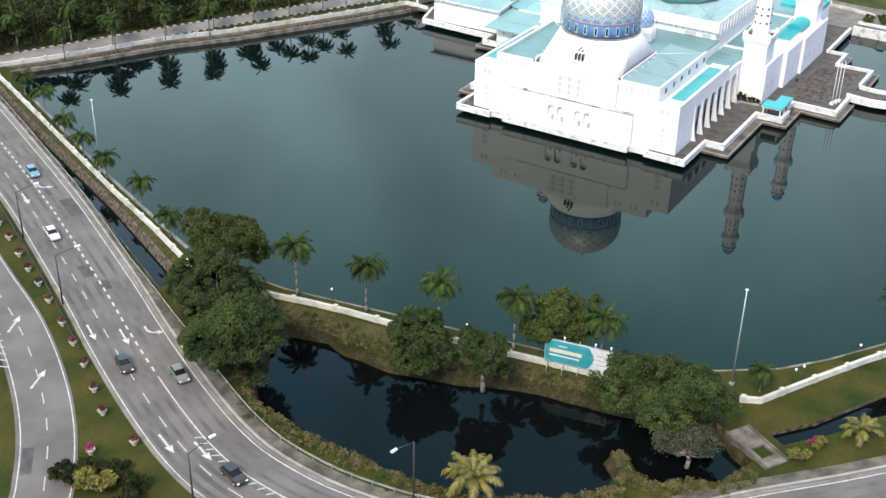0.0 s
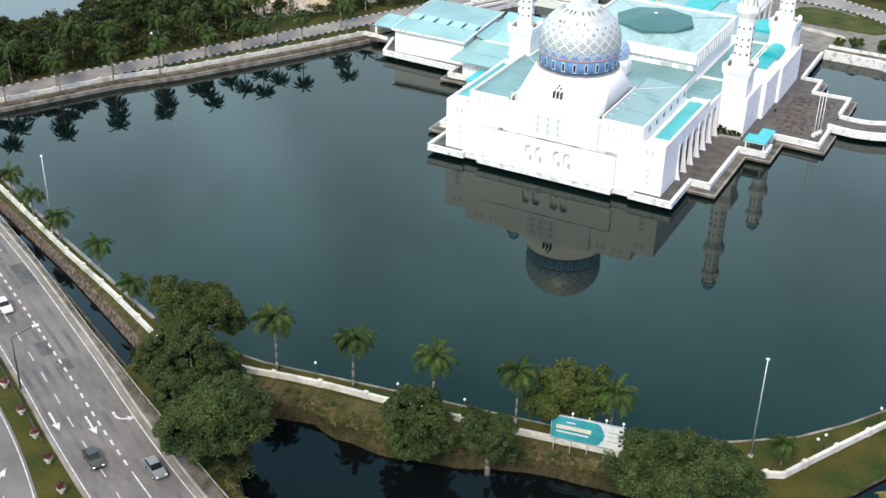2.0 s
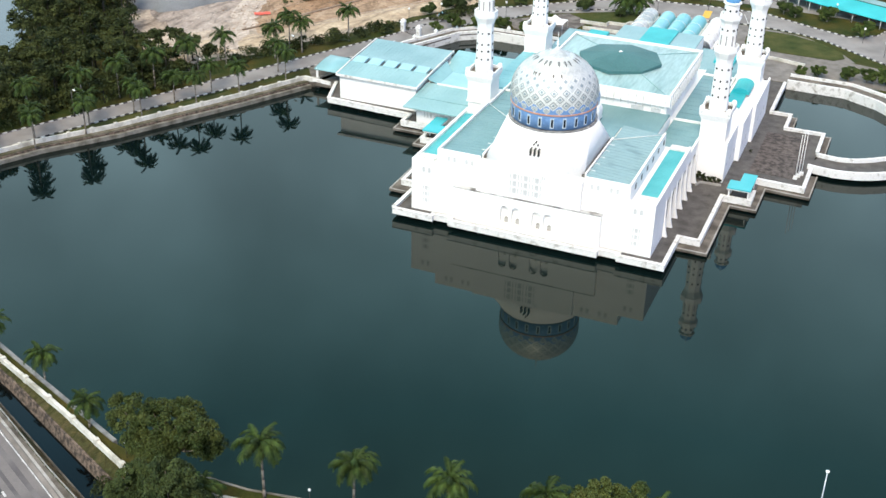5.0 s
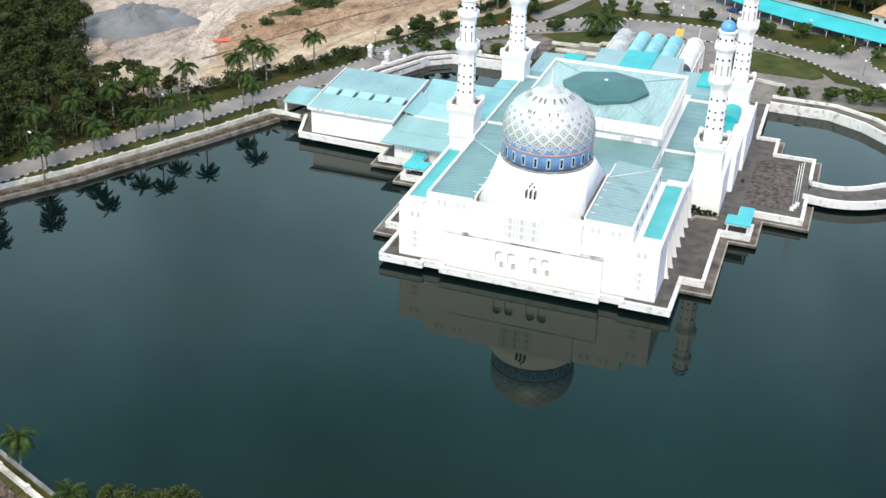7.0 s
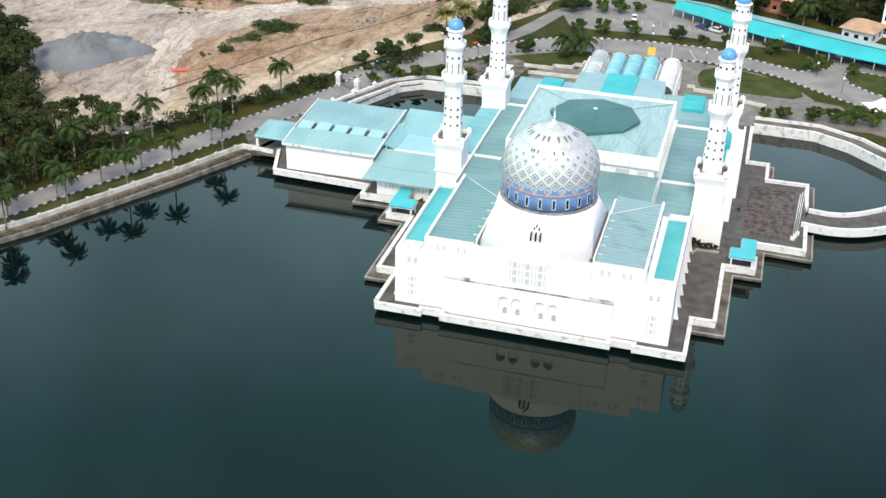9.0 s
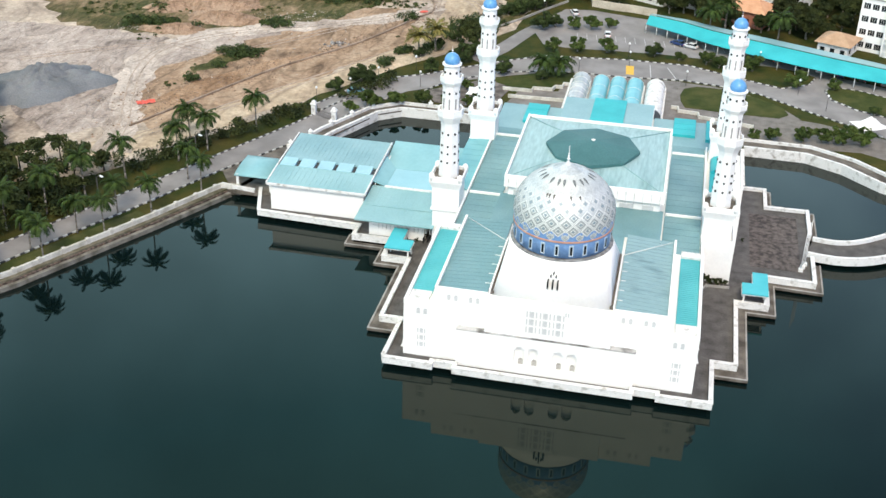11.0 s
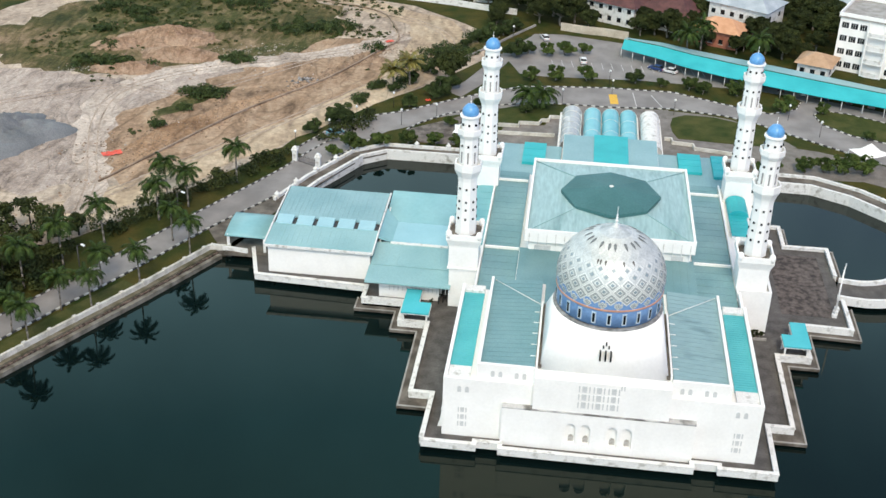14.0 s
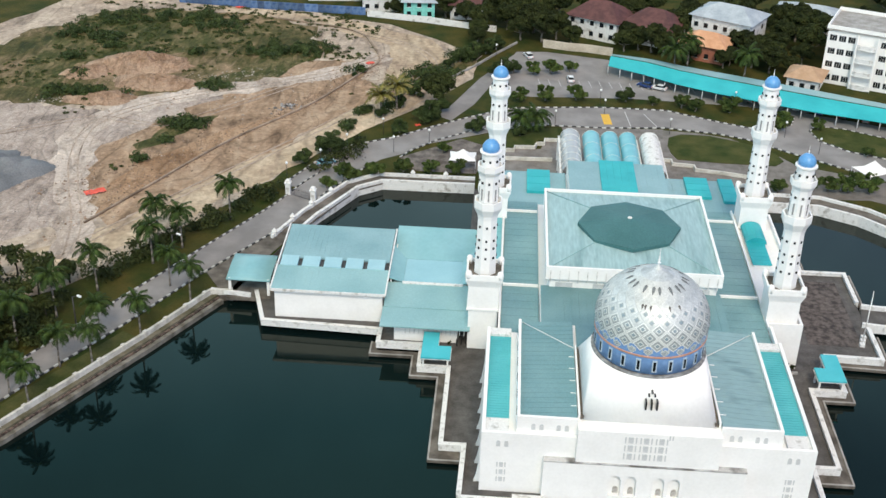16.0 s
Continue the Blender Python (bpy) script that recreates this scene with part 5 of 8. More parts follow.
# one open bay of the arcade: jambs and a round arch through a thick wall
bm = B()
ring = [(-1.7, 1.42)] + [(-1.7 * math.cos(math.pi * k / 10), 6.6 + 1.7 * math.sin(math.pi * k / 10)) for k in range(11)] + [(1.7, 1.42)]
for x in (-0.4, 0.0):
    vs = [bm.verts.new((x, y, z)) for y, z in ring]
    tp = [bm.verts.new((x, y, 9.3)) for y, z in ring]
    for k in range(1, len(ring) - 2):
        bm.faces.new((vs[k], vs[k + 1], tp[k + 1], tp[k]))
    for y, a in ((-2.0, 0), (2.0, -1)):
        q = [bm.verts.new((x, y, 1.42)), bm.verts.new((x, y, 9.3))]
        bm.faces.new((q[0], vs[a], tp[a], q[1]))
for (y0, z0), (y1, z1) in zip(ring, ring[1:]):
    quad(bm, (-0.4, y0, z0), (0, y0, z0), (0, y1, z1), (-0.4, y1, z1))
BAY = mesh_of("arcade_bay", bm, WHITE)
INNER = arch_mesh("inner_door", 1.9, 5.2, 0.08, SHADEW)
for s in (-1, 1):
    for i in range(7):
        y = (-2.5 if s > 0 else -9.2) + 4.0 * i
        piece("buttress", BUTT, mosque, pose(s * FW, y, 0, 0, 0, 0 if s > 0 else 180))
        if i < 6:
            piece("arcade_bay", BAY, mosque, pose(s * FW, y + 2.0, 0, 0, 0, 0 if s > 0 else 180))
            piece("inner_door", INNER, mosque, pose(s * (FW - 2.6), y + 2.0, 1.45, 0, 0, 90 if s > 0 else -90))
            for dy in (1.7, 2.25):
                piece("slit_pane", SLITW, mosque, pose(s * UW, -9.2 + 4.0 * i + dy, 12.0, 0, 0, 90 if s > 0 else -90))

# halls round the courtyard
bm = B()
box(bm, -20.6, 15.6, 1.42, 19.9, 22.3, 8.9)
box(bm, -20.6, 22.3, 1.42, 22.0, 64, 8.9)
part("rear_wall", bm, WHITE, mosque)
seamed("court_roof", -20.5, 15.7, -14.4, 64, 8.9, 9.3, TEAL, 2.2, "y", label="grey teal flat roof")
seamed("court_roof", 15.4, 15.7, 21.9, 64, 8.9, 9.3, TEAL, 2.2, "y", label="grey teal flat roof")
for x in (-20.75, 22.15):
    bm = B()
    box(bm, x - 0.15, 15.6 if x < 0 else 22.32, 8.9, x + 0.15, 64, 9.75)
    part("roof_upstand", bm, WHITE, mosque)
for y in (32.0, 59.6):
    for x0, x1 in ((-20.4, -14.5), (15.5, 21.9)):
        bm = B()
        box(bm, x0, y - 0.18, 9.32, x1, y + 0.18, 9.75)
        part("roof_upstand", bm, WHITE, mosque)
bm = B()
box(bm, -14.3, 14.3, 8.9, 15.2, 29.3, 11.0)
part("link_wall", bm, WHITE, mosque)
seamed("link_roof", -14.2, 14.3, 15.1, 29.2, 11.0, 11.4, TEAL, 1.2, "x", label="grey teal seamed roof")
CX = 0.75
bm = B()
box(bm, CX - 13.6, 28.9, 8.9, CX + 13.6, 56.9, 14.9)
part("court_wall", bm, WHITE, mosque)
bm = B()
for x0, y0, x1, y1 in ((-14.3, 28.2, 14.3, 28.6), (-14.3, 57.2, 14.3, 57.6), (-14.3, 28.6, -13.9, 57.2), (13.9, 28.6, 14.3, 57.2)):
    box(bm, CX + x0, y0, 13.2, CX + x1, y1, 15.5)
part("court_cornice", bm, WHITE, mosque)
for i in range(19):
    bm = B()
    box(bm, CX - 13.6 + 1.5 * i, 28.05, 12.7, CX - 13.45 + 1.5 * i, 28.9, 14.9)
    part("cornice_rib", bm, WORN, mosque)
for i in range(14):
    bm = B()
    box(bm, CX + 14.25, 29.6 + 1.95 * i, 12.4, CX + 14.5, 29.8 + 1.95 * i, 15.0)
    part("cornice_rib", bm, WORN, mosque)
for x0, x1 in ((-12.6, -9.8), (-6.5, -4), (6.5, 9), (10.5, 12.5)):
    bm = B()
    box(bm, CX + x0, 28.8, 11.5, CX + x1, 29.0, 12.3)
    part("clerestory_window", bm, GREYW, mosque)
# courtyard roof: low pyramid of seamed panels with a dark octagon
bm = B()
apex = (CX, 42.5, 16.9)
cor = [(CX - 13.88, 28.62), (CX + 13.88, 28.62), (CX + 13.88, 57.18), (CX - 13.88, 57.18)]
tip = bm.verts.new(apex)
base4 = [bm.verts.new((*p, 15.0)) for p in cor]
for i in range(4):
    bm.faces.new((base4[i], base4[(i + 1) % 4], tip))
    hb = B()
    tube(hb, (*cor[i], 15.05), (apex[0], apex[1], apex[2] + 0.05), 0.09, n=4)
    part("hip_ridge", hb, TEALP, mosque)
part("court_roof", bm, COURTM, mosque, "pale teal pyramid roof with dark rain streaks")
octagon = [(CX + 8.8 * math.cos(2 * math.pi * k / 8), 42.6 + 8.8 * math.sin(2 * math.pi * k / 8)) for k in range(8)]
bm = B()
for k in range(8):
    p, q = octagon[k], octagon[(k + 1) % 8]
    bm.faces.new([bm.verts.new((*p, 16.55)), bm.verts.new((*q, 16.55)), bm.verts.new((CX, 42.6, 17.9))])
    quad(bm, (*p, 16.55), (*q, 16.55), (*q, 15.9), (*p, 15.9))
part("octagon_canopy", bm, OCTA, mosque, "dark teal octagonal canopy")
bm = B()
lathe(bm, [(0.4, 17.7), (0.4, 17.95), (0.08, 18.1)], 8, (CX, 42.6, 0))
part("canopy_cap", bm, WORN, mosque, "pale canopy cap")

# entrance side
EX = 1.2
bm = B()
box(bm, -22, 64.1, 1.42, 25, 81, 7.6)
part("entrance_wall", bm, WHITE, mosque)
seamed("entrance_roof", -21.9, 64.2, EX - 9.8, 80.9, 7.6, 7.9, TEALM, 1.6, "x", label="pale teal flat roof")
seamed("entrance_roof", EX + 9.8, 64.2, 24.9, 80.9, 7.6, 7.9, TEALM, 1.6, "x", label="pale teal flat roof")
for x0, x1, y0, y1 in ((-16.4, -11.8, 70.8, 80.8), (15.2, 19.8, 72, 80.8), (22.0, 24.9, 70.5, 80.8)):
    seamed("canopy_roof", x0, y0, x1, y1, 7.9, 8.5, CYAN, 2.6, "y", label="bright turquoise canopy roof")
bm = B()
box(bm, EX - 9.6, 57.7, 7.6, EX + 9.6, 81, 10.4)
part("entrance_block", bm, WHITE, mosque)
seamed("entrance_roof", EX - 9.5, 57.8, EX + 9.5, 80.9, 10.4, 10.8, TEALM, 1.2, "x", label="pale teal seamed roof")
seamed("canopy_roof", EX - 3.3, 66, EX + 3.6, 81.2, 10.82, 11.1, CYAN, 1.2, "x", label="bright turquoise canopy roof")


VAULTM = surf("pale_turquoise_vault_sheet", (0.12, 0.4, 0.45), (0.2, 0.47, 0.51), 0.25, 0.35, 0.02, vary=0.06)


def vault(x, r, y0, y1, z, material, label=""):
    b = B()
    n, m = 10, 12
    rows = []
    for j in range(m + 1):
        y = y0 + (y1 - y0) * j / m
        rows.append([b.verts.new((x - r * math.cos(math.pi * k / n), y, z + r * 0.95 * math.sin(math.pi * k / n))) for k in range(n + 1)])
    for a, c in zip(rows, rows[1:]):
        for k in range(n):
            b.faces.new((a[k], a[k + 1], c[k + 1], c[k])).smooth = True
    return part("barrel_vault", b, material, mosque, label)


for i, (x, mt, lab) in enumerate(((-7.2, POLY, "clear ribbed barrel vault"), (-2.6, VAULTM, "pale turquoise barrel vault"), (1.4, VAULTM, "pale turquoise barrel vault"), (5.3, VAULTM, "pale turquoise barrel vault"), (10.0, WORN, "silver barrel vault"))):
    r = 1.9 if 0 < i < 4 else 2.1
    vault(x + 0.2, r, 83, 102, 7.0, mt, lab)
    for j in range(7) if i in (0, 4) else (0, 2, 4, 6):
        b = B()
        for k in range(8):
            a0, a1 = math.pi * k / 8, math.pi * (k + 1) / 8
            tube(b, (x + 0.2 - (r + 0.05) * math.cos(a0), 83 + 3.16 * j, 7.0 + (r + 0.05) * 0.95 * math.sin(a0)), (x + 0.2 - (r + 0.05) * math.cos(a1), 83 + 3.16 * j, 7.0 + (r + 0.05) * 0.95 * math.sin(a1)), 0.04, n=4)
        part("vault_rib", b, WORN, mosque)
bm = B()
box(bm, -0.25, -0.25, GZ, 0.25, 0.25, 6.7)
COL = mesh_of("column", bm, WHITE)
for x in (-9.4, -5.0, -0.6, 3.4, 7.5, 12.4):
    for y in (84, 90, 96, 101.5):
        piece("column", COL, mosque, pose(x, y, 0))
    bm = B()
    box(bm, x - 0.2, 82.5, 6.7, x + 0.2, 102.2, 7.05)
    part("vault_beam", bm, WORN, mosque)
# side aisles between the minarets, with their awnings
AWN = surf("faded_turquoise_sheet", (0.13, 0.36, 0.385), (0.18, 0.43, 0.45), 0.2, 0.4, 0.03, fine=20, vary=0.08)
bm = B()
box(bm, -25.0, 30, 1.42, -20.7, 62, 8.9)
part("aisle_wall", bm, WHITE, mosque)
for i in range(5):
    seamed("awning", -25.3, 33.4 + 5.1 * i, -20.95, 38.4 + 5.1 * i, 8.92, 9.2, AWN, 2.5, "y", 0.0, 0.12, "faded turquoise sheet awning")
EAST = ((27.8, 23.9, 35.3), (28.7, 35.3, 46.0), (29.3, 46.0, 63.4))
for x, y0, y1 in EAST:
    bm = B()
    box(bm, 22.02, y0, 1.42, x, y1, 8.9)
    part("aisle_wall", bm, WHITE, mosque)
    bm = B()
    box(bm, x - 0.4, y0, 8.9, x, y1, 9.7)
    part("aisle_parapet", bm, WHITE, mosque)
    # low arched vents along the foot
    for k in range(int((y1 - y0) / 3.4)):
        piece("aisle_window", SIDEW, mosque, pose(x, y0 + 2.2 + 3.4 * k, 4.2, 0, 0, 90))
bm = B()
box(bm, 22.35, 23.9, 8.9, 27.38, 24.2, 9.7)
part("aisle_parapet", bm, WHITE, mosque)
bm = B()
box(bm, 23.2, 43.9, 8.9, 26.1, 57.6, 9.45)
part("awning_kerb", bm, WHITE, mosque)
seamed("awning", 23.0, 43.6, 26.3, 51.9, 9.45, 9.7, CYAN, 1.2, "y", label="bright turquoise side awning")
bm = B()
rows = [[bm.verts.new((24.9 - 1.9 * math.cos(math.pi * k / 8), y, 9.45 + 1.25 * math.sin(math.pi * k / 8))) for k in range(9)] for y in (51.5, 58.0)]
for k in range(8):
    bm.faces.new((rows[0][k], rows[0][k + 1], rows[1][k + 1], rows[1][k]))
bm.faces.new(rows[0][::-1]), bm.faces.new(rows[1])
part("awning", bm, CYAN, mosque, "bright turquoise bowed canopy")

# ---- minarets ----
minaret = thing("minaret", "tall white octagonal minaret with a small blue dome", "minaret", "minarets round the mosque", pose(-23.45, 26.7, 0))
bm = B()
box(bm, -2.35, -2.35, 1.42, 2.35, 2.35, 8.9)
part("base", bm, WHITE, minaret)
bm = B()
lathe(bm, [(3.78, 8.9), (3.78, 9.25), (3.52, 9.25), (3.52, 13.2), (3.68, 13.6), (4.2, 14.6), (4.2, 15.6), (3.8, 15.6), (3.8, 14.9), (0.5, 14.9)], 4, phase=0.5)
part("pedestal", bm, WHITE, minaret)
bm = B()
lathe(bm, [(3.72, 14.86), (3.72, 14.98)], 4, phase=0.5)
part("balcony_floor", bm, STONE, minaret, "dark stained balcony floor")
for sx in (-1, 1):
    for sy in (-1, 1):
        bm = B()
        lathe(bm, [(0.5, 14.9), (0.55, 15.6), (0.45, 16.1), (0.15, 16.3)], 8, (sx * 2.55, sy * 2.55, 0), smooth=True)
        part("corner_knob", bm, WHITE, minaret)
bm = B()
lathe(bm, [(1.85, 14.85), (1.62, 25.0), (1.62, 25.0)], 8, phase=0.5)
part("shaft", bm, WHITE, minaret)
bm = B()
lathe(bm, [(1.62, 24.6), (1.75, 25.4), (2.35, 26.7), (2.35, 27.9), (2.1, 27.9), (2.1, 26.9), (1.0, 26.9)], 8, phase=0.5)
part("balcony", bm, WHITE, minaret)
bm = B()
lathe(bm, [(1.62, 26.8), (1.52, 32.2)], 8, phase=0.5)
part("shaft", bm, WHITE, minaret)
bm = B()
lathe(bm, [(1.52, 31.6), (1.6, 32.2), (2.05, 33.0), (2.05, 33.9), (1.85, 33.9), (1.85, 33.1), (0.8, 33.1)], 8, phase=0.5)
part("balcony", bm, WHITE, minaret)
bm = B()
lathe(bm, [(1.42, 33.0), (1.36, 35.65), (1.7, 35.9), (1.7, 36.12), (1.3, 36.17)], 16)
part("lantern", bm, WHITE, minaret)
bm = B()
lathe(bm, [(1.25, 36.12), (1.36, 36.5), (1.32, 36.95), (1.05, 37.45), (0.6, 37.85), (0.15, 38.0)], 20, smooth=True)
part("cap_dome", bm, SKYB, minaret, "blue cap dome")
bm = B()
lathe(bm, [(0.12, 37.9), (0.05, 38.2), (0.14, 38.35), (0.03, 38.5), (0.03, 39.2)], 6)
part("finial", bm, LAMPW, minaret)
bm = B()
box(bm, -0.16, -0.2, -0.17, 0.16, 0.12, 0.17)
HOLE = mesh_of("porthole", bm, DARKW)
bm = B()
box(bm, -0.12, -0.2, -0.95, 0.12, 0.12, 0.95)
SLOT = mesh_of("slot_window", bm, surf("shaded_slot", (0.24, 0.24, 0.23), (0.34, 0.33, 0.32), 1.0, 0.8, 0.0))
ap = math.cos(math.pi / 8)
for k in range(8):
    a = 45 * k
    for z in (18.0, 19.7, 21.1, 23.4):
        r = (1.85 + (1.62 - 1.85) * (z - 14.85) / 10.15) * ap
        piece("porthole", HOLE, minaret, pose(0, 0, 0, 0, 0, a) @ pose(0, -r + 0.06, z))
    piece("porthole", HOLE, minaret, pose(0, 0, 0, 0, 0, a) @ pose(0, -1.55 * ap + 0.06, 31.0))
    piece("slot_window", SLOT, minaret, pose(0, 0, 0, 0, 0, a) @ pose(0, -1.58 * ap + 0.1, 29.0))
    piece("porthole", HOLE, minaret, pose(0, 0, 0, 0, 0, a) @ pose(0, -1.33, 34.7))
for x, y in ((24.5, 27.4), (-22.65, 59.3), (25.15, 60.8)):
    copy_thing(minaret, pose(x, y, 0))

# ---- annex over the water, porch and pavilions ----
annex = thing("annex_hall", "white annex hall with pale teal roofs over the water", "hall")
bm = B()
box(bm, -58.9, 30.8, 1.42, -40.5, 50.2, 7.2)
part("wall", bm, WHITE, annex)


PALEA = surf("pale_aqua_skylight", (0.28, 0.47, 0.52), (0.33, 0.53, 0.57), 0.2, 0.4, 0.02, vary=0.04)
SKYL = surf("pale_aqua_roof_sheet", (0.2, 0.4, 0.425), (0.25, 0.46, 0.48), 0.15, 0.4, 0.02, vary=0.05)


def slope_roof(parent, name, x0, y0, z0, x1, y1, z1, th, material, step=0.9, label=""):
    b = B()
    seam_mesh(b, x0, y0, x1, y1, lambda u: z0 + (z1 - z0) * u - th, lambda u: z0 + (z1 - z0) * u, step, "x")
    return part(name, b, material, parent, label)


slope_roof(annex, "roof", -59.5, 30.1, 7.3, -40.0, 37.2, 7.95, 0.3, TEALP)
slope_roof(annex, "roof", -59.2, 39.7, 8.2, -40.2, 50.7, 8.9, 0.3, TEALM)
bm = B()
box(bm, -58.8, 50.25, 1.42, -40.5, 50.5, 8.6)
part("rear_wall", bm, WHITE, annex)
slope_roof(annex, "skylight_bed", -59.1, 37.1, 7.75, -40.3, 39.8, 7.95, 0.3, DARKS, 4)
for i in range(5):
    slope_roof(annex, "skylight", -59.0 + 3.78 * i, 37.0, 8.1, -56.0 + 3.78 * i, 39.9, 8.45, 0.5, PALEA, 4, "pale teal box skylight")
for x in (-59.45, -39.95):
    for (ya, za), (yb, zb) in (((30.1, 6.98), (38.6, 7.85)), ((38.6, 7.85), (50.7, 8.6))):
        bm = B()
        v0, v1 = (x - 0.12, x + 0.12)
        v = [bm.verts.new(t) for t in ((v0, ya, za), (v1, ya, za), (v1, yb, zb), (v0, yb, zb), (v0, ya, za + 0.45), (v1, ya, za + 0.45), (v1, yb, zb + 0.45), (v0, yb, zb + 0.45))]
        for f in ((3, 2, 1, 0), (4, 5, 6, 7), (0, 1, 5, 4), (1, 2, 6, 5), (2, 3, 7, 6), (3, 0, 4, 7)):
            bm.faces.new([v[i_] for i_ in f])
        part("verge", bm, WORN, annex)
bm = B()
box(bm, -59.4, 29.95, 6.85, -39.95, 30.15, 7.33)
part("gutter", bm, WORN, annex)
link = thing("link_hall", "low pale teal roofed link hall between annex and mosque", "hall")
bm = B()
box(bm, -39.2, 36.6, 1.42, -25.7, 53, 5.9)
part("wall", bm, WHITE, link)
TRAY = surf("light_blue_roof_sheet", (0.25, 0.46, 0.51), (0.3, 0.52, 0.57), 0.15, 0.45, 0.02, fine=20, vary=0.04)


def slab_quad(name, parent, pts, th, material, label=""):
    """A roof plane with thickness from its four top corners."""
    b = B()
    u = [b.verts.new(p) for p in pts]
    d = [b.verts.new((p[0], p[1], p[2] - th)) for p in pts]
    b.faces.new(u), b.faces.new(d[::-1])
    for k in range(4):
        b.faces.new((u[k], d[k], d[(k + 1) % 4], u[(k + 1) % 4]))
    return part(name, b, material, parent, label)


# a sunk roof tray: floor, two flanks and the rear slope
slab_quad("tray_floor", link, [(-37.5, 36.4, 6.3), (-27.6, 36.4, 6.3), (-27.6, 44.3, 6.45), (-37.5, 44.3, 6.45)], 0.25, TRAY, "light blue roof tray")
slab_quad("flank_roof", link, [(-40.0, 35.9, 7.4), (-37.52, 36.4, 6.32), (-37.52, 44.3, 6.47), (-39.9, 46.5, 7.9)], 0.2, SKYL)
slab_quad("flank_roof", link, [(-27.58, 36.4, 6.32), (-25.4, 35.9, 7.4), (-25.4, 46.5, 7.9), (-27.58, 44.3, 6.47)], 0.2, SKYL)
slab_quad("rear_slope", link, [(-39.9, 44.32, 6.5), (-25.4, 44.32, 6.5), (-25.4, 53.6, 8.2), (-39.9, 53.6, 8.2)], 0.2, SKYL)
bm = B()
box(bm, -39.6, 53.2, 1.42, -25.6, 53.45, 7.9)
part("rear_wall", bm, WHITE, link)
for x in (-39.7, -25.6):
    bm = B()
    v = [bm.verts.new(p) for p in ((x, 36.2, 1.42), (x, 53.2, 1.42), (x, 53.2, 7.85), (x, 46.5, 7.0), (x, 36.2, 6.9))]
    w = [bm.verts.new((p.co.x + 0.2, p.co.y, p.co.z)) for p in v]
    bm.faces.new(v), bm.faces.new(w[::-1])
    for k in range(5):
        bm.faces.new((v[k], w[k], w[(k + 1) % 5], v[(k + 1) % 5]))
    part("side_wall", bm, WHITE, link)
bm = B()
box(bm, -37.4, 36.0, 6.0, -27.7, 36.35, 6.35)
part("fascia", bm, WORN, link)
bm = B()
box(bm, -37.6, 35.5, 6.05, -27.2, 35.95, 6.75)
part("gutter", bm, WORN, link)
slope_roof(link, "roof", -40.2, 23.3, 5.5, -25.4, 28.8, 5.75, 0.25, TEALP)
slope_roof(link, "roof", -40.1, 28.85, 5.85, -25.4, 35.9, 6.5, 0.25, TEALP)
bm = B()
box(bm, -38.0, 25.6, 1.42, -27.5, 35.8, 5.35)
part("wall", bm, WHITE, link)
for i in range(14):
    bm = B()
    box(bm, -36.2 + 0.75 * i, 25.4, 3.0, -36.05 + 0.75 * i, 25.6, 5.2)
    part("lattice_bar", bm, WORN, link)

porch = thing("porch", "small porch with a curved pale teal roof on white posts", "porch")
bm = B()
n = 8
rows = []
for k in range(n + 1):
    u = k / n
    rows.append([bm.verts.new((x, 36.8 + 8.0 * u, 4.45 + 0.75 * math.sin(math.pi * min(1, u * 1.15) * 0.62))) for x in (-68.6, -60.9)])
for a, c in zip(rows, rows[1:]):
    bm.faces.new((a[0], a[1], c[1], c[0])).smooth = True
g = bmesh.ops.extrude_face_region(bm, geom=bm.faces[:])
bmesh.ops.translate(bm, verts=[e for e in g["geom"] if isinstance(e, bmesh.types.BMVert)], vec=(0, 0, 0.22))
part("roof", bm, SKYL, porch)
for x in (-68.1, -61.3):
    for y in (37.3, 44.2):
        bm = B()
        lathe(bm, [(0.28, 0.6), (0.28, 4.75)], 10, (x, y, 0))
        part("post", bm, WHITE, porch)
bm = B()
box(bm, -68.6, 36.0, 0.9, -60.9, 45.4, 1.5)
part("floor", bm, STONE, porch)
bm = B()
wall_line(bm, [(-71.5, 37.4), (-64.3, 36.4)], 0.4, 1.5, 2.3)
part("low_wall", bm, WORN, porch)


def pavilion(s):
    t = thing("pavilion", "small pavilion with a bright turquoise stepped flat roof", "pavilion", "pavilions on the terrace corners")
    x0, x1 = (29.8, 34.2) if s > 0 else (-32.9, -28.2)
    xm = 31.6 if s > 0 else -30.3
    b = B()
    poly = [(x0, 17.0), (x1, 17.0), (x1, 24.6), (xm, 24.6), (xm, 20.6), (x0, 20.6)] if s > 0 else [(x0, 17.0), (x1, 17.0), (x1, 20.6), (xm, 20.6), (xm, 24.6), (x0, 24.6)]
    prism(b, poly, 3.75, 4.0)
    part("roof", b, CYANL, t)
    b = B()
    prism(b, [(p[0] * 0.997, p[1] + (0.12 if p[1] < 18 else -0.1)) for p in poly], 3.5, 3.75)
    part("roof_beam", b, WORN, t)
    for px, py in ((x0 + 0.4, 17.5), (x1 - 0.4, 17.5), (x0 + 0.4, 20.2), (x1 - 0.4, 20.2), ((x1 if s > 0 else x0) - s * 0.4, 24.1), (xm + s * 0.3, 24.1)):
        b = B()
        box(b, px - 0.14, py - 0.14, 1.42, px + 0.14, py + 0.14, 3.55)
        part("post", b, WORN, t)
    return t


pavilion(-1)
pavilion(1)

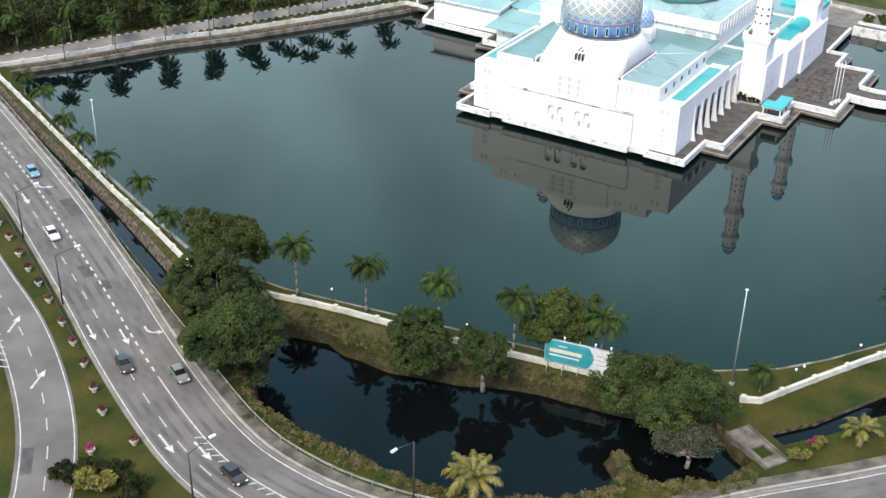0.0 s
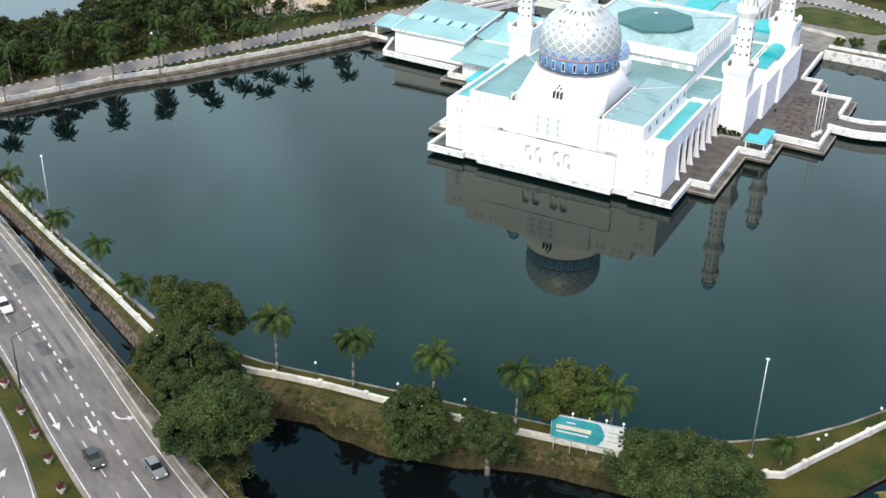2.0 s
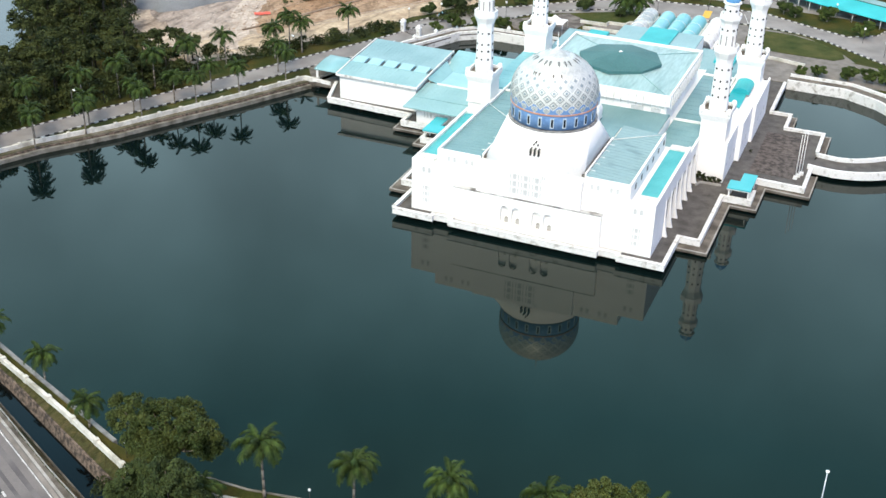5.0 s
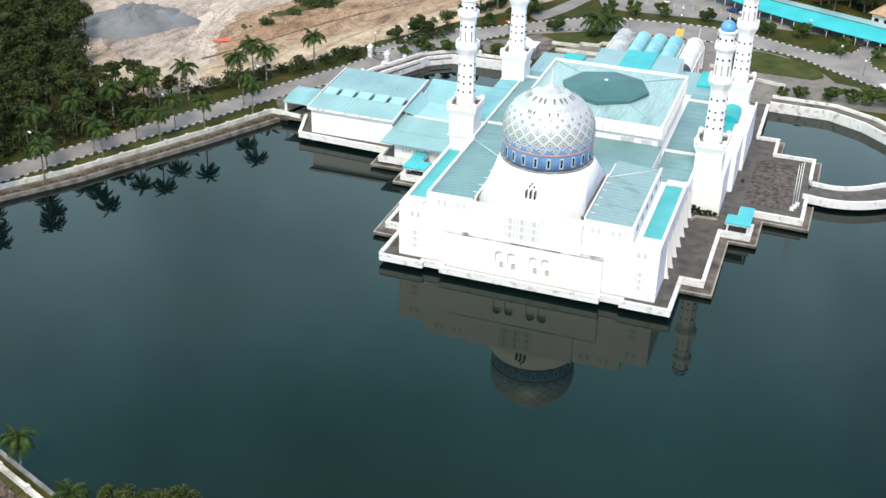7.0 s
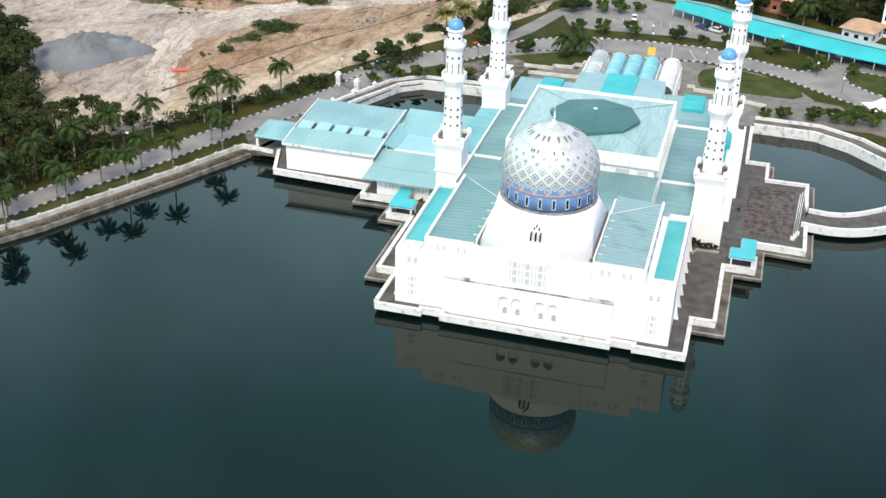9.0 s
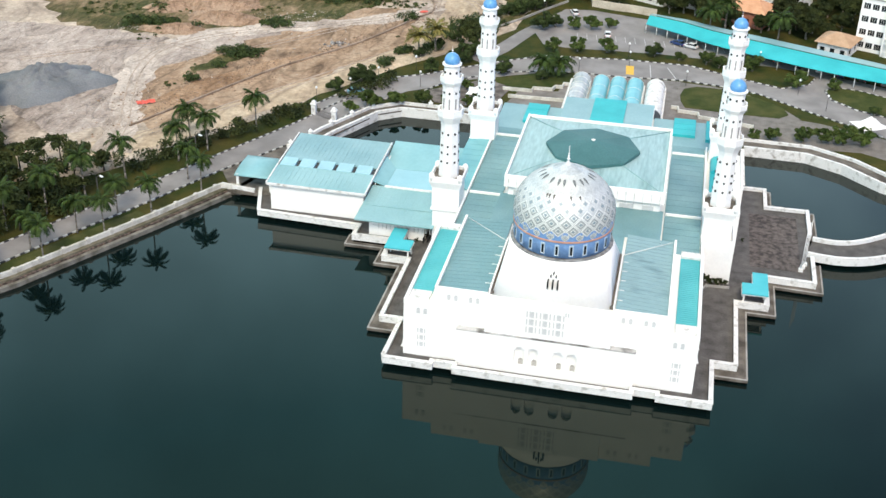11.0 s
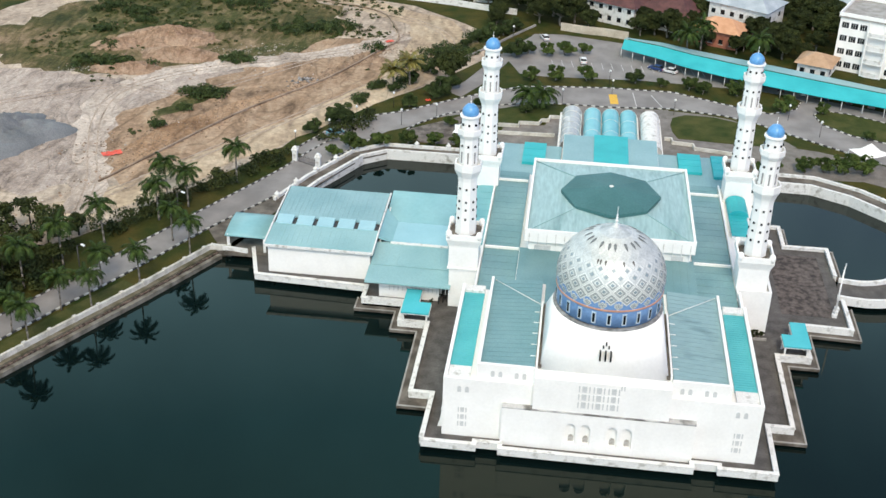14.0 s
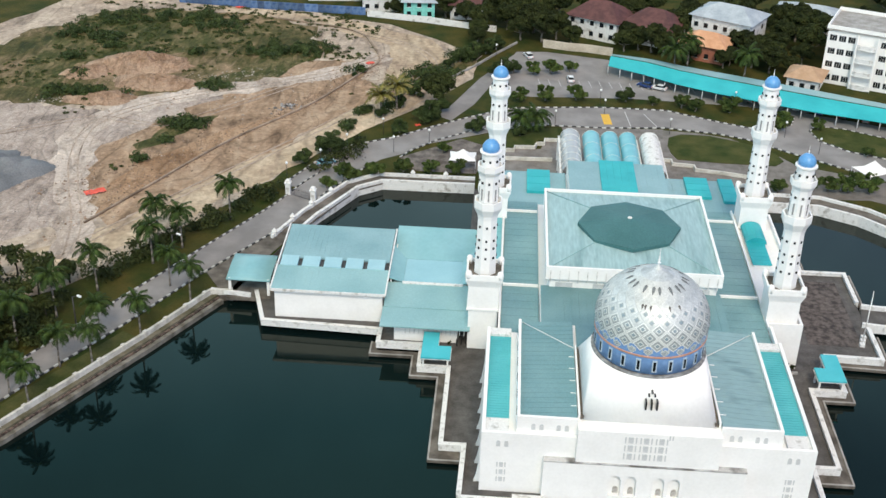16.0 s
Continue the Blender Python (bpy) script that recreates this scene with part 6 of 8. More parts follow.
# ---- banks, walls and fences ----
def bank_wall(name, pts, label, th=0.5, z0=GZ - 0.2, z1=2.35, post=6.5, material=WALLW):
    t = thing(name, label, "wall")
    b = B()
    wall_line(b, pts, th, z0, z1)
    part("wall_body", b, material, t)
    b = B()
    box(b, -0.33, -0.33, z0, 0.33, 0.33, z1 + 0.2)
    me = mesh_of("post", b, material)
    for x, y, a in along(pts, 0.5, post):
        piece("post", me, t, pose(x, y, 0, 0, 0, a))
    return t


bank_wall("bank_wall", [(-128, -51.2), (-109.4, -58.9), (-94, -65.5), (-75, -73.7), (-55.2, -82.2), (-40.2, -88.2), (-24.0, -95.3)], "white painted balustrade wall between canal and lake")
bank_wall("bank_wall", [(-13, -95), (-8.4, -94.3), (-3.4, -93.1), (2.9, -92.0), (9.8, -91.2), (20.2, -89.8), (28.7, -88.4), (34.1, -87.4), (45.5, -85.5), (58.5, -80.5)], "low white bank wall along the near shore", post=7)
bank_wall("bank_wall", [(60.4, -80.7), (62.9, -79.5), (65.8, -73.9), (68.7, -68.5), (71.8, -62.9), (76.5, -55), (85, -42), (94, -22)], "low white bank wall curving along the grass", post=6.2)
NW_WALL = [(-130, -70), (-120.4, -50.5), (-114, -39.6), (-102.9, -17.7), (-93.8, -4.8), (-87.2, 7.2), (-79.4, 21.2), (-71.6, 36.8), (-67.9, 37.3)]
bank_wall("bank_wall", NW_WALL, "long weathered white wall along the far bank", post=5.0)
BANKC = surf("mossy_paving_strip", (0.075, 0.07, 0.036), (0.18, 0.16, 0.115), 0.4, 0.9, 0.2)
EDGEC = surf("stained_edge_concrete", (0.1, 0.09, 0.068), (0.24, 0.225, 0.19), 0.5, 0.9, 0.2)
VERGEG = surf("light_verge_grass", (0.032, 0.046, 0.01), (0.088, 0.084, 0.028), 0.3, 0.95, 0.4, fine=14, lo=0.3, hi=0.7, spec=0.15, dist=0.2)
b = B()
ribbon(b, offset(NW_WALL[1:-2], 4.2), offset(NW_WALL[1:-2], 0.2), GZ - 0.3, GZ + 0.02)
solid("verge", b, VERGEG, "light green grass verge between wall and road", "grass", kind="structure")
# stepped stone foot between wall and water
for name, d0, d1, z, mt, lab in (("bank_path", -0.15, -1.15, 1.45, BANKC, "mossy brown paved path below the far wall"), ("bank_step", -1.15, -1.5, 1.1, RUBBLE, "dark stained stone step of the far bank"),
                                 ("bank_edge", -1.5, -2.3, 0.8, EDGEC, "stained pale concrete edge of the far bank")):
    b = B()
    pts = NW_WALL[:-2] + [(-71.2, 37.2)]
    ribbon(b, offset(pts, d0), offset(pts, d1), -0.6, z)
    solid(name, b, mt, lab, "bank", kind="structure")
b = B()
wall_line(b, [(-99.9, -60.7), (-61.1, -77.9), (-30.0, -90.4)], 0.6, -0.6, 1.7)
solid("bank_edge", b, surf("grey_edge_concrete", (0.12, 0.12, 0.115), (0.25, 0.25, 0.24), 0.6, 0.9, 0.2), "weathered concrete lake edge", "bank", kind="structure")
b = B()
wall_line(b, [(-24, -91.7), (-9, -91.5), (10, -88.2), (30, -84.9), (46, -81.9), (55.7, -75.3), (62.6, -70.2), (67.7, -64.2), (73.8, -55.1), (81, -46)], 0.34, -0.6, 1.6)
solid("bank_edge", b, EDGEC, "stained concrete lake edge", "bank", kind="structure")
b = B()
wall_line(b, offset(CANAL_N, 0.75), 0.3, 1.2, 1.62)
solid("stone_edge", b, RUBBLE, "rough brown stone canal edge", "bank", kind="structure")
b = B()
wall_line(b, CANAL_S, 0.5, -0.6, 0.35)
solid("stone_edge", b, STONE, "rough grey canal edge", "bank", kind="structure")
# promenade walls round the rear lagoons, doubled white copings
LAG_W = [(-61.5, 57), (-57.4, 68.4), (-54.6, 74), (-51, 81.6), (-46.3, 85.2), (-27, 85.4)]
LAG_E = [(30.8, 84), (44, 83.7), (51.3, 79.8), (58.5, 72.7), (69, 66.5)]
for pts, d in ((LAG_W, 0.2), (LAG_W, 3.4), (LAG_E, 0.2), (LAG_E, 4.6)):
    b = B()
    wall_line(b, offset(pts, d), 0.6, -0.4, 2.25)
    solid("lagoon_wall", b, WORN, "weathered white lagoon wall", "wall", kind="structure")
for pts, d0, d1 in ((LAG_W, 0.5, 3.1), (LAG_E, 0.5, 4.3)):
    b = B()
    ribbon(b, offset(pts, d1), offset(pts, d0), GZ - 0.3, GZ + 0.12)
    solid("lagoon_walk", b, STONE, "dark stained lagoon walkway", "pavement", kind="structure")
for x, y, a in along(offset(LAG_W, 3.4), 1, 7):
    b = B()
    lathe(b, [(0.45, GZ), (0.45, 2.6), (0.6, 2.7), (0.3, 3.0), (0.1, 3.3)], 8)
    solid("wall_pillar", b, WORN, "short weathered white wall pillar", "pillar", "pillars along the lagoon", m=pose(x, y, 0))

# foot bridge from the terrace, curving to the bank
bridge = thing("foot_bridge", "curved white foot bridge with a brown deck", "bridge")
BR = smooth_line([(42.6, 41.2), (47, 40.6), (52, 41.8), (57.5, 45.5), (63, 51), (70, 60), (76, 66)], 2)
b = B()
ribbon(b, offset(BR, 3.0), offset(BR, -3.0), 0.9, 1.5)
part("deck", b, DECK, bridge)
for d in (3.2, -3.2):
    b = B()
    wall_line(b, offset(BR, d), 0.55, 0.7, 2.3)
    part("parapet", b, WORN, bridge)
for x, y, a in along(BR, 4, 8):
    b = B()
    box(b, x - 0.6, y - 0.6, -1, x + 0.6, y + 0.6, 0.92)
    part("pier", b, STONE, bridge)

# gate posts of the access road
for x, y in ((-65.0, 77.6), (-59.4, 74.8)):
    g = thing("gate_post", "white masonry gate post with a stepped cap", "gate post", "gate posts", pose(x, y, GZ))
    b = B()
    box(b, -0.5, -0.5, 0, 0.5, 0.5, 2.5)
    part("shaft", b, WORN, g)
    b = B()
    lathe(b, [(0.95, 2.5), (0.95, 2.75), (0.65, 2.9), (0.65, 3.15), (0.1, 3.5)], 4, phase=0.5)
    part("cap", b, WORN, g)
gate = thing("gate", "dark metal swing gate standing open", "gate", m=pose(-64.2, 77.2, GZ, 0, 0, -27))
for i in range(14):
    b = B()
    tube(b, (0.35 * i, 0, 0.1), (0.35 * i, 0, 1.7 + 0.3 * math.sin(i * 0.24)), 0.03, n=5)
    part("bar", b, DARKS, gate)
for z in (0.2, 1.5):
    b = B()
    tube(b, (0, 0, z), (4.6, 0, z), 0.04, n=5)
    part("rail", b, DARKS, gate)

# low stepped garden walls beside the entrance
for pts in ([(-26, 104.5), (-19, 104.7), (-18.8, 106.6), (-14.4, 106.8), (-13.8, 109), (-12.2, 109.2), (-12, 111.4), (-7.6, 111.6), (-7.4, 103.5)], [(14.2, 103.5), (15.8, 103.4), (16, 101.5), (20.5, 101), (20.8, 99), (26, 98.2), (33, 96.5)], [(-24, 100), (-10.5, 100.6)]):
    b = B()
    wall_line(b, pts, 0.35, GZ - 0.2, GZ + 0.85)
    solid("garden_wall", b, WALLW, "low stepped garden wall with a pale coping", "wall", kind="structure")

CULV = surf("stained_culvert_concrete", (0.095, 0.082, 0.068), (0.23, 0.2, 0.17), 0.5, 0.9, 0.2)
# culvert slab with an opening over the pond's outlet
cul = thing("culvert", "weathered concrete culvert slab with a square opening", "culvert", m=pose(65.6, -89.0, 0, 0, 0, -31))
for x0, y0, x1, y1 in ((-3.9, -1.6, 0.2, 1.6), (2.4, -1.6, 4.0, 1.6), (0.2, -1.6, 2.4, -1.05), (0.2, 1.05, 2.4, 1.6)):
    b = B()
    box(b, x0, y0, 1.1, x1, y1, 1.8)
    part("slab", b, CULV, cul)
for y in (-1.75, 1.75):
    b = B()
    box(b, -3.9, y - 0.15, -0.8, 4, y + 0.15, 1.95)
    part("side_wall", b, STONE, cul)


# ---- vegetation ----
def leaf_cloud(name, centres, radii, per, size, material, seed, flat=0.75, droop=0.0):
    """A crown: per leaves on each clump, all as small folded quads in one mesh."""
    rng = np.random.default_rng(seed)
    C = np.repeat(np.array(centres, float), per, axis=0)
    R = np.repeat(np.array(radii, float), per)
    n = len(C)
    d = rng.normal(size=(n, 3))
    d /= np.linalg.norm(d, axis=1)[:, None]
    d[:, 2] = np.where(d[:, 2] < -0.35, -d[:, 2], d[:, 2])
    r = R * (0.35 + 0.85 * rng.random(n) ** 0.6)
    P = C + d * r[:, None] * np.array([1, 1, flat])
    nrm = d + 0.75 * rng.normal(size=(n, 3))
    nrm[:, 2] += 0.35
    nrm /= np.linalg.norm(nrm, axis=1)[:, None]
    t = np.cross(nrm, rng.normal(size=(n, 3)))
    t /= np.linalg.norm(t, axis=1)[:, None]
    u = np.cross(nrm, t)
    s = (size * (0.6 + 0.8 * rng.random(n)))[:, None]
    V = np.stack([P - t * s, P - u * s * 0.55 + nrm * s * 0.12, P + t * s - nrm * s * 0.2, P + u * s * 0.55 + nrm * s * 0.12], axis=1).reshape(-1, 3)
    F = np.arange(4 * n).reshape(-1, 4)
    me = bpy.data.meshes.new(name)
    me.from_pydata(V.tolist(), [], F.tolist())
    me.materials.append(material)
    return me


def tree_proto(name, label, w, d, h, trunk_h, seed, material, clumps=46, per=130, leaf=0.34, lean=0.0, category="tree", group="", limbs=9):
    rnd = random.Random(seed)
    t = thing(name, label, category, group)
    cs, rs = [], []
    big = clumps >= 90
    lobes = [(rnd.uniform(-0.2, 0.2), rnd.uniform(-0.2, 0.2), 0.05, 0.5)]
    for i in range(11 if big else 5):
        a = 2.4 * i + rnd.uniform(-0.5, 0.5)
        q = rnd.uniform(0.3, 0.72)
        lobes.append((q * math.cos(a), q * math.sin(a), rnd.uniform(-0.55, 0.62 - 0.5 * q), rnd.uniform(0.22, 0.4)))
    count = clumps * 3 if big else clumps
    while len(cs) < count:
        i = rnd.randrange(len(lobes))
        lx, ly, lz, lr = lobes[i]
        v = Vector((rnd.gauss(0, 1), rnd.gauss(0, 1), rnd.gauss(0.2, 0.9))).normalized() * lr * rnd.uniform(0.8, 1.12)
        x, y, z = lx + v.x, ly + v.y, max(-0.9, lz + v.z)
        if any((x - q[0]) ** 2 + (y - q[1]) ** 2 + (z - q[2]) ** 2 < (0.74 * q[3]) ** 2 for k, q in enumerate(lobes) if k != i):
            continue
        cs.append((x * w / 2 + lean * z, y * d / 2, trunk_h + (h - trunk_h) * (0.5 + 0.47 * z)))
        rs.append((rnd.uniform(0.03, 0.062) if big else rnd.uniform(0.065, 0.115)) * (w + d) / 2)
    ob = new("crown", leaf_cloud("crown", cs, rs, per // 3 if big else per, leaf, material, seed, 0.95 if big else 0.75))
    ob.parent = t
    b = B()
    tr = 0.022 * h + 0.08
    top = Vector((rnd.uniform(-0.4, 0.4), rnd.uniform(-0.4, 0.4), trunk_h + 0.15 * (h - trunk_h)))
    mid = top * 0.5 + Vector((rnd.uniform(-0.3, 0.3), rnd.uniform(-0.3, 0.3), 0))
    tube(b, (0, 0, -0.3), mid, tr * 1.3, tr, 8)
    tube(b, mid, top, tr, tr * 0.85, 8)
    for c in rnd.sample(cs, min(limbs, len(cs))):
        m = top.lerp(Vector(c), 0.55) + Vector((0, 0, -0.4))
        tube(b, top, m, tr * 0.6, tr * 0.35, 5)
        tube(b, m, c, tr * 0.35, tr * 0.12, 5)
    part("trunk", b, BARK, t)
    return t


near = "trees on the pond bank"
T_C = tree_proto("tree", "broad dark green tree beside the road", 16.5, 15, 12.2, 0.3, 11, LEAF, 170, 510, 0.17, group=near)
T_C.matrix_basis = pose(-1.4, -111.8, GZ)
T_B = tree_proto("tree", "dense green tree with several rounded crowns", 15, 13.5, 11.4, 0.5, 12, LEAF, 150, 510, 0.17, group=near)
T_B.matrix_basis = pose(-11.8, -104.0, GZ)
copy_thing(T_B, pose(-16.5, -101, GZ, 0, 0, 100) @ Matrix.Scale(0.78, 4))
T_A = tree_proto("tree", "spreading olive green tree with bare grey branches", 16.8, 11.5, 10.0, 1.0, 13, LEAFO, 120, 430, 0.17, group=near, limbs=30)
T_A.matrix_basis = pose(-21.0, -91.0, GZ)
T_D = tree_proto("tree", "rounded green tree leaning over the pond", 12.6, 10.5, 10.2, 0.4, 14, LEAF, 120, 442, 0.16, group=near)
T_D.matrix_basis = pose(19.9, -98.4, GZ)
T_E = tree_proto("tree", "slender pale green tree at the pond edge", 9.0, 8.2, 10.2, 1.4, 15, LEAF, 90, 374, 0.15, group=near)
T_E.matrix_basis = pose(29.9, -97.4, GZ)
T_F = tree_proto("tree", "dense olive green tree behind the bank wall", 13.0, 9, 13.6, 0.4, 16, LEAFY, 120, 442, 0.17, group=near)
T_F.matrix_basis = pose(34.8, -84.4, GZ)
T_G = tree_proto("tree", "wide dark green tree over the pond outlet", 18.5, 13.5, 9.6, 0.4, 17, LEAF, 170, 510, 0.17, group=near)
T_G.matrix_basis = pose(53, -90.3, GZ)
T_H = tree_proto("tree", "half bare grey shrub tree on the pond edge", 10, 8, 8.4, 0.6, 18, DRYLEAF, 70, 55, 0.18, group=near, limbs=48)
T_H.matrix_basis = pose(59.5, -97.4, GZ)


def frond_mesh(length, up, down, leaflets, width, material, seed, name="frond"):
    """One arching palm leaf: a rib that bends from up to down degrees, with hanging leaflets on both sides."""
    rnd = random.Random(seed)
    b = B()
    pts = [Vector((0, 0, 0))]
    for i in range(10):
        a = radians(up + (down - up) * ((i + 0.5) / 10) ** 0.9)
        pts.append(pts[-1] + Vector((math.cos(a), 0, math.sin(a))) * length / 10)
    for p, q in zip(pts, pts[1:]):
        b.faces.new([b.verts.new(v) for v in (p + Vector((0, -0.045, 0)), q + Vector((0, -0.03, 0)), q + Vector((0, 0.03, 0)), p + Vector((0, 0.045, 0)))])
    for i in range(leaflets):
        u = 0.1 + 0.89 * i / leaflets
        k = min(9, int(u * 10))
        p = pts[k].lerp(pts[k + 1], u * 10 - k)
        tan = (pts[k + 1] - pts[k]).normalized()
        ln = width * (0.5 + 0.8 * math.sin(math.pi * min(1, 0.12 + u * 0.86))) * rnd.uniform(0.8, 1.15)
        for s in (-1, 1):
            tip = p + Vector((tan.x * ln * 0.5, s * ln * 0.72, -ln * rnd.uniform(0.3, 0.8) + tan.z * ln * 0.5))
            e = tan * (length / leaflets * 0.9)
            mid = p.lerp(tip, 0.55) + Vector((0, 0, ln * 0.12))
            b.faces.new([b.verts.new(v) for v in (p - e * 0.5, mid - e * 0.45, tip, mid + e * 0.5, p + e * 0.5)])
    return mesh_of(name, b, material)


FRONDS = {}
for key, mt, spec in (("royal", PALML, ((5.0, 58, -58, 24, 1.05), (5.0, 36, -72, 24, 1.1), (4.3, 5, -80, 22, 1.05), (4.2, 82, -5, 20, 0.8))), ("yellow", PALMY, ((4.0, 55, -45, 17, 0.8), (4.0, 30, -55, 17, 0.8), (3.6, 75, -5, 15, 0.7)))):
    FRONDS[key] = [frond_mesh(*s, mt, 40 + i) for i, s in enumerate(spec)]


def palm(x, y, h, seed, label="royal palm with a pale trunk and arching fronds", group="palms along the lake", kind="royal", scale=1.0, skirt=False, nf=22):
    rnd = random.Random(seed)
    t = thing("palm_tree", label, "palm tree", group, pose(x, y, GZ - 0.05, 0, 0, rnd.uniform(0, 360)) @ Matrix.Scale(scale, 4))
    lx, ly = rnd.uniform(-0.35, 0.35), rnd.uniform(-0.35, 0.35)
    b = B()
    hh = h - 1.7
    for i in range(5):
        u, v = i / 5, (i + 1) / 5
        tube(b, (lx * u * u, ly * u * u, hh * u), (lx * v * v, ly * v * v, hh * v), 0.25 - 0.07 * u + (0.06 if i == 0 else 0), 0.25 - 0.07 * v, 8)
    part("trunk", b, PALMB, t)
    b = B()
    lathe(b, [(0.18, hh - 0.05), (0.2, hh + 0.3), (0.12, hh + 1.5), (0.05, hh + 1.8)], 8, (lx, ly, 0), smooth=True)
    part("crownshaft", b, SHAFT, t)
    if skirt:
        b = B()
        for k in range(9):
            a = k * 0.7
            tube(b, (lx + 0.15 * math.cos(a), ly + 0.15 * math.sin(a), hh + 0.6), (lx + 0.5 * math.cos(a), ly + 0.5 * math.sin(a), hh - rnd.uniform(0.9, 1.9)), 0.12, 0.04, 4)
        part("dead_fronds", b, SKIRT, t, "hanging dead brown fronds")
    fl = FRONDS[kind]
    for k in range(nf):
        me = fl[0] if k % 3 == 0 else fl[1] if k % 3 == 1 else fl[2]
        if k >= nf - 3:
            me = fl[-1]
        piece("frond", me, t, pose(lx, ly, hh + 1.35 + rnd.uniform(-0.1, 0.25), rnd.uniform(-12, 12), rnd.uniform(-8, 8), k * 137.5 + rnd.uniform(-12, 12)) @ Matrix.Scale(rnd.uniform(0.85, 1.08), 4))
    return t


PALMS = [(-6.3, -91.9, 10.2, 1), (5.4, -90.2, 10.0, 1), (17.2, -88.6, 10.2, 1), (28.8, -86.8, 10.4, 0), (40.9, -83.7, 9.4, 0), (62.0, -77.2, 4.6, 0), (75, -55.8, 10.5, 0),
         (-93.2, -62.9, 8.0, 0), (-79.3, -70.4, 8.2, 0), (-70.2, -74.2, 8.0, 0), (-59.9, -78.5, 8.0, 0), (-47.8, -82.1, 7.6, 0), (-35.0, -88.6, 7.4, 0), (-103, -59.5, 8.2, 0), (-11.2, -97.8, 6.0, 0)]
for i, (x, y, h, sk) in enumerate(PALMS):
    low = x < -30
    palm(x, y - (0.6 if low else 0.0), 7.2 if low else 7.4 if h < 5 else h + 0.9, 100 + i, skirt=bool(sk), scale=0.64 if low else 0.5 if h < 5 else 0.8 if h > 6 else 0.7)
FAR_PALMS = [(-90.8, 1.4, 9), (-84.9, 13.1, 9), (-79.8, 22.4, 9), (-74.2, 33.4, 9.5), (-96.8, -9.6, 9), (-101.6, -19.5, 9), (-107.4, -29.8, 9), (-113, -40, 9), (-94.9, 4.3, 8.5), (-89.8, 12.0, 8.5),
             (-86.0, 20.9, 8.5), (-99.0, -5.6, 8.5), (-104.6, -16.0, 8.5), (-110.6, -27.5, 8.5), (-79.2, 38.6, 9), (-102.6, 9.6, 10.5), (-98.8, 17.6, 10.5), (-95.3, 26.2, 10.5), (-91.3, 35.6, 10), (-84.4, 46.2, 9.5),
             (-80.6, 52.6, 9.5), (-74.3, 65.2, 10), (-86.2, 56.6, 9), (-106, 1.4, 10), (-112, -8.5, 10), (-118.5, -14, 10), (-120.5, -31, 10), (-126, -42, 10)]
for i, (x, y, h) in enumerate(FAR_PALMS):
    palm(x, y, h + 1.6 if i < 15 else h + 0.7, 200 + i, group="palms along the access road", scale=0.68 if i < 15 else 0.78)
for i, (x, y, h) in enumerate(((-50.6, 120.8, 5), (-47.4, 126.2, 5.5))):
    palm(x, y, h, 300 + i, "young coconut palm with yellow green fronds", "coconut palms by the drive", "yellow", 1.15)
palm(39.2, -116.3, 2.6, 310, "short palm with yellow green fronds beside the road", "palms by the road", "yellow", 1.1, nf=22)
palm(76.6, -79.9, 2.2, 311, "short palm with yellow green fronds in the grass", "palms by the road", "yellow", 0.8, nf=18)
for i, (x, y, h) in enumerate(((-17.4, 116.8, 4), (-14.2, 118.4, 4), (40, 157, 8), (22, 158, 8), (26, 163, 9))):
    palm(x, y, h, 320 + i, "dark green palm near the car park", "palms by the car park")

# dense dark woodland between the access road and the river
WOODS = [(-96, 30), (-97, 38), (-106, 38.5), (-119, 36), (-125, 46), (-136, 62), (-146, 78), (-165, 92), (-190, 80), (-160, 52), (-144, 26), (-136, 10), (-136, 0), (-150, -8), (-160, -60), (-136, -62), (-124, -40),
         (-113.5, -17), (-104.5, 2), (-95.5, 19)]


def inside(p, poly):
    x, y = p
    c = False
    for (x0, y0), (x1, y1) in zip(poly, poly[1:] + poly[:1]):
        if (y0 > y) != (y1 > y) and x < (x1 - x0) * (y - y0) / (y1 - y0) + x0:
            c = not c
    return c


rnd = random.Random(77)
cs, rs, stems = [], [], []
tries = 0
while len(stems) < 330 and tries < 9000:
    tries += 1
    p = (rnd.uniform(-190, -92), rnd.uniform(-62, 92))
    size = rnd.uniform(1.7, 3.6)
    if not inside(p, WOODS) or any((p[0] - q[0]) ** 2 + (p[1] - q[1]) ** 2 < (0.78 * (size + q[2])) ** 2 for q in stems):
        continue
    tall = max(2.2, 4.2 + 4.5 * noise.noise((p[0] * 0.07, p[1] * 0.07, 1.0)) + rnd.uniform(-1.2, 2.6))
    stems.append((*p, size, tall))
    for k in range(11):
        d = Vector((rnd.gauss(0, 1), rnd.gauss(0, 1), rnd.uniform(-0.5, 1.4))).normalized() * size * rnd.uniform(0.45, 0.9)
        cs.append((p[0] + d.x, p[1] + d.y, GZ + max(0.7, tall - 0.45 * size + d.z * 0.9)))
        rs.append(size * rnd.uniform(0.3, 0.5))
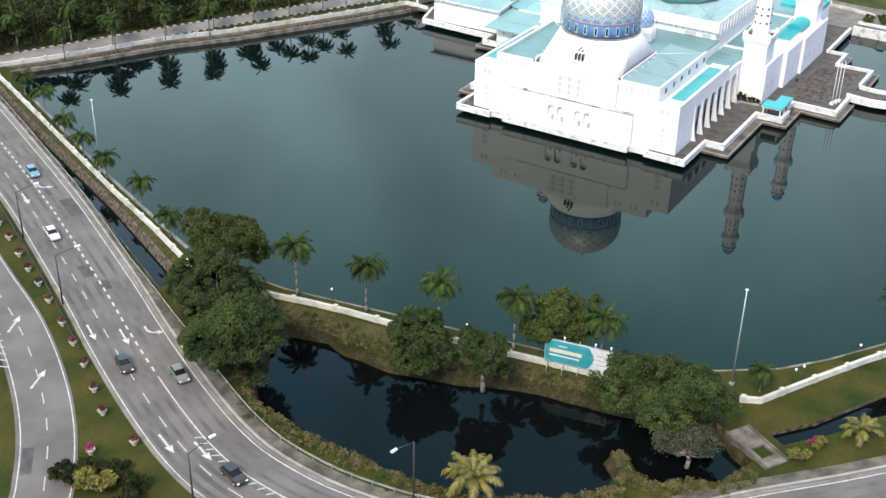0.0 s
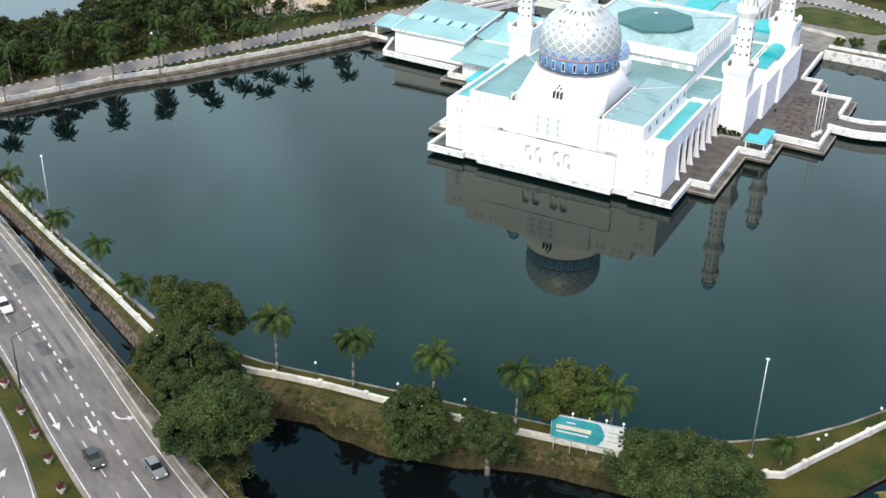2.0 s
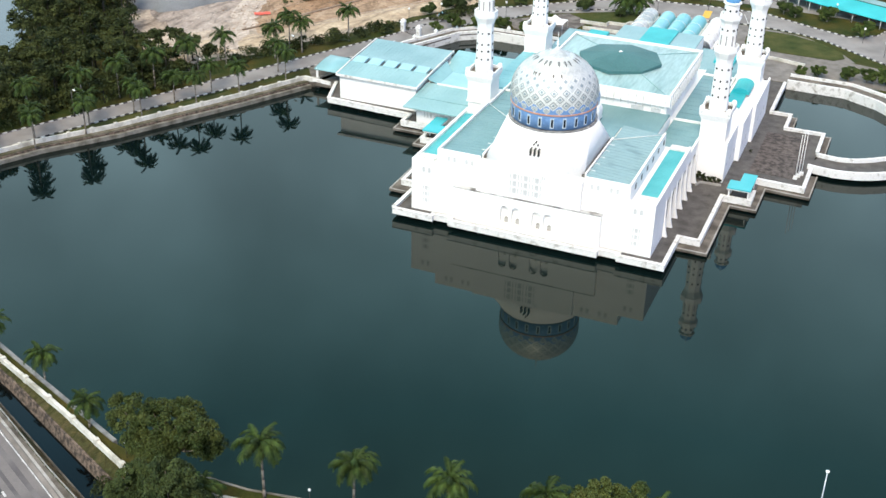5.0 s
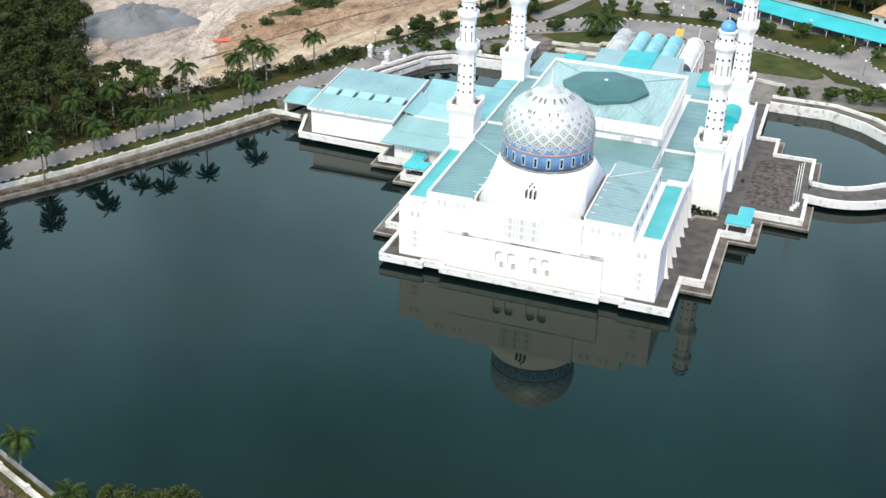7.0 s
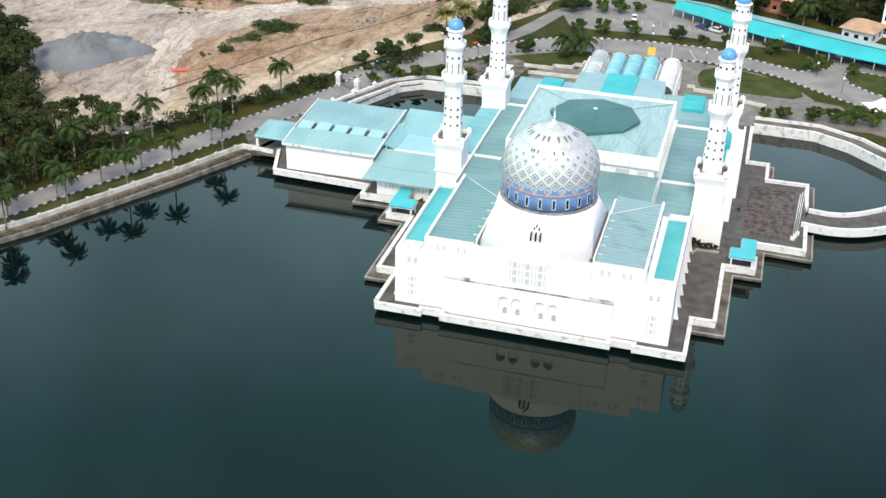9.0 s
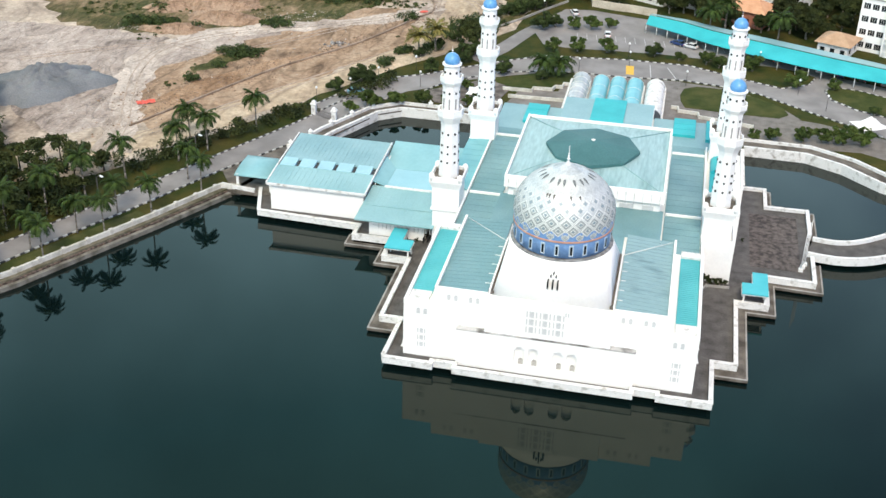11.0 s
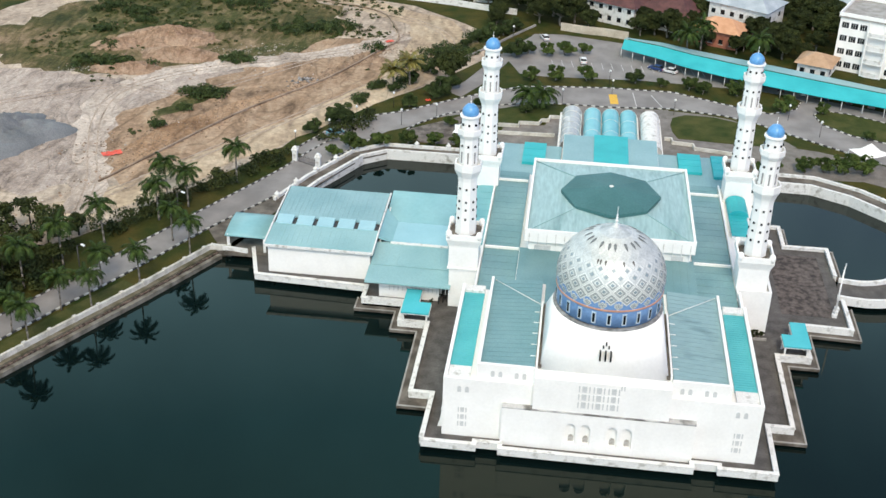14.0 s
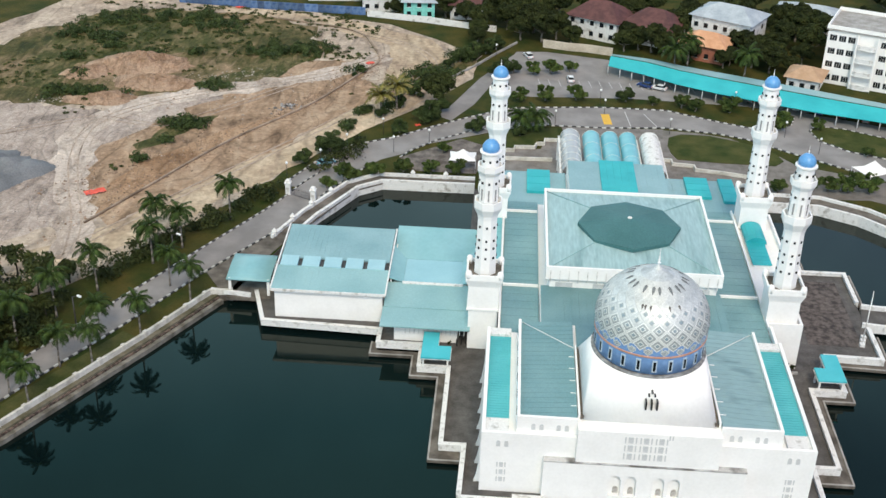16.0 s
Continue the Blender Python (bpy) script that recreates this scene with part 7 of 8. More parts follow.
# undergrowth that closes the floor of the wood
while len(cs) < len(stems) * 11 + 700:
    p = (rnd.uniform(-190, -92), rnd.uniform(-62, 92))
    if inside(p, WOODS):
        cs.append((*p, GZ + rnd.uniform(0.4, 1.4)))
        rs.append(rnd.uniform(1.2, 2.4))
wood = new("woodland", leaf_cloud("woodland", cs, rs, 62, 0.34, LEAFD, 5))
tagged(wood, "dense dark green mangrove woodland", "woodland", kind="stuff")
b = B()
for x, y, size, tall in stems:
    tube(b, (x, y, GZ - 0.3), (x, y, GZ + tall - 0.4 * size), 0.22, 0.1, 5)
wt = new("woodland_trunks", mesh_of("woodland_trunks", b, DARKBARK))
tagged(wt, "grey trunks under the dark woodland", "woodland", kind="stuff")

# low shrubs between the palms and the track
cs, rs = [], []
for a, b_, n_ in (((-94, 38), (-80, 58), 26), ((-80, 58), (-68, 78), 22), ((-66, 80), (-52, 104), 14)):
    for i in range(n_):
        u = rnd.random()
        cs.append((a[0] + (b_[0] - a[0]) * u + rnd.uniform(-2.5, 2.0), a[1] + (b_[1] - a[1]) * u + rnd.uniform(-2, 2), GZ + rnd.uniform(0.4, 1.6)))
        rs.append(rnd.uniform(1.0, 2.2))
tagged(new("shrubs", leaf_cloud("shrubs", cs, rs, 100, 0.32, LEAFD, 6)), "dense dark shrubs along the track", "shrubs", kind="stuff")

P1 = tree_proto("tree", "rounded dark green tree beside the drive", 8.4, 8, 7.4, 0.5, 31, LEAF, 80, 190, 0.25, group="trees by the drive")
P1.matrix_basis = pose(-59.6, 98.2, GZ) @ Matrix.Scale(0.86, 4)
P2 = tree_proto("tree", "small rounded bright green clipped tree", 5.4, 5.2, 4.9, 0.3, 32, LEAFB, 50, 150, 0.21, group="clipped trees round the car park")
P2.matrix_basis = pose(-54.0, 85.2, GZ)
P3 = tree_proto("tree", "tall dark green garden tree", 9.5, 9, 10.5, 1.2, 33, LEAFD, 80, 170, 0.32, group="trees behind the car park")
P3.matrix_basis = pose(-38, 129, GZ)
for x, y, r, s in ((-64.4, 93.2, 80, 0.64), (-45.4, 112.2, 200, 0.62), (-39.4, 119.8, 140, 0.95), (-37, 125.5, 20, 0.8), (-27.6, 115, 60, 0.75), (-17.8, 113.6, 10, 0.5), (-22.8, 152.5, 70, 0.95), (-19.8, 155, 10, 0.7),
                   (-34, 161.5, 10, 0.7), (-31, 164, 70, 0.95), (-27.4, 169, 99, 0.8), (-24.8, 173, 10, 0.8), (-36.5, 158, 45, 0.5), (8.3, 138.8, 30, 0.72), (26.6, 168.5, 10, 0.5), (-47, 128, 77, 0.6), (-50.5, 121, 33, 0.5), (-44, 136, 33, 0.55)):
    copy_thing(P1, pose(x, y, GZ, 0, 0, r) @ Matrix.Scale(s, 4))
for i, (x, y, s) in enumerate(((-57.4, 81.3, 0.65), (-48.3, 87.9, 0.85), (-42.5, 90.1, 0.9), (-36.8, 91.2, 0.75), (-31, 91.6, 0.8), (-17.9, 135.6, 0.85), (-11.6, 136.8, 0.95), (-3.8, 138.2, 0.95), (14.9, 137.2, 0.6), (21.8, 136.3, 0.9),
                               (24.9, 134.8, 0.8), (33.1, 135, 1.0), (43.7, 125.6, 1.05), (52.8, 126.6, 0.7), (-14.5, 155, 0.85), (-9.7, 156, 0.95), (-4.8, 158.3, 0.75), (36.9, 90.5, 0.8), (43.6, 91.5, 0.9), (52.1, 92.5, 1.1), (56.5, 93, 1.0),
                               (33, 90, 0.6), (48, 92.6, 0.8), (-34.6, 102.4, 0.6), (61, 112, 0.6), (66, 108.5, 0.6))):
    copy_thing(P2, pose(x, y, GZ, 0, 0, 47 * i) @ Matrix.Scale(s, 4))
for i, (x, y, s) in enumerate(((-29.6, 187, 0.95), (-34, 193, 0.8), (-22, 190.5, 0.9), (-25, 198, 1.0), (-12, 181, 1.05), (-8, 184, 0.95), (-14.5, 189, 1.0), (-18, 196, 1.1), (12, 182.5, 0.75), (14.5, 178, 0.75), (18, 176.5, 0.95), (21, 174.5, 0.8),
                               (26, 190, 1.0), (38, 169, 0.6), (43.8, 168, 0.85), (48, 164.5, 0.85), (46, 172, 0.9), (49.5, 193, 1.0), (57, 199, 1.0), (63, 200, 1.0), (55, 186, 0.9), (52, 178, 0.8), (58, 172, 0.7), (-8, 201, 1.1), (2, 204, 1.1),
                               (31, 200, 1.0), (20, 206, 1.1), (-40, 199, 0.8), (-55, 197.5, 0.6), (-30, 180, 0.7), (84, 186, 1.0), (80, 196, 1.1), (-30, 176, 0.6), (-4, 178.5, 0.7), (10.5, 176.5, 0.7), (13, 196, 1.1), (24, 181, 0.75), (27.5, 170, 0.6), (36, 166.5, 0.6), (42, 176, 0.9), (50, 170, 0.8), (53, 164, 0.6), (61, 180, 1.0), (66, 190, 1.1), (60, 192, 1.0), (33, 194, 1.0), (-18, 182, 0.8), (-44, 206, 0.9), (-52, 208, 0.9), (-66, 210, 0.8), (8, 199, 1.0), (45, 201, 1.1), (70, 182, 0.9), (76, 178, 0.8), (88, 178, 0.9))):
    copy_thing(P3, pose(x, y, GZ, 0, 0, 61 * i) @ Matrix.Scale(s, 4))
for i in range(40):
    x, y = rnd.uniform(-60, 110), rnd.uniform(210, 270)
    copy_thing(P3, pose(x, y, GZ, 0, 0, rnd.uniform(0, 360)) @ Matrix.Scale(rnd.uniform(0.8, 1.25), 4))
# bushes on the waste ground
cs, rs = [], []
for x, y, n_, w, d in ((-140, 172, 20, 7, 5), (-131, 168, 18, 6, 5), (-127, 161, 8, 3, 3), (-115, 155, 10, 4, 3), (-136.6, 152, 8, 4, 2), (-126, 127, 34, 8, 4), (-129, 139, 6, 3, 2), (-104, 159, 6, 4, 2), (-95, 135, 12, 6, 3), (-77, 165, 34, 9, 5),
                       (-84, 162, 22, 7, 5), (-94, 110.5, 24, 5, 3), (-96, 100, 4, 2, 1), (-100, 90, 4, 2, 2), (-118, 188, 30, 20, 6), (-104, 180, 20, 12, 6), (-134, 182, 20, 8, 6), (-60, 150, 5, 3, 3), (-54.8, 124, 9, 3, 5), (-57.5, 112, 8, 2, 6), (-40, 149, 18, 8, 5), (-40, 153, 10, 5, 4), (-33, 166, 14, 4, 4), (-49, 133, 10, 3, 6), (-44, 141, 8, 3, 4)):
    for i in range(n_):
        cs.append((x + rnd.gauss(0, w * 0.5), y + rnd.gauss(0, d * 0.5), GZ + rnd.uniform(0.1, 0.8)))
        rs.append(rnd.uniform(0.7, 1.9))
tagged(new("bushes", leaf_cloud("bushes", cs, rs, 110, 0.3, LEAF, 8)), "scattered green bushes on waste ground", "bushes", kind="stuff")
# sparse weeds over the waste ground
cs, rs = [], []
while len(cs) < 750:
    p = (rnd.uniform(-150, -58), rnd.uniform(84, 200))
    g = noise.noise((p[0] * 0.045, p[1] * 0.06, 4.2)) + 0.5 * noise.noise((p[0] * 0.16, p[1] * 0.16, 8.2)) + (0.32 if p[1] > 128 + 0.35 * (p[0] + 150) else -0.45)
    if g > 0.16:
        cs.append((*p, GZ + 0.1))
        rs.append(rnd.uniform(0.25, 0.95))
tagged(new("weeds", leaf_cloud("weeds", cs, rs, 36, 0.22, LEAFY, 12, 0.45)), "scattered weeds and low scrub on waste ground", "weeds", kind="stuff")
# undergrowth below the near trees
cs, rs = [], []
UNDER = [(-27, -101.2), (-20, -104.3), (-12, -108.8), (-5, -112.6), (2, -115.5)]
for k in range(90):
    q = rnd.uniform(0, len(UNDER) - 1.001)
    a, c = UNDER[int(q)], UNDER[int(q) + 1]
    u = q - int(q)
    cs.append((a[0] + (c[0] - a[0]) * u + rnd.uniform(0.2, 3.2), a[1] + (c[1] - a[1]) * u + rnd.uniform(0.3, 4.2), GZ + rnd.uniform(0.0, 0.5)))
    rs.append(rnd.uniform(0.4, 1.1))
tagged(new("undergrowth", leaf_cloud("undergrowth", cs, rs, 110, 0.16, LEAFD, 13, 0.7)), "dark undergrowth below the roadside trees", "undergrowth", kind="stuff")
# rough growth on the pond banks: low weeds and pale dry grass
for name, lab, mt, count, far, leaf, sd in (("bank_growth", "tufts of green weeds along the pond bank", LEAFY, 420, 3.4, 0.13, 9), ("dry_grass", "fringe of pale dry grass along the pond bank", DRYG, 900, 2.4, 0.12, 10)):
    cs, rs = [], []
    while len(cs) < count:
        k = rnd.randrange(len(POND_TOP))
        a, c = POND_TOP[k], POND_TOP[(k + 1) % len(POND_TOP)]
        u = rnd.random()
        an = rnd.uniform(0, 6.28)
        q = rnd.uniform(0.2, far)
        p = (a[0] + (c[0] - a[0]) * u + q * math.cos(an), a[1] + (c[1] - a[1]) * u + q * math.sin(an))
        if not inside(p, POND_TOP) and not inside(p, DITCH) and not (60.5 < p[0] < 71 and -94 < p[1] < -84):
            cs.append((*p, GZ + rnd.uniform(-0.1, 0.15)))
            rs.append(rnd.uniform(0.15, 0.6))
    tagged(new(name, leaf_cloud(name, cs, rs, 60, leaf, mt, sd, 0.9)), lab, "weeds", kind="stuff")
SHRUB = tree_proto("shrub", "yellow green clipped shrub in the grass", 3.6, 3.0, 1.9, 0.1, 41, PALMY, 16, 90, 0.2, category="shrub", group="shrubs by the roads")
SHRUB.matrix_basis = pose(71.2, -88.3, GZ)
copy_thing(SHRUB, pose(1.6, -140.6, GZ) @ Matrix.Scale(1.9, 4))
copy_thing(SHRUB, pose(72.4, -84.2, GZ, 0, 0, 60) @ Matrix.Scale(0.8, 4))
DK = tree_proto("shrub", "low dark green hedge shrub on the median", 5, 4.5, 2.2, 0.1, 42, LEAFD, 20, 90, 0.24, category="shrub", group="shrubs by the roads")
DK.matrix_basis = pose(-1.6, -138.6, GZ)
for x, y, a in ((1.2, -137.2, 50), (4.4, -138.0, 110), (6.0, -140.6, 200), (-3.4, -141.2, 300)):
    copy_thing(DK, pose(x, y, GZ, 0, 0, a))


# ---- lamps, planters, billboard ----
def tall_lamp(x, y, h, group="tall lake lamps"):
    t = thing("street_lamp", "tall galvanised lamp post with a round head", "street lamp", group, pose(x, y, GZ))
    b = B()
    tube(b, (0, 0, 0), (0, 0, h), 0.13, 0.06, 8)
    part("pole", b, STEEL, t)
    b = B()
    lathe(b, [(0.05, h - 0.1), (0.23, h), (0.23, h + 0.1), (0.08, h + 0.16)], 10)
    part("head", b, LAMPW, t)
    b = B()
    box(b, -0.3, -0.3, -0.2, 0.3, 0.3, 0.25)
    part("footing", b, CONC, t)
    return t


tall_lamp(58.1, -77.4, 15.2)
tall_lamp(74.2, -57.0, 15.2)
tall_lamp(-63.4, -77.2, 14.0)


def road_lamp(x, y, a, h=8.5, arm=3.0):
    t = thing("street_lamp", "dark road lamp post with a long arm", "street lamp", "road lamps", pose(x, y, GZ, 0, 0, a))
    b = B()
    tube(b, (0, 0, 0), (0, 0, h), 0.14, 0.09, 8)
    tube(b, (0, 0, h - 0.1), (arm, 0, h + 0.7), 0.07, 0.05, 6)
    part("pole", b, DARKS, t)
    b = B()
    box(b, arm - 0.1, -0.17, h + 0.6, arm + 0.8, 0.17, h + 0.8)
    part("head", b, LAMPW, t)


for x, y, a in ((-55.3, -102.4, 62), (-34.1, -113.4, 62), (13.4, -136.9, 75), (34.0, -121.0, -100), (-79, -91, 62)):
    road_lamp(x, y, a)
for i, (x, y) in enumerate(((-91, 23.5), (-104.5, -3.5), (-80.5, 46.5))):
    road_lamp(x, y, -30, 6.0, 1.4)
b = B()
tube(b, (0, 0, 0), (0, 0, 3.6), 0.06, 0.05, 6)
PL_POLE = mesh_of("pole", b, DARKS)
b = B()
lathe(b, [(0.1, 3.5), (0.3, 3.75), (0.22, 4.0), (0.05, 4.15)], 8, smooth=True)
PL_GLOBE = mesh_of("globe", b, LAMPW)
for x, y in ((2.5, 129.6), (17.1, 119.3), (-38.1, 105.8), (1.8, 136), (-9.5, 121), (-45.6, 101), (-24.5, 166), (35, 139), (-49, 111), (50, 112), (44, 121), (-60.5, 92), (-66.5, 84.5), (-56, 101)):
    t = thing("garden_lamp", "small black garden lamp with a white globe", "garden lamp", "garden lamps", pose(x, y, GZ))
    piece("pole", PL_POLE, t, Matrix()), piece("globe", PL_GLOBE, t, Matrix())
for x, y in ((-0.3, -91.0), (12.2, -89.6), (21.8, -88.2), (66.1, -71.6), (65.4, -73), (71.3, -62), (-26.5, -92.6), (-71.8, -71.2)):
    t = thing("wall_lamp", "small bank lamp with a white globe", "garden lamp", "bank lamps", pose(x, y, GZ))
    piece("pole", PL_POLE, t, Matrix.Scale(0.7, 4)), piece("globe", PL_GLOBE, t, Matrix.Scale(0.7, 4))

# planters on the median
b = B()
lathe(b, [(0.28, 0), (0.3, 0.15), (0.5, 0.55), (0.62, 0.75), (0.62, 0.85), (0.5, 0.85), (0.45, 0.7)], 12)
POT = mesh_of("pot", b, POTW)
red_leaf = leaf_cloud("flower_bush", [(0, 0, 1.15), (0.35, 0.1, 1.05), (-0.3, 0.2, 1.05), (0, -0.35, 1.0)], [0.45, 0.35, 0.35, 0.35], 60, 0.13, FLOWR, 3)
mag_leaf = leaf_cloud("flower_bush", [(0, 0, 1.2), (0.3, 0.1, 1.1), (-0.3, 0.2, 1.1)], [0.5, 0.4, 0.4], 60, 0.13, FLOWM, 3)
for i, (x, y) in enumerate(((-62, -101.6), (-56.6, -104.2), (-50.9, -107.1), (-46.0, -109.5), (-41.3, -111.6), (-36.2, -114.2), (-29.7, -117.5), (-24.5, -120.3), (-19.3, -123.2), (-13.8, -126.6), (-9.1, -129.6), (-1.2, -131.9), (-4.4, -136.2))):
    t = thing("planter", "cream pot with a dark red bush" if i < 12 else "cream pot with a magenta flowering bush", "planter", "planters on the median", pose(x, y, GZ, 0, 0, 40 * i))
    piece("pot", POT, t, Matrix()), piece("flower_bush", mag_leaf if i == 12 else red_leaf, t, Matrix())

# road guard rails
RAILM = surf("dulled_galvanised_steel", (0.2, 0.19, 0.17), (0.36, 0.345, 0.32), 0.8, 0.6, 0.05, metal=0.2)
def guard(name, pts, label, z=0.75, post=3.0, rails=(0.55,)):
    t = thing(name, label, "guard rail")
    for rz in rails:
        b = B()
        wall_line(b, pts, 0.09, GZ + rz - 0.14, GZ + rz + 0.14)
        part("rail", b, RAILM if name == "guard_rail" else DARKS, t)
    b = B()
    box(b, -0.06, -0.06, 0, 0.06, 0.06, z)
    me = mesh_of("post", b, RAILM if name == "guard_rail" else DARKS)
    for x, y, a in along(pts, 0.3, post):
        piece("post", me, t, pose(x, y, GZ, 0, 0, a))


guard("guard_rail", [p for p in VERGE if -125 < p[0] < 45], "galvanised guard rail along the road verge")
guard("median_rail", [p for p in offset(R1, -12.0) if -110 < p[0] < -22], "dark steel guard rail on the median", rails=(0.5,))

# billboard on the bank
sign = thing("billboard", "turquoise and white banner billboard on a steel frame", "billboard", m=pose(34.3, -87.9, 0, 0, 0, 10.3))
b = B()
box(b, 0, -0.05, 2.7, 9.6, 0.05, 6.3)
part("banner", b, BANW, sign)
b = B()
pts = [(0.05, 2.75), (6.0, 2.75)]
for k in range(11):
    u = k / 10
    pts.append((6.1 + 0.85 * math.sin(math.pi * u) + 0.18 * (k % 2), 2.75 + 3.5 * u))
pts += [(5.9, 6.25), (0.05, 6.25)]
f = [b.verts.new((x, -0.075, z)) for x, z in pts]
b.faces.new(f)
g = bmesh.ops.extrude_face_region(b, geom=b.faces[:])
bmesh.ops.translate(b, verts=[e for e in g["geom"] if isinstance(e, bmesh.types.BMVert)], vec=(0, 0.02, 0))
part("teal_field", b, TEALB, sign, "turquoise field with a wavy edge")
for x0, z0, x1, z1 in ((0.7, 4.35, 5.3, 4.95), (0.7, 3.75, 5.0, 4.0), (2.0, 5.4, 3.2, 5.6), (7.4, 5.2, 9.0, 5.3), (7.4, 4.5, 9.0, 4.6), (7.4, 3.8, 9.0, 3.9)):
    b = B()
    box(b, x0, -0.1, z0, x1, -0.08, z1)
    part("text_bar", b, CONC if x0 > 6 else POTW if z0 == 4.35 else BANW, sign)
for i in range(4):
    b = B()
    box(b, 8.9, -0.1, 3.3 + 0.75 * i, 9.25, -0.08, 3.65 + 0.75 * i)
    part("emblem", b, DARKS, sign)
for i in range(5):
    x = 0.5 + 2.2 * i
    b = B()
    tube(b, (x, 0.12, GZ - 0.2), (x, 0.12, 6.8), 0.06, n=6)
    tube(b, (x, 0.12, 3.0), (x + 0.2, -1.3, GZ - 0.05), 0.05, n=6)
    part("support", b, STEEL, sign)
    if i in (0, 1, 3, 4):
        b = B()
        lathe(b, [(0.05, 6.75), (0.2, 6.9), (0.05, 7.1)], 8, (x, 0.12, 0))
        part("spotlight", b, LAMPW, sign)
b = B()
tube(b, (0, 0.12, 6.35), (9.7, 0.12, 6.35), 0.05, n=6)
part("top_rail", b, STEEL, sign)

# white event tent and red sheets
tent = thing("tent", "white peaked fabric tent on thin poles", "tent", m=pose(-30, 94.6, GZ))
b = B()
ring = [(2.9 * c, 2.4 * s, 2.9 - 0.25 * (k % 2)) for k, (c, s) in enumerate(((-1, -1), (0, -0.9), (1, -1), (0.9, 0), (1, 1), (0, 0.9), (-1, 1), (-0.9, 0)))]
tv = b.verts.new((0, 0, 4.6))
rv = [b.verts.new(p) for p in ring]
mv = [b.verts.new((p[0] * 0.45, p[1] * 0.45, 3.35)) for p in ring]
for k in range(8):
    b.faces.new((rv[k], rv[(k + 1) % 8], mv[(k + 1) % 8], mv[k])).smooth = True
    b.faces.new((mv[k], mv[(k + 1) % 8], tv)).smooth = True
part("canopy", b, WHITE, tent)
for x, y in ((-2.8, -2.3), (2.8, -2.3), (2.8, 2.3), (-2.8, 2.3)):
    b = B()
    tube(b, (x, y, 0), (x, y, 2.9), 0.05, n=6)
    part("pole", b, STEEL, tent)
copy_thing(tent, pose(58, 97.5, GZ, 0, 0, 30) @ Matrix.Scale(1.2, 4))
for x, y, w, d in ((-104, 73.5, 4.2, 2.0), (-57.5, 157, 2.2, 1.6), (-100, 200, 5, 1.5), (-41.5, 116.6, 1.2, 0.8)):
    b = B()
    n = 8
    grid = [[b.verts.new((w * (i / n - 0.5), d * (j / 4 - 0.5), 0.25 + 0.35 * noise.noise((i * 0.7 + x, j * 0.9, 0)))) for i in range(n + 1)] for j in range(5)]
    for j in range(4):
        for i in range(n):
            b.faces.new((grid[j][i], grid[j][i + 1], grid[j + 1][i + 1], grid[j + 1][i])).smooth = True
    solid("tarpaulin", b, REDT, "crumpled red tarpaulin on the ground", "tarpaulin", "red sheets on the site", m=pose(x, y, GZ + 0.1, 0, 0, 35))
b = B()
box(b, -1.0, -3.2, 0, 1.0, 3.2, 0.012)
solid("yellow_hump", b, YELLOW, "yellow painted road hump", "road marking", kind="structure", m=pose(2.9, 126.6, GZ + 0.05, 0, 0, 4))
for x, y, a in ((8, 127.5, 5), (13.5, 126.8, 18)):
    b = B()
    box(b, -0.1, -4.5, 0, 0.1, 4.5, 0.012)
    solid("stop_line", b, PAINT, "white painted line across the drive", "road marking", kind="structure", m=pose(x, y, GZ + 0.05, 0, 0, a))


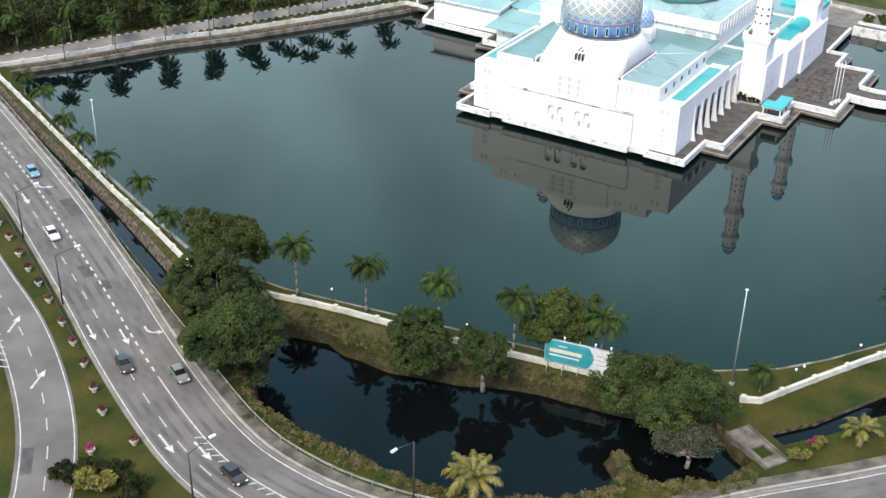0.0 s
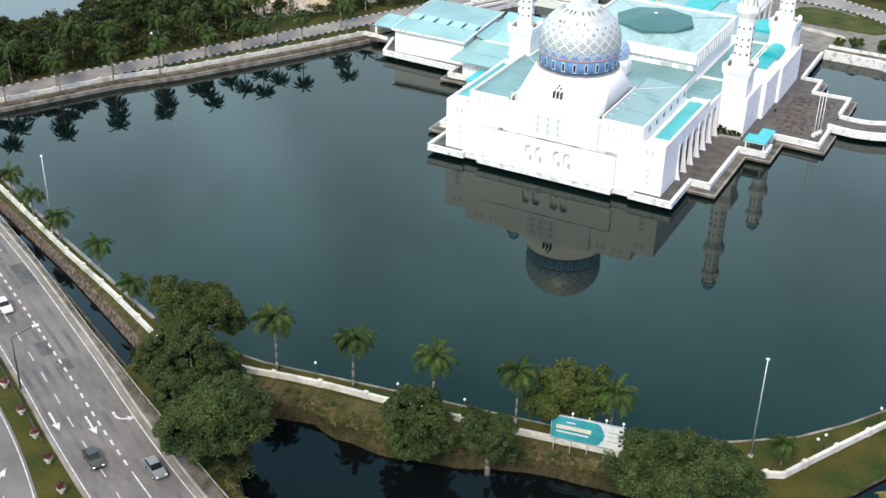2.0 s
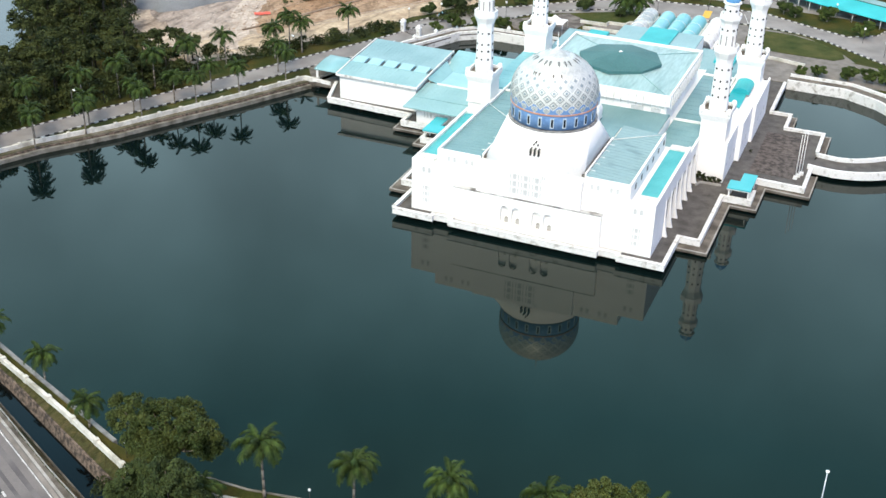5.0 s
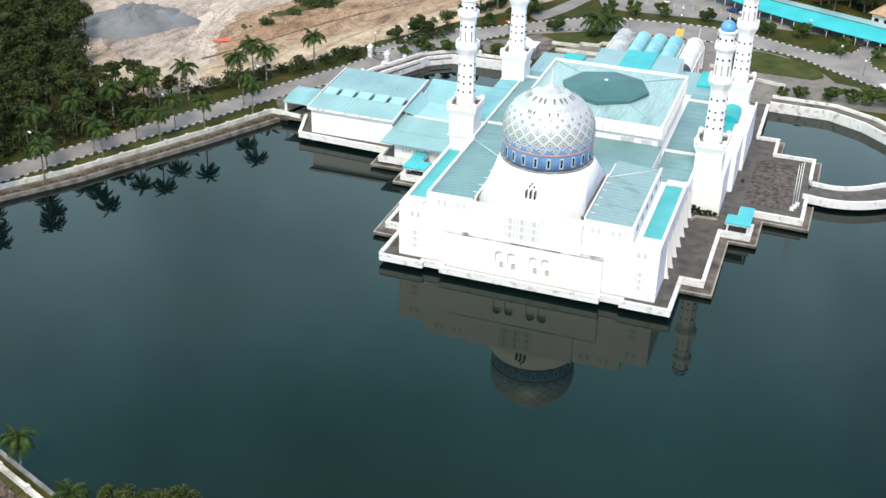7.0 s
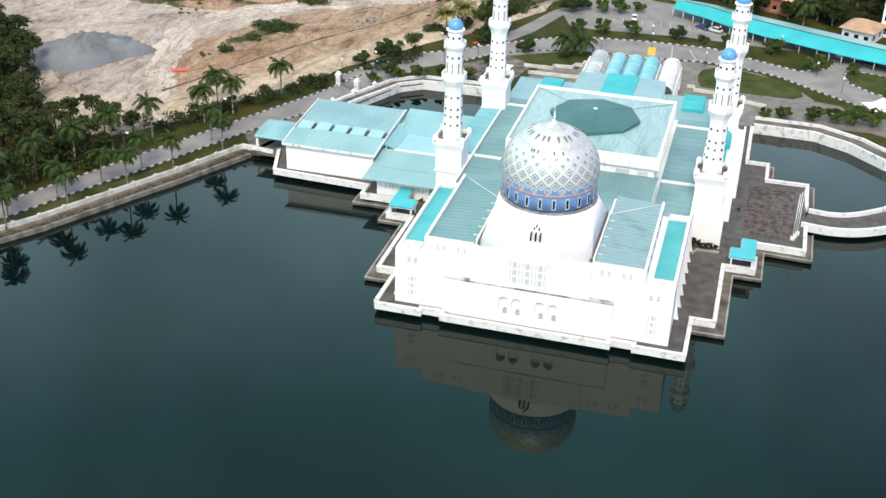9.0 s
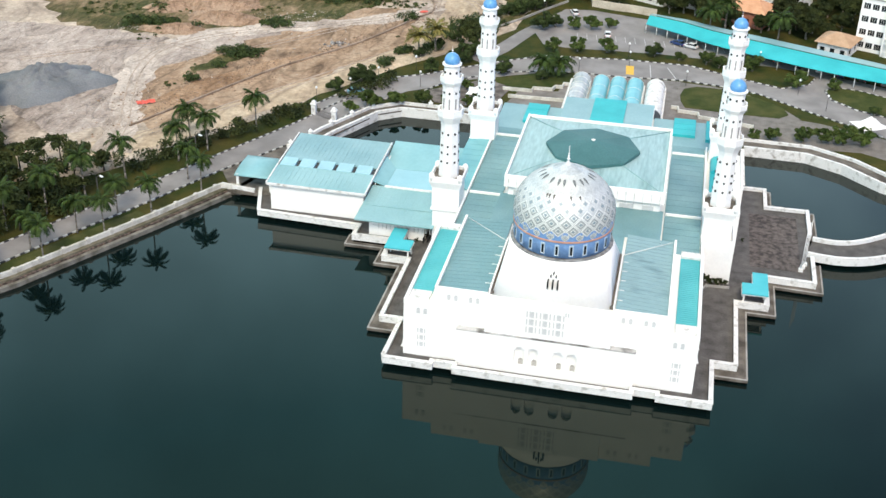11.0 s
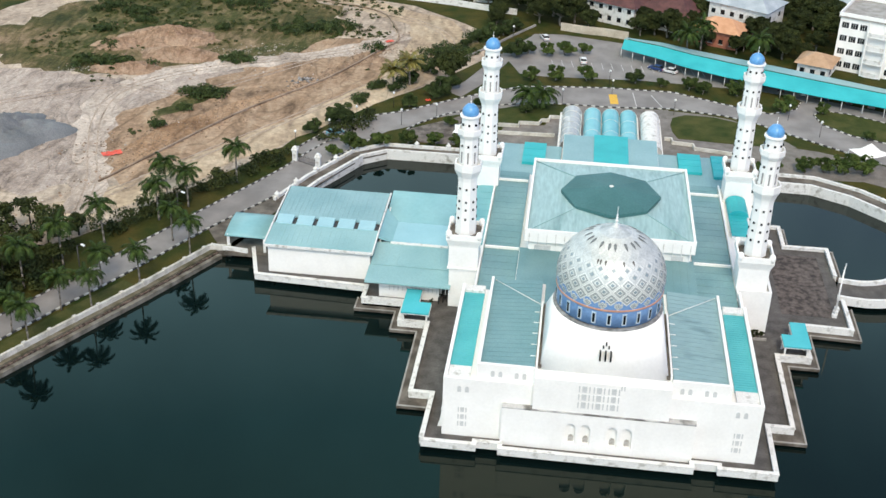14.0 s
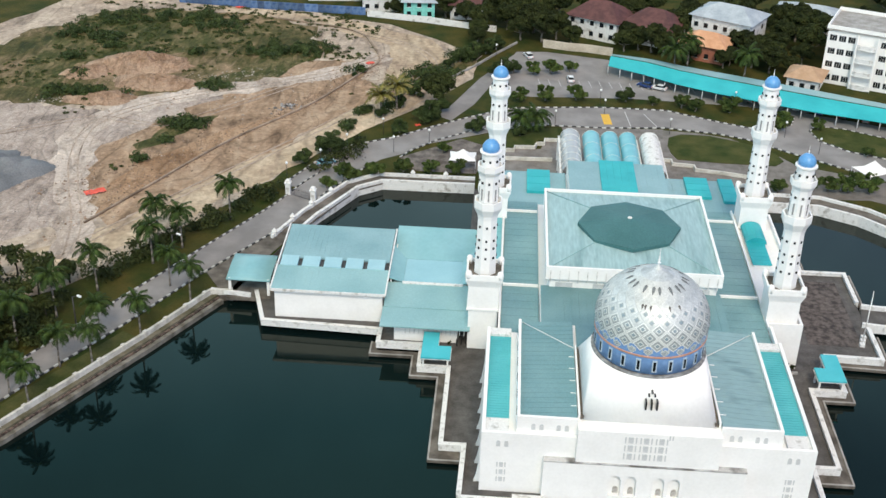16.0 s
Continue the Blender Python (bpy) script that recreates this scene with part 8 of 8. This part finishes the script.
# ---- cars ----
def car_proto(colour, label, moving=True):
    paint = surf("car_paint_" + colour[0], colour[1], colour[1], 1.0, 0.3, 0.0, spec=0.6)
    t = thing("car", label, "car", "cars")
    b = B()
    prof = [(-2.1, 0.35), (-2.15, 0.7), (-2.05, 0.95), (-1.0, 1.02), (1.0, 1.0), (1.75, 0.88), (2.1, 0.65), (2.12, 0.35)]
    L, Rr = [], []
    for x, z in prof:
        k = 0.8 if z > 0.5 else 0.76
        L.append(b.verts.new((x, -k, z))), Rr.append(b.verts.new((x, k, z)))
    b.faces.new(L), b.faces.new(Rr[::-1])
    for i in range(len(prof)):
        j = (i + 1) % len(prof)
        b.faces.new((L[i], L[j], Rr[j], Rr[i]))
    bmesh.ops.bevel(b, geom=b.edges[:], offset=0.06, segments=2, affect="EDGES")
    body = part("body", b, paint, t)
    b = B()
    lo = [(-1.75, -0.74), (0.95, -0.74), (0.95, 0.74), (-1.75, 0.74)]
    up = [(-1.25, -0.6), (0.2, -0.6), (0.2, 0.6), (-1.25, 0.6)]
    a, c = [b.verts.new((x, y, 0.98)) for x, y in lo], [b.verts.new((x, y, 1.42)) for x, y in up]
    b.faces.new(c), b.faces.new(a[::-1])
    for i in range(4):
        b.faces.new((a[i], a[(i + 1) % 4], c[(i + 1) % 4], c[i]))
    part("window_glass", b, DARKW, t, "dark window glass")
    b = B()
    box(b, -1.3, -0.63, 1.41, 0.25, 0.63, 1.47)
    bmesh.ops.bevel(b, geom=b.edges[:], offset=0.025, segments=2, affect="EDGES")
    part("roof", b, paint, t)
    for x in (-1.35, 1.3):
        for s in (-1, 1):
            b = B()
            tube(b, (x, s * 0.62, 0.32), (x, s * 0.84, 0.32), 0.32, n=14)
            w = part("wheel", b, TYRE, t)
            b = B()
            tube(b, (x, s * 0.83, 0.32), (x, s * 0.86, 0.32), 0.19, n=10)
            part("rim", b, STEEL, w)
    for s in (-1, 1):
        b = B()
        box(b, 1.98, s * 0.6 - 0.16, 0.6, 2.13, s * 0.6 + 0.16, 0.74)
        part("headlight", b, LAMPW, t)
        b = B()
        box(b, -2.16, s * 0.62 - 0.13, 0.68, -2.06, s * 0.62 + 0.13, 0.85)
        part("tail_light", b, REDT, t)
    return t


WHITE_CAR = car_proto(("white", (0.68, 0.68, 0.67)), "white hatchback car with dark glass")
DARK_CAR = car_proto(("dark_grey", (0.04, 0.039, 0.04)), "dark grey saloon car on asphalt")
GREY_CAR = car_proto(("grey", (0.19, 0.19, 0.185)), "mid grey saloon car on asphalt")
TEAL_CAR = car_proto(("light_blue", (0.15, 0.32, 0.4)), "light blue small car on asphalt")
BLUE_CAR = car_proto(("blue", (0.02, 0.05, 0.16)), "dark blue car parked in a bay")
CZ = GZ + 0.05
WHITE_CAR.matrix_basis = pose(-51.5, -99.6, CZ, 0, 0, -26)
DARK_CAR.matrix_basis = pose(-14.5, -120.3, CZ, 0, 0, -28)
GREY_CAR.matrix_basis = pose(-6.5, -117.9, CZ, 0, 0, -26)
TEAL_CAR.matrix_basis = pose(-72.5, -85.2, CZ, 0, 0, -25)
BLUE_CAR.matrix_basis = pose(13.9, 149.4, GZ + 0.04, 0, 0, 150)
copy_thing(DARK_CAR, pose(13.6, -130.0, CZ, 0, 0, -18))
copy_thing(WHITE_CAR, pose(17.2, 148.0, GZ + 0.04, 0, 0, 155))
copy_thing(WHITE_CAR, pose(-5.0, 151.4, GZ + 0.04, 0, 0, 95))
copy_thing(WHITE_CAR, pose(-15.9, 167.9, GZ + 0.04, 0, 0, 110))
copy_thing(TEAL_CAR, pose(-59.4, 92.8, CZ, 0, 0, 40))

# ---- buildings beyond ----
walkway = thing("covered_walkway", "long covered walkway with a turquoise pitched roof", "walkway")
W_N = [(6.2, 163.4), (15.8, 161), (24, 156.7), (33, 153), (46, 147.5), (56.8, 142.8), (71, 136.2), (110, 122)]
W_S = [(4.8, 156.8), (13.6, 151.5), (21, 145.8), (30.5, 140.6), (43.7, 134.8), (52.8, 131.1), (67, 126.7), (106, 112)]
for i in range(len(W_N) - 1):
    for j in range(3):
        u0, u1 = j / 3, (j + 1) / 3
        n0, n1 = Vector(W_N[i]).lerp(Vector(W_N[i + 1]), u0), Vector(W_N[i]).lerp(Vector(W_N[i + 1]), u1)
        s0, s1 = Vector(W_S[i]).lerp(Vector(W_S[i + 1]), u0), Vector(W_S[i]).lerp(Vector(W_S[i + 1]), u1)
        for a0, a1, c0, c1, za, zc in ((n0.lerp(s0, 0.5), n1.lerp(s1, 0.5), s0, s1, 5.6, 4.1), (n0, n1, n0.lerp(s0, 0.49), n1.lerp(s1, 0.49), 5.0, 5.9)):
            b = B()
            v = [b.verts.new(p) for p in ((*a0, za), (*a1, za), (*c1, zc), (*c0, zc), (*a0, za + 0.15), (*a1, za + 0.15), (*c1, zc + 0.15), (*c0, zc + 0.15))]
            for f in ((3, 2, 1, 0), (4, 5, 6, 7), (0, 1, 5, 4), (1, 2, 6, 5), (2, 3, 7, 6), (3, 0, 4, 7)):
                b.faces.new([v[q] for q in f])
            part("roof_panel", b, CYAN if za == 5.6 else TEALP, walkway)
        b = B()
        tube(b, (*s0.lerp(n0, 0.05), GZ), (*s0.lerp(n0, 0.05), 4.35), 0.12, n=6)
        part("post", b, WORN, walkway)


def house(x, y, a, w, d, h, roof, wall, label, rh=2.6, storeys=1):
    t = thing("house", label, "house", "houses behind the car park", pose(x, y, GZ, 0, 0, a))
    b = B()
    box(b, -w / 2, -d / 2, 0, w / 2, d / 2, h)
    part("wall", b, wall, t)
    b = B()
    e = 0.9
    base = [(-w / 2 - e, -d / 2 - e), (w / 2 + e, -d / 2 - e), (w / 2 + e, d / 2 + e), (-w / 2 - e, d / 2 + e)]
    r = min(w, d) / 2
    lo = [b.verts.new((*p, h - 0.1)) for p in base]
    r0, r1 = b.verts.new((-w / 2 + r * 0.8, 0, h + rh)), b.verts.new((w / 2 - r * 0.8, 0, h + rh))
    for f in ((lo[0], lo[1], r1, r0), (lo[1], lo[2], r1), (lo[2], lo[3], r0, r1), (lo[3], lo[0], r0), (lo[3], lo[2], lo[1], lo[0])):
        b.faces.new(f)
    part("roof", b, roof, t)
    for s in range(storeys):
        z = 1.0 + s * h / storeys
        n = max(2, int(w / 2.6))
        for i in range(n):
            xx = -w / 2 + w * (i + 0.5) / n
            b = B()
            box(b, xx - 0.6, -d / 2 - 0.05, z, xx + 0.6, -d / 2 + 0.05, z + 1.3)
            win = part("window", b, DARKW, t)
            b = B()
            box(b, xx - 0.72, -d / 2 - 0.08, z - 0.14, xx + 0.72, -d / 2 - 0.01, z - 0.01)
            part("sill", b, WORN, win)
        for i in range(2):
            yy = -d / 4 + d / 2 * i
            for s2 in (-1, 1):
                b = B()
                box(b, s2 * w / 2 - 0.05, yy - 0.6, z, s2 * w / 2 + 0.05, yy + 0.6, z + 1.3)
                part("window", b, DARKW, t)


house(4.5, 191, -28, 15, 12, 6.0, ROOFR, WORN, "two storey house with a dark red hipped roof", 4.0, 2)
house(19.5, 188, -28, 14, 12, 5.5, ROOFR, WORN, "white house with a dark red hipped roof", 3.6, 2)
house(32.5, 175.5, -25, 12, 9, 4.6, ROOFO, BRICKR, "terracotta house with an orange roof", 2.6)
house(40, 188, -30, 17, 13, 8.5, ROOFG, WORN, "white two storey house with a pale roof", 2.8, 2)
house(55.5, 156, -22, 8, 9, 3.6, surf("tan_roof", (0.38, 0.24, 0.14), (0.46, 0.3, 0.19), 0.6, 0.8, 0.1), WORN, "low house with a tan roof", 2.0)
house(-48, 200, 4, 9, 7, 5.2, ROOFG, MINT, "mint green two storey house", 1.8, 2)
house(-60, 206, 8, 11, 8, 4.4, ROOFG, WORN, "white house with a pale roof", 2.0)
house(-34, 202, 4, 10, 8, 4.5, ROOFR, WORN, "white house with a dark roof", 2.2)
house(-75, 214, 8, 16, 7, 3.6, ROOFG, WORN, "long low shed with a pale roof", 1.6)
house(-142, 208, 20, 16, 10, 4.2, ROOFG, WORN, "white shed with a pale roof", 1.2)
house(66, 205, -20, 18, 12, 5.0, ROOFG, WORN, "house with a pale metal roof", 2.4)
house(92, 190, -20, 16, 12, 5.0, ROOFR, WORN, "house with a dark red roof", 2.6)

# white apartment block with balconies
flat = thing("apartment_building", "white four storey building with balconies and dark windows", "building", m=pose(72.5, 163.5, GZ, 0, 0, -23))
b = B()
box(b, -10, -8, 0, 14, 9, 14.2)
part("wall", b, WHITE, flat)
b = B()
box(b, -10.4, -8.4, 14.2, 14.4, 9.4, 14.6)
part("roof_slab", b, CONC, flat, "stained grey flat roof")
b = B()
for x0, y0, x1, y1 in ((-10.4, -8.4, 14.4, -8.1), (-10.4, 9.1, 14.4, 9.4), (-10.4, -8.1, -10.1, 9.1), (14.1, -8.1, 14.4, 9.1)):
    box(b, x0, y0, 14.6, x1, y1, 15.5)
part("roof_parapet", b, WHITE, flat)
bw = B()
box(bw, -0.85, -0.06, 0, 0.85, 0.06, 1.5)
WINM = mesh_of("window", bw, DARKW)
bw2 = B()
box(bw2, -0.03, -0.08, 0, 0.03, 0.08, 1.5)
MUL = mesh_of("mullion", bw2, WHITE)
for s in range(4):
    z = 1.0 + 3.5 * s
    for x in (-8.5, -6.2, -3.9, 4.2, 6.6, 9.0, 11.6):
        w = piece("window", WINM, flat, pose(x, -8.0, z))
        for dx in (-0.28, 0.28):
            piece("mullion", MUL, w, pose(dx, -0.02, 0))
    for y in (-5.5, -2, 2, 6):
        w = piece("window", WINM, flat, pose(-10.0, y, z, 0, 0, -90))
        for dx in (-0.28, 0.28):
            piece("mullion", MUL, w, pose(dx, -0.02, 0))
    b = B()
    prof = [(-2.6, -8.0), (2.8, -8.0), (2.8, -9.2), (1.6, -9.9), (-1.4, -9.9), (-2.6, -9.2)]
    prism(b, prof, z - 0.9, z - 0.65)
    bal = part("balcony", b, WHITE, flat)
    b = B()
    wall_line(b, [(-2.5, -8.0), (-2.5, -9.1), (-1.4, -9.8), (1.6, -9.8), (2.7, -9.1), (2.7, -8.0)], 0.12, z - 0.65, z + 0.35)
    part("balustrade", b, WORN, bal)
for x in (-2.4, 2.6):
    b = B()
    lathe(b, [(0.25, 0), (0.25, 14.2)], 8, (x, -9.2, 0))
    part("column", b, WHITE, flat)

# site hoarding
fence = thing("hoarding", "blue metal sheet hoarding along the site", "fence")
HO = [(-120, 202), (-98, 199.5), (-78, 198.6), (-64, 198)]
b = B()
box(b, -1.0, -0.04, 0, 1.0, 0.04, 2.4)
SH = mesh_of("sheet", b, BLUEF)
for x, y, a in along(HO, 1, 2.02):
    piece("sheet", SH, fence, pose(x, y, GZ, 0, 0, a))
b = B()
wall_line(b, [(-63, 197), (-44.6, 193.5), (-37.9, 191.4), (-25, 188)], 0.3, GZ - 0.2, GZ + 1.8)
solid("boundary_wall", b, WORN, "long pale boundary wall", "wall", kind="structure")
b = B()
wall_line(b, [(-11.8, 177), (-5, 175), (0.3, 174.4), (7, 172.4)], 0.35, GZ - 0.2, GZ + 2.2)
solid("boundary_wall", b, surf("buff_wall", (0.42, 0.36, 0.28), (0.55, 0.48, 0.38), 0.4, 0.85, 0.1), "long buff boundary wall behind the car park", "wall", kind="structure")

b = B()
wall_line(b, [(-40.7, 140.5), (-35.5, 149.2), (-30, 158.4), (-24.4, 169.5), (-19, 179)], 0.4, GZ - 0.2, GZ + 0.55)
solid("boundary_wall", b, CONC, "low stained concrete wall beside the lane", "wall", kind="structure")

# painted kerb stones, black and white in turn
b = B()
box(b, -0.48, -0.14, -0.3, 0.48, 0.14, 0.2)
KB = mesh_of("kerb_stone", b, BLACKP)
b = B()
box(b, -0.48, -0.14, -0.3, 0.48, 0.14, 0.2)
KW = mesh_of("kerb_stone", b, WHITEP)


def kerb(pts, label="black and white painted kerb"):
    k = tagged(new("kerb"), label, "kerb", kind="structure")
    for i, (x, y, a) in enumerate(along(pts, 0.5, 1.0)):
        piece("kerb_stone", KB if i % 2 else KW, k, pose(x, y, GZ + 0.05, 0, 0, a))


kerb([p for p in K_S if p[1] > -50]), kerb([p for p in K_N if p[1] > -46])
kerb([(-67, 82), (-61, 96), (-55, 104), (-46, 109.4)])
kerb([(-46, 109.4), (-40, 115), (-30.5, 123), (-20, 130.5), (-12.5, 132), (1.9, 133.9), (17.6, 134), (29.8, 128.2), (40.2, 124), (47, 128.5), (49, 134.3)])
kerb([(-44, 98.5), (-42.2, 102.1), (-36.5, 109), (-28, 116), (-18, 119.6)])
kerb([(-12.5, 120.8), (1.9, 121), (16.6, 122.8), (28.7, 120.8), (35.2, 118.2), (42.8, 112.4), (61.7, 99.1)])
kerb([(84, 113.2), (67.6, 123.2), (59.2, 127.5), (52.6, 128.7), (50.7, 125.1), (51.8, 119.5), (57.3, 114.3), (64.7, 111), (80, 101.8)])


# ---- small things on the terrace ----
b = B()
wall_line(b, [(23.3, 20.4), (23.9, 22.0), (27.9, 22.3)], 0.25, 1.42, 1.85)
part("planter_edge", b, CONC, terrace, "pale concrete planter edge")
FOOT = tree_proto("shrub", "small dark potted shrub at the minaret's foot", 1.7, 1.5, 2.0, 0.2, 51, LEAFD, 12, 70, 0.16, category="shrub", group="shrubs on the terrace")
FOOT.matrix_basis = pose(23.9, 23.0, 1.42)
for x, y, s in ((23.5, 22.9, 1.25), (24.7, 23.1, 0.8), (25.4, 23.0, 0.85), (26.1, 23.1, 0.75), (26.8, 23.1, 0.8), (27.3, 23.2, 0.6), (30.2, 40.6, 0.5), (-27.6, 26.6, 0.8), (-28.6, 24.6, 0.6)):
    copy_thing(FOOT, pose(x, y, 1.42, 0, 0, 70 * x) @ Matrix.Scale(s, 4))
bike = thing("motorcycle", "small dark motorcycle parked on the terrace", "motorcycle", "parked motorcycles")
b = B()
lathe(b, [(0.24, -0.06), (0.36, -0.06), (0.36, 0.06), (0.24, 0.06), (0.24, -0.06)], 16, cap=False)
bmesh.ops.rotate(b, verts=b.verts, cent=(0, 0, 0), matrix=Matrix.Rotation(radians(90), 3, "X"))
WHEEL = mesh_of("wheel", b, TYRE)
piece("wheel", WHEEL, bike, pose(-0.65, 0, 0.36))
piece("wheel", WHEEL, bike, pose(0.65, 0, 0.36))
b = B()
tube(b, (-0.65, 0, 0.4), (-0.1, 0, 0.55), 0.12, 0.16, 6)
tube(b, (-0.1, 0, 0.55), (0.5, 0, 0.8), 0.16, 0.12, 6)
tube(b, (0.5, 0, 0.8), (0.65, 0, 0.36), 0.07, 0.05, 6)
part("body", b, DARKS, bike)
b = B()
lathe(b, [(0.12, 0.74), (0.16, 0.8), (0.12, 0.88)], 8, (-0.35, 0, 0))
box(b, -0.75, -0.13, 0.74, -0.05, 0.13, 0.86)
part("seat", b, TYRE, bike)
b = B()
tube(b, (0.42, -0.35, 1.05), (0.5, 0, 0.98), 0.025, n=5)
tube(b, (0.5, 0, 0.98), (0.42, 0.35, 1.05), 0.025, n=5)
part("handlebar", b, STEEL, bike)
bike.matrix_basis = pose(-26.6, 25.9, 1.42, 0, 0, 80)
for x, y, a in ((-25.8, 26.2, 75), (-27.5, 25.4, 95), (-31.4, 24.7, 20)):
    copy_thing(bike, pose(x, y, 1.42, 0, 0, a))

for x, y in ((40.5, 31.9), (40.9, 33.1), (41.3, 34.3)):
    fp = thing("flagpole", "white flagpole on a square white plinth", "flagpole", "flagpoles on the terrace", pose(x, y, 1.42))
    b = B()
    tube(b, (0, 0, 0.4), (0, 0, 9.2), 0.09, 0.05, 8)
    part("pole", b, WHITE, fp)
    b = B()
    box(b, -0.4, -0.4, 0, 0.4, 0.4, 0.55)
    part("plinth", b, WORN, fp)
    b = B()
    lathe(b, [(0.03, 9.15), (0.1, 9.25), (0.03, 9.35)], 8)
    part("finial", b, LAMPW, fp)

# cars in the shade of the walkway
for i in range(13):
    u = i / 12
    x, y = 40 + 62 * u, 143.2 - 23.4 * u
    copy_thing((GREY_CAR, DARK_CAR, WHITE_CAR, BLUE_CAR, DARK_CAR)[i % 5], pose(x, y, GZ + 0.04, 0, 0, 68 + (7 * i) % 5))

# ---- debris on the building site ----
def rubble(name, spots, count, low, high, material, label, seed):
    """Loose broken stones strewn over a few spots, as one joined sheet."""
    r = random.Random(seed)
    verts, faces = [], []
    for k in range(count):
        x, y, w, d, rot = r.choice(spots)
        u, v = r.gauss(0, w / 2), r.gauss(0, d / 2)
        ca, sa = math.cos(radians(rot)), math.sin(radians(rot))
        px, py = x + u * ca - v * sa, y + u * sa + v * ca
        q = r.uniform(low, high) * (0.5 + r.random())
        n0 = len(verts)
        for dx, dy, dz in ((1, 0, 0), (0.2, 0.9, 0), (-0.9, 0.3, 0), (-0.2, -1, 0), (0.1, 0.1, 0.8)):
            verts.append((px + q * dx * r.uniform(0.6, 1.3), py + q * dy * r.uniform(0.6, 1.3), GZ + 0.05 + q * dz * r.uniform(0.6, 1.2)))
        faces += [(n0, n0 + 1, n0 + 4), (n0 + 1, n0 + 2, n0 + 4), (n0 + 2, n0 + 3, n0 + 4), (n0 + 3, n0, n0 + 4)]
    me = bpy.data.meshes.new(name)
    me.from_pydata(verts, [], faces)
    me.materials.append(material)
    return tagged(new(name, me), label, "rubble", kind="stuff")


PALEST = surf("pale_broken_stone", (0.25, 0.215, 0.18), (0.45, 0.4, 0.35), 0.7, 0.9, 0.0, island=0.3)
DIRTB = surf("brown_spoil_clods", (0.13, 0.085, 0.055), (0.3, 0.205, 0.14), 0.6, 0.95, 0.0, island=0.35)
WASTEM = surf("dark_scrap", (0.03, 0.03, 0.03), (0.3, 0.29, 0.28), 1.4, 0.8, 0.0, island=0.6, lo=0.4, hi=0.6)
rubble("pale_stone", [(-112, 100, 34, 46, 0), (-126, 122.7, 9, 2.5, 20), (-100, 128, 26, 16, 20), (-84, 137, 22, 8, 25), (-120, 79, 9, 1.4, 60), (-108, 66, 10, 12, 0), (-90, 144, 16, 5, 20)], 1300, 0.08, 0.26, PALEST, "pale broken stones strewn over the building site", 61)
rubble("spoil_clod", [(-97, 74, 34, 2.4, 64), (-84, 103, 40, 3.2, 62), (-68, 130, 30, 2.6, 60), (-104, 78, 12, 10, 30), (-92, 96, 26, 7, 62), (-115, 138, 22, 22, 0), (-60, 150, 14, 8, 60)], 1900, 0.12, 0.34, DIRTB, "brown clods of spoil beside the drain", 62)
rubble("scrap", [(-73.8, 124.2, 3.4, 1.8, 55), (-73.0, 125.4, 2.0, 1.2, 0), (-93, 137.6, 3, 1, 0)], 70, 0.25, 0.6, WASTEM, "small heap of dark and white site scrap", 63)
bm = B()
for k in range(9):
    box(bm, -0.7, -0.35, 0, 0.7, 0.35, 0.55, pose(-123.0 + 0.75 * k, 74.4 + 1.15 * k, GZ, 0, 0, 57 + 9 * (k % 3)))
bmesh.ops.bevel(bm, geom=bm.edges[:], offset=0.12, segments=1, affect="EDGES")
tagged(new("sandbag_row", mesh_of("sandbag_row", bm, PALEST)), "row of pale sand bags along the gravel heap", "sandbags", kind="stuff")
MAG = tree_proto("shrub", "low magenta flowering shrub beside the ditch", 3.0, 1.8, 0.9, 0.1, 44, FLOWM, 10, 70, 0.14, category="shrub", group="shrubs by the roads")
MAG.matrix_basis = pose(71.6, -84.0, GZ, 0, 0, 40)
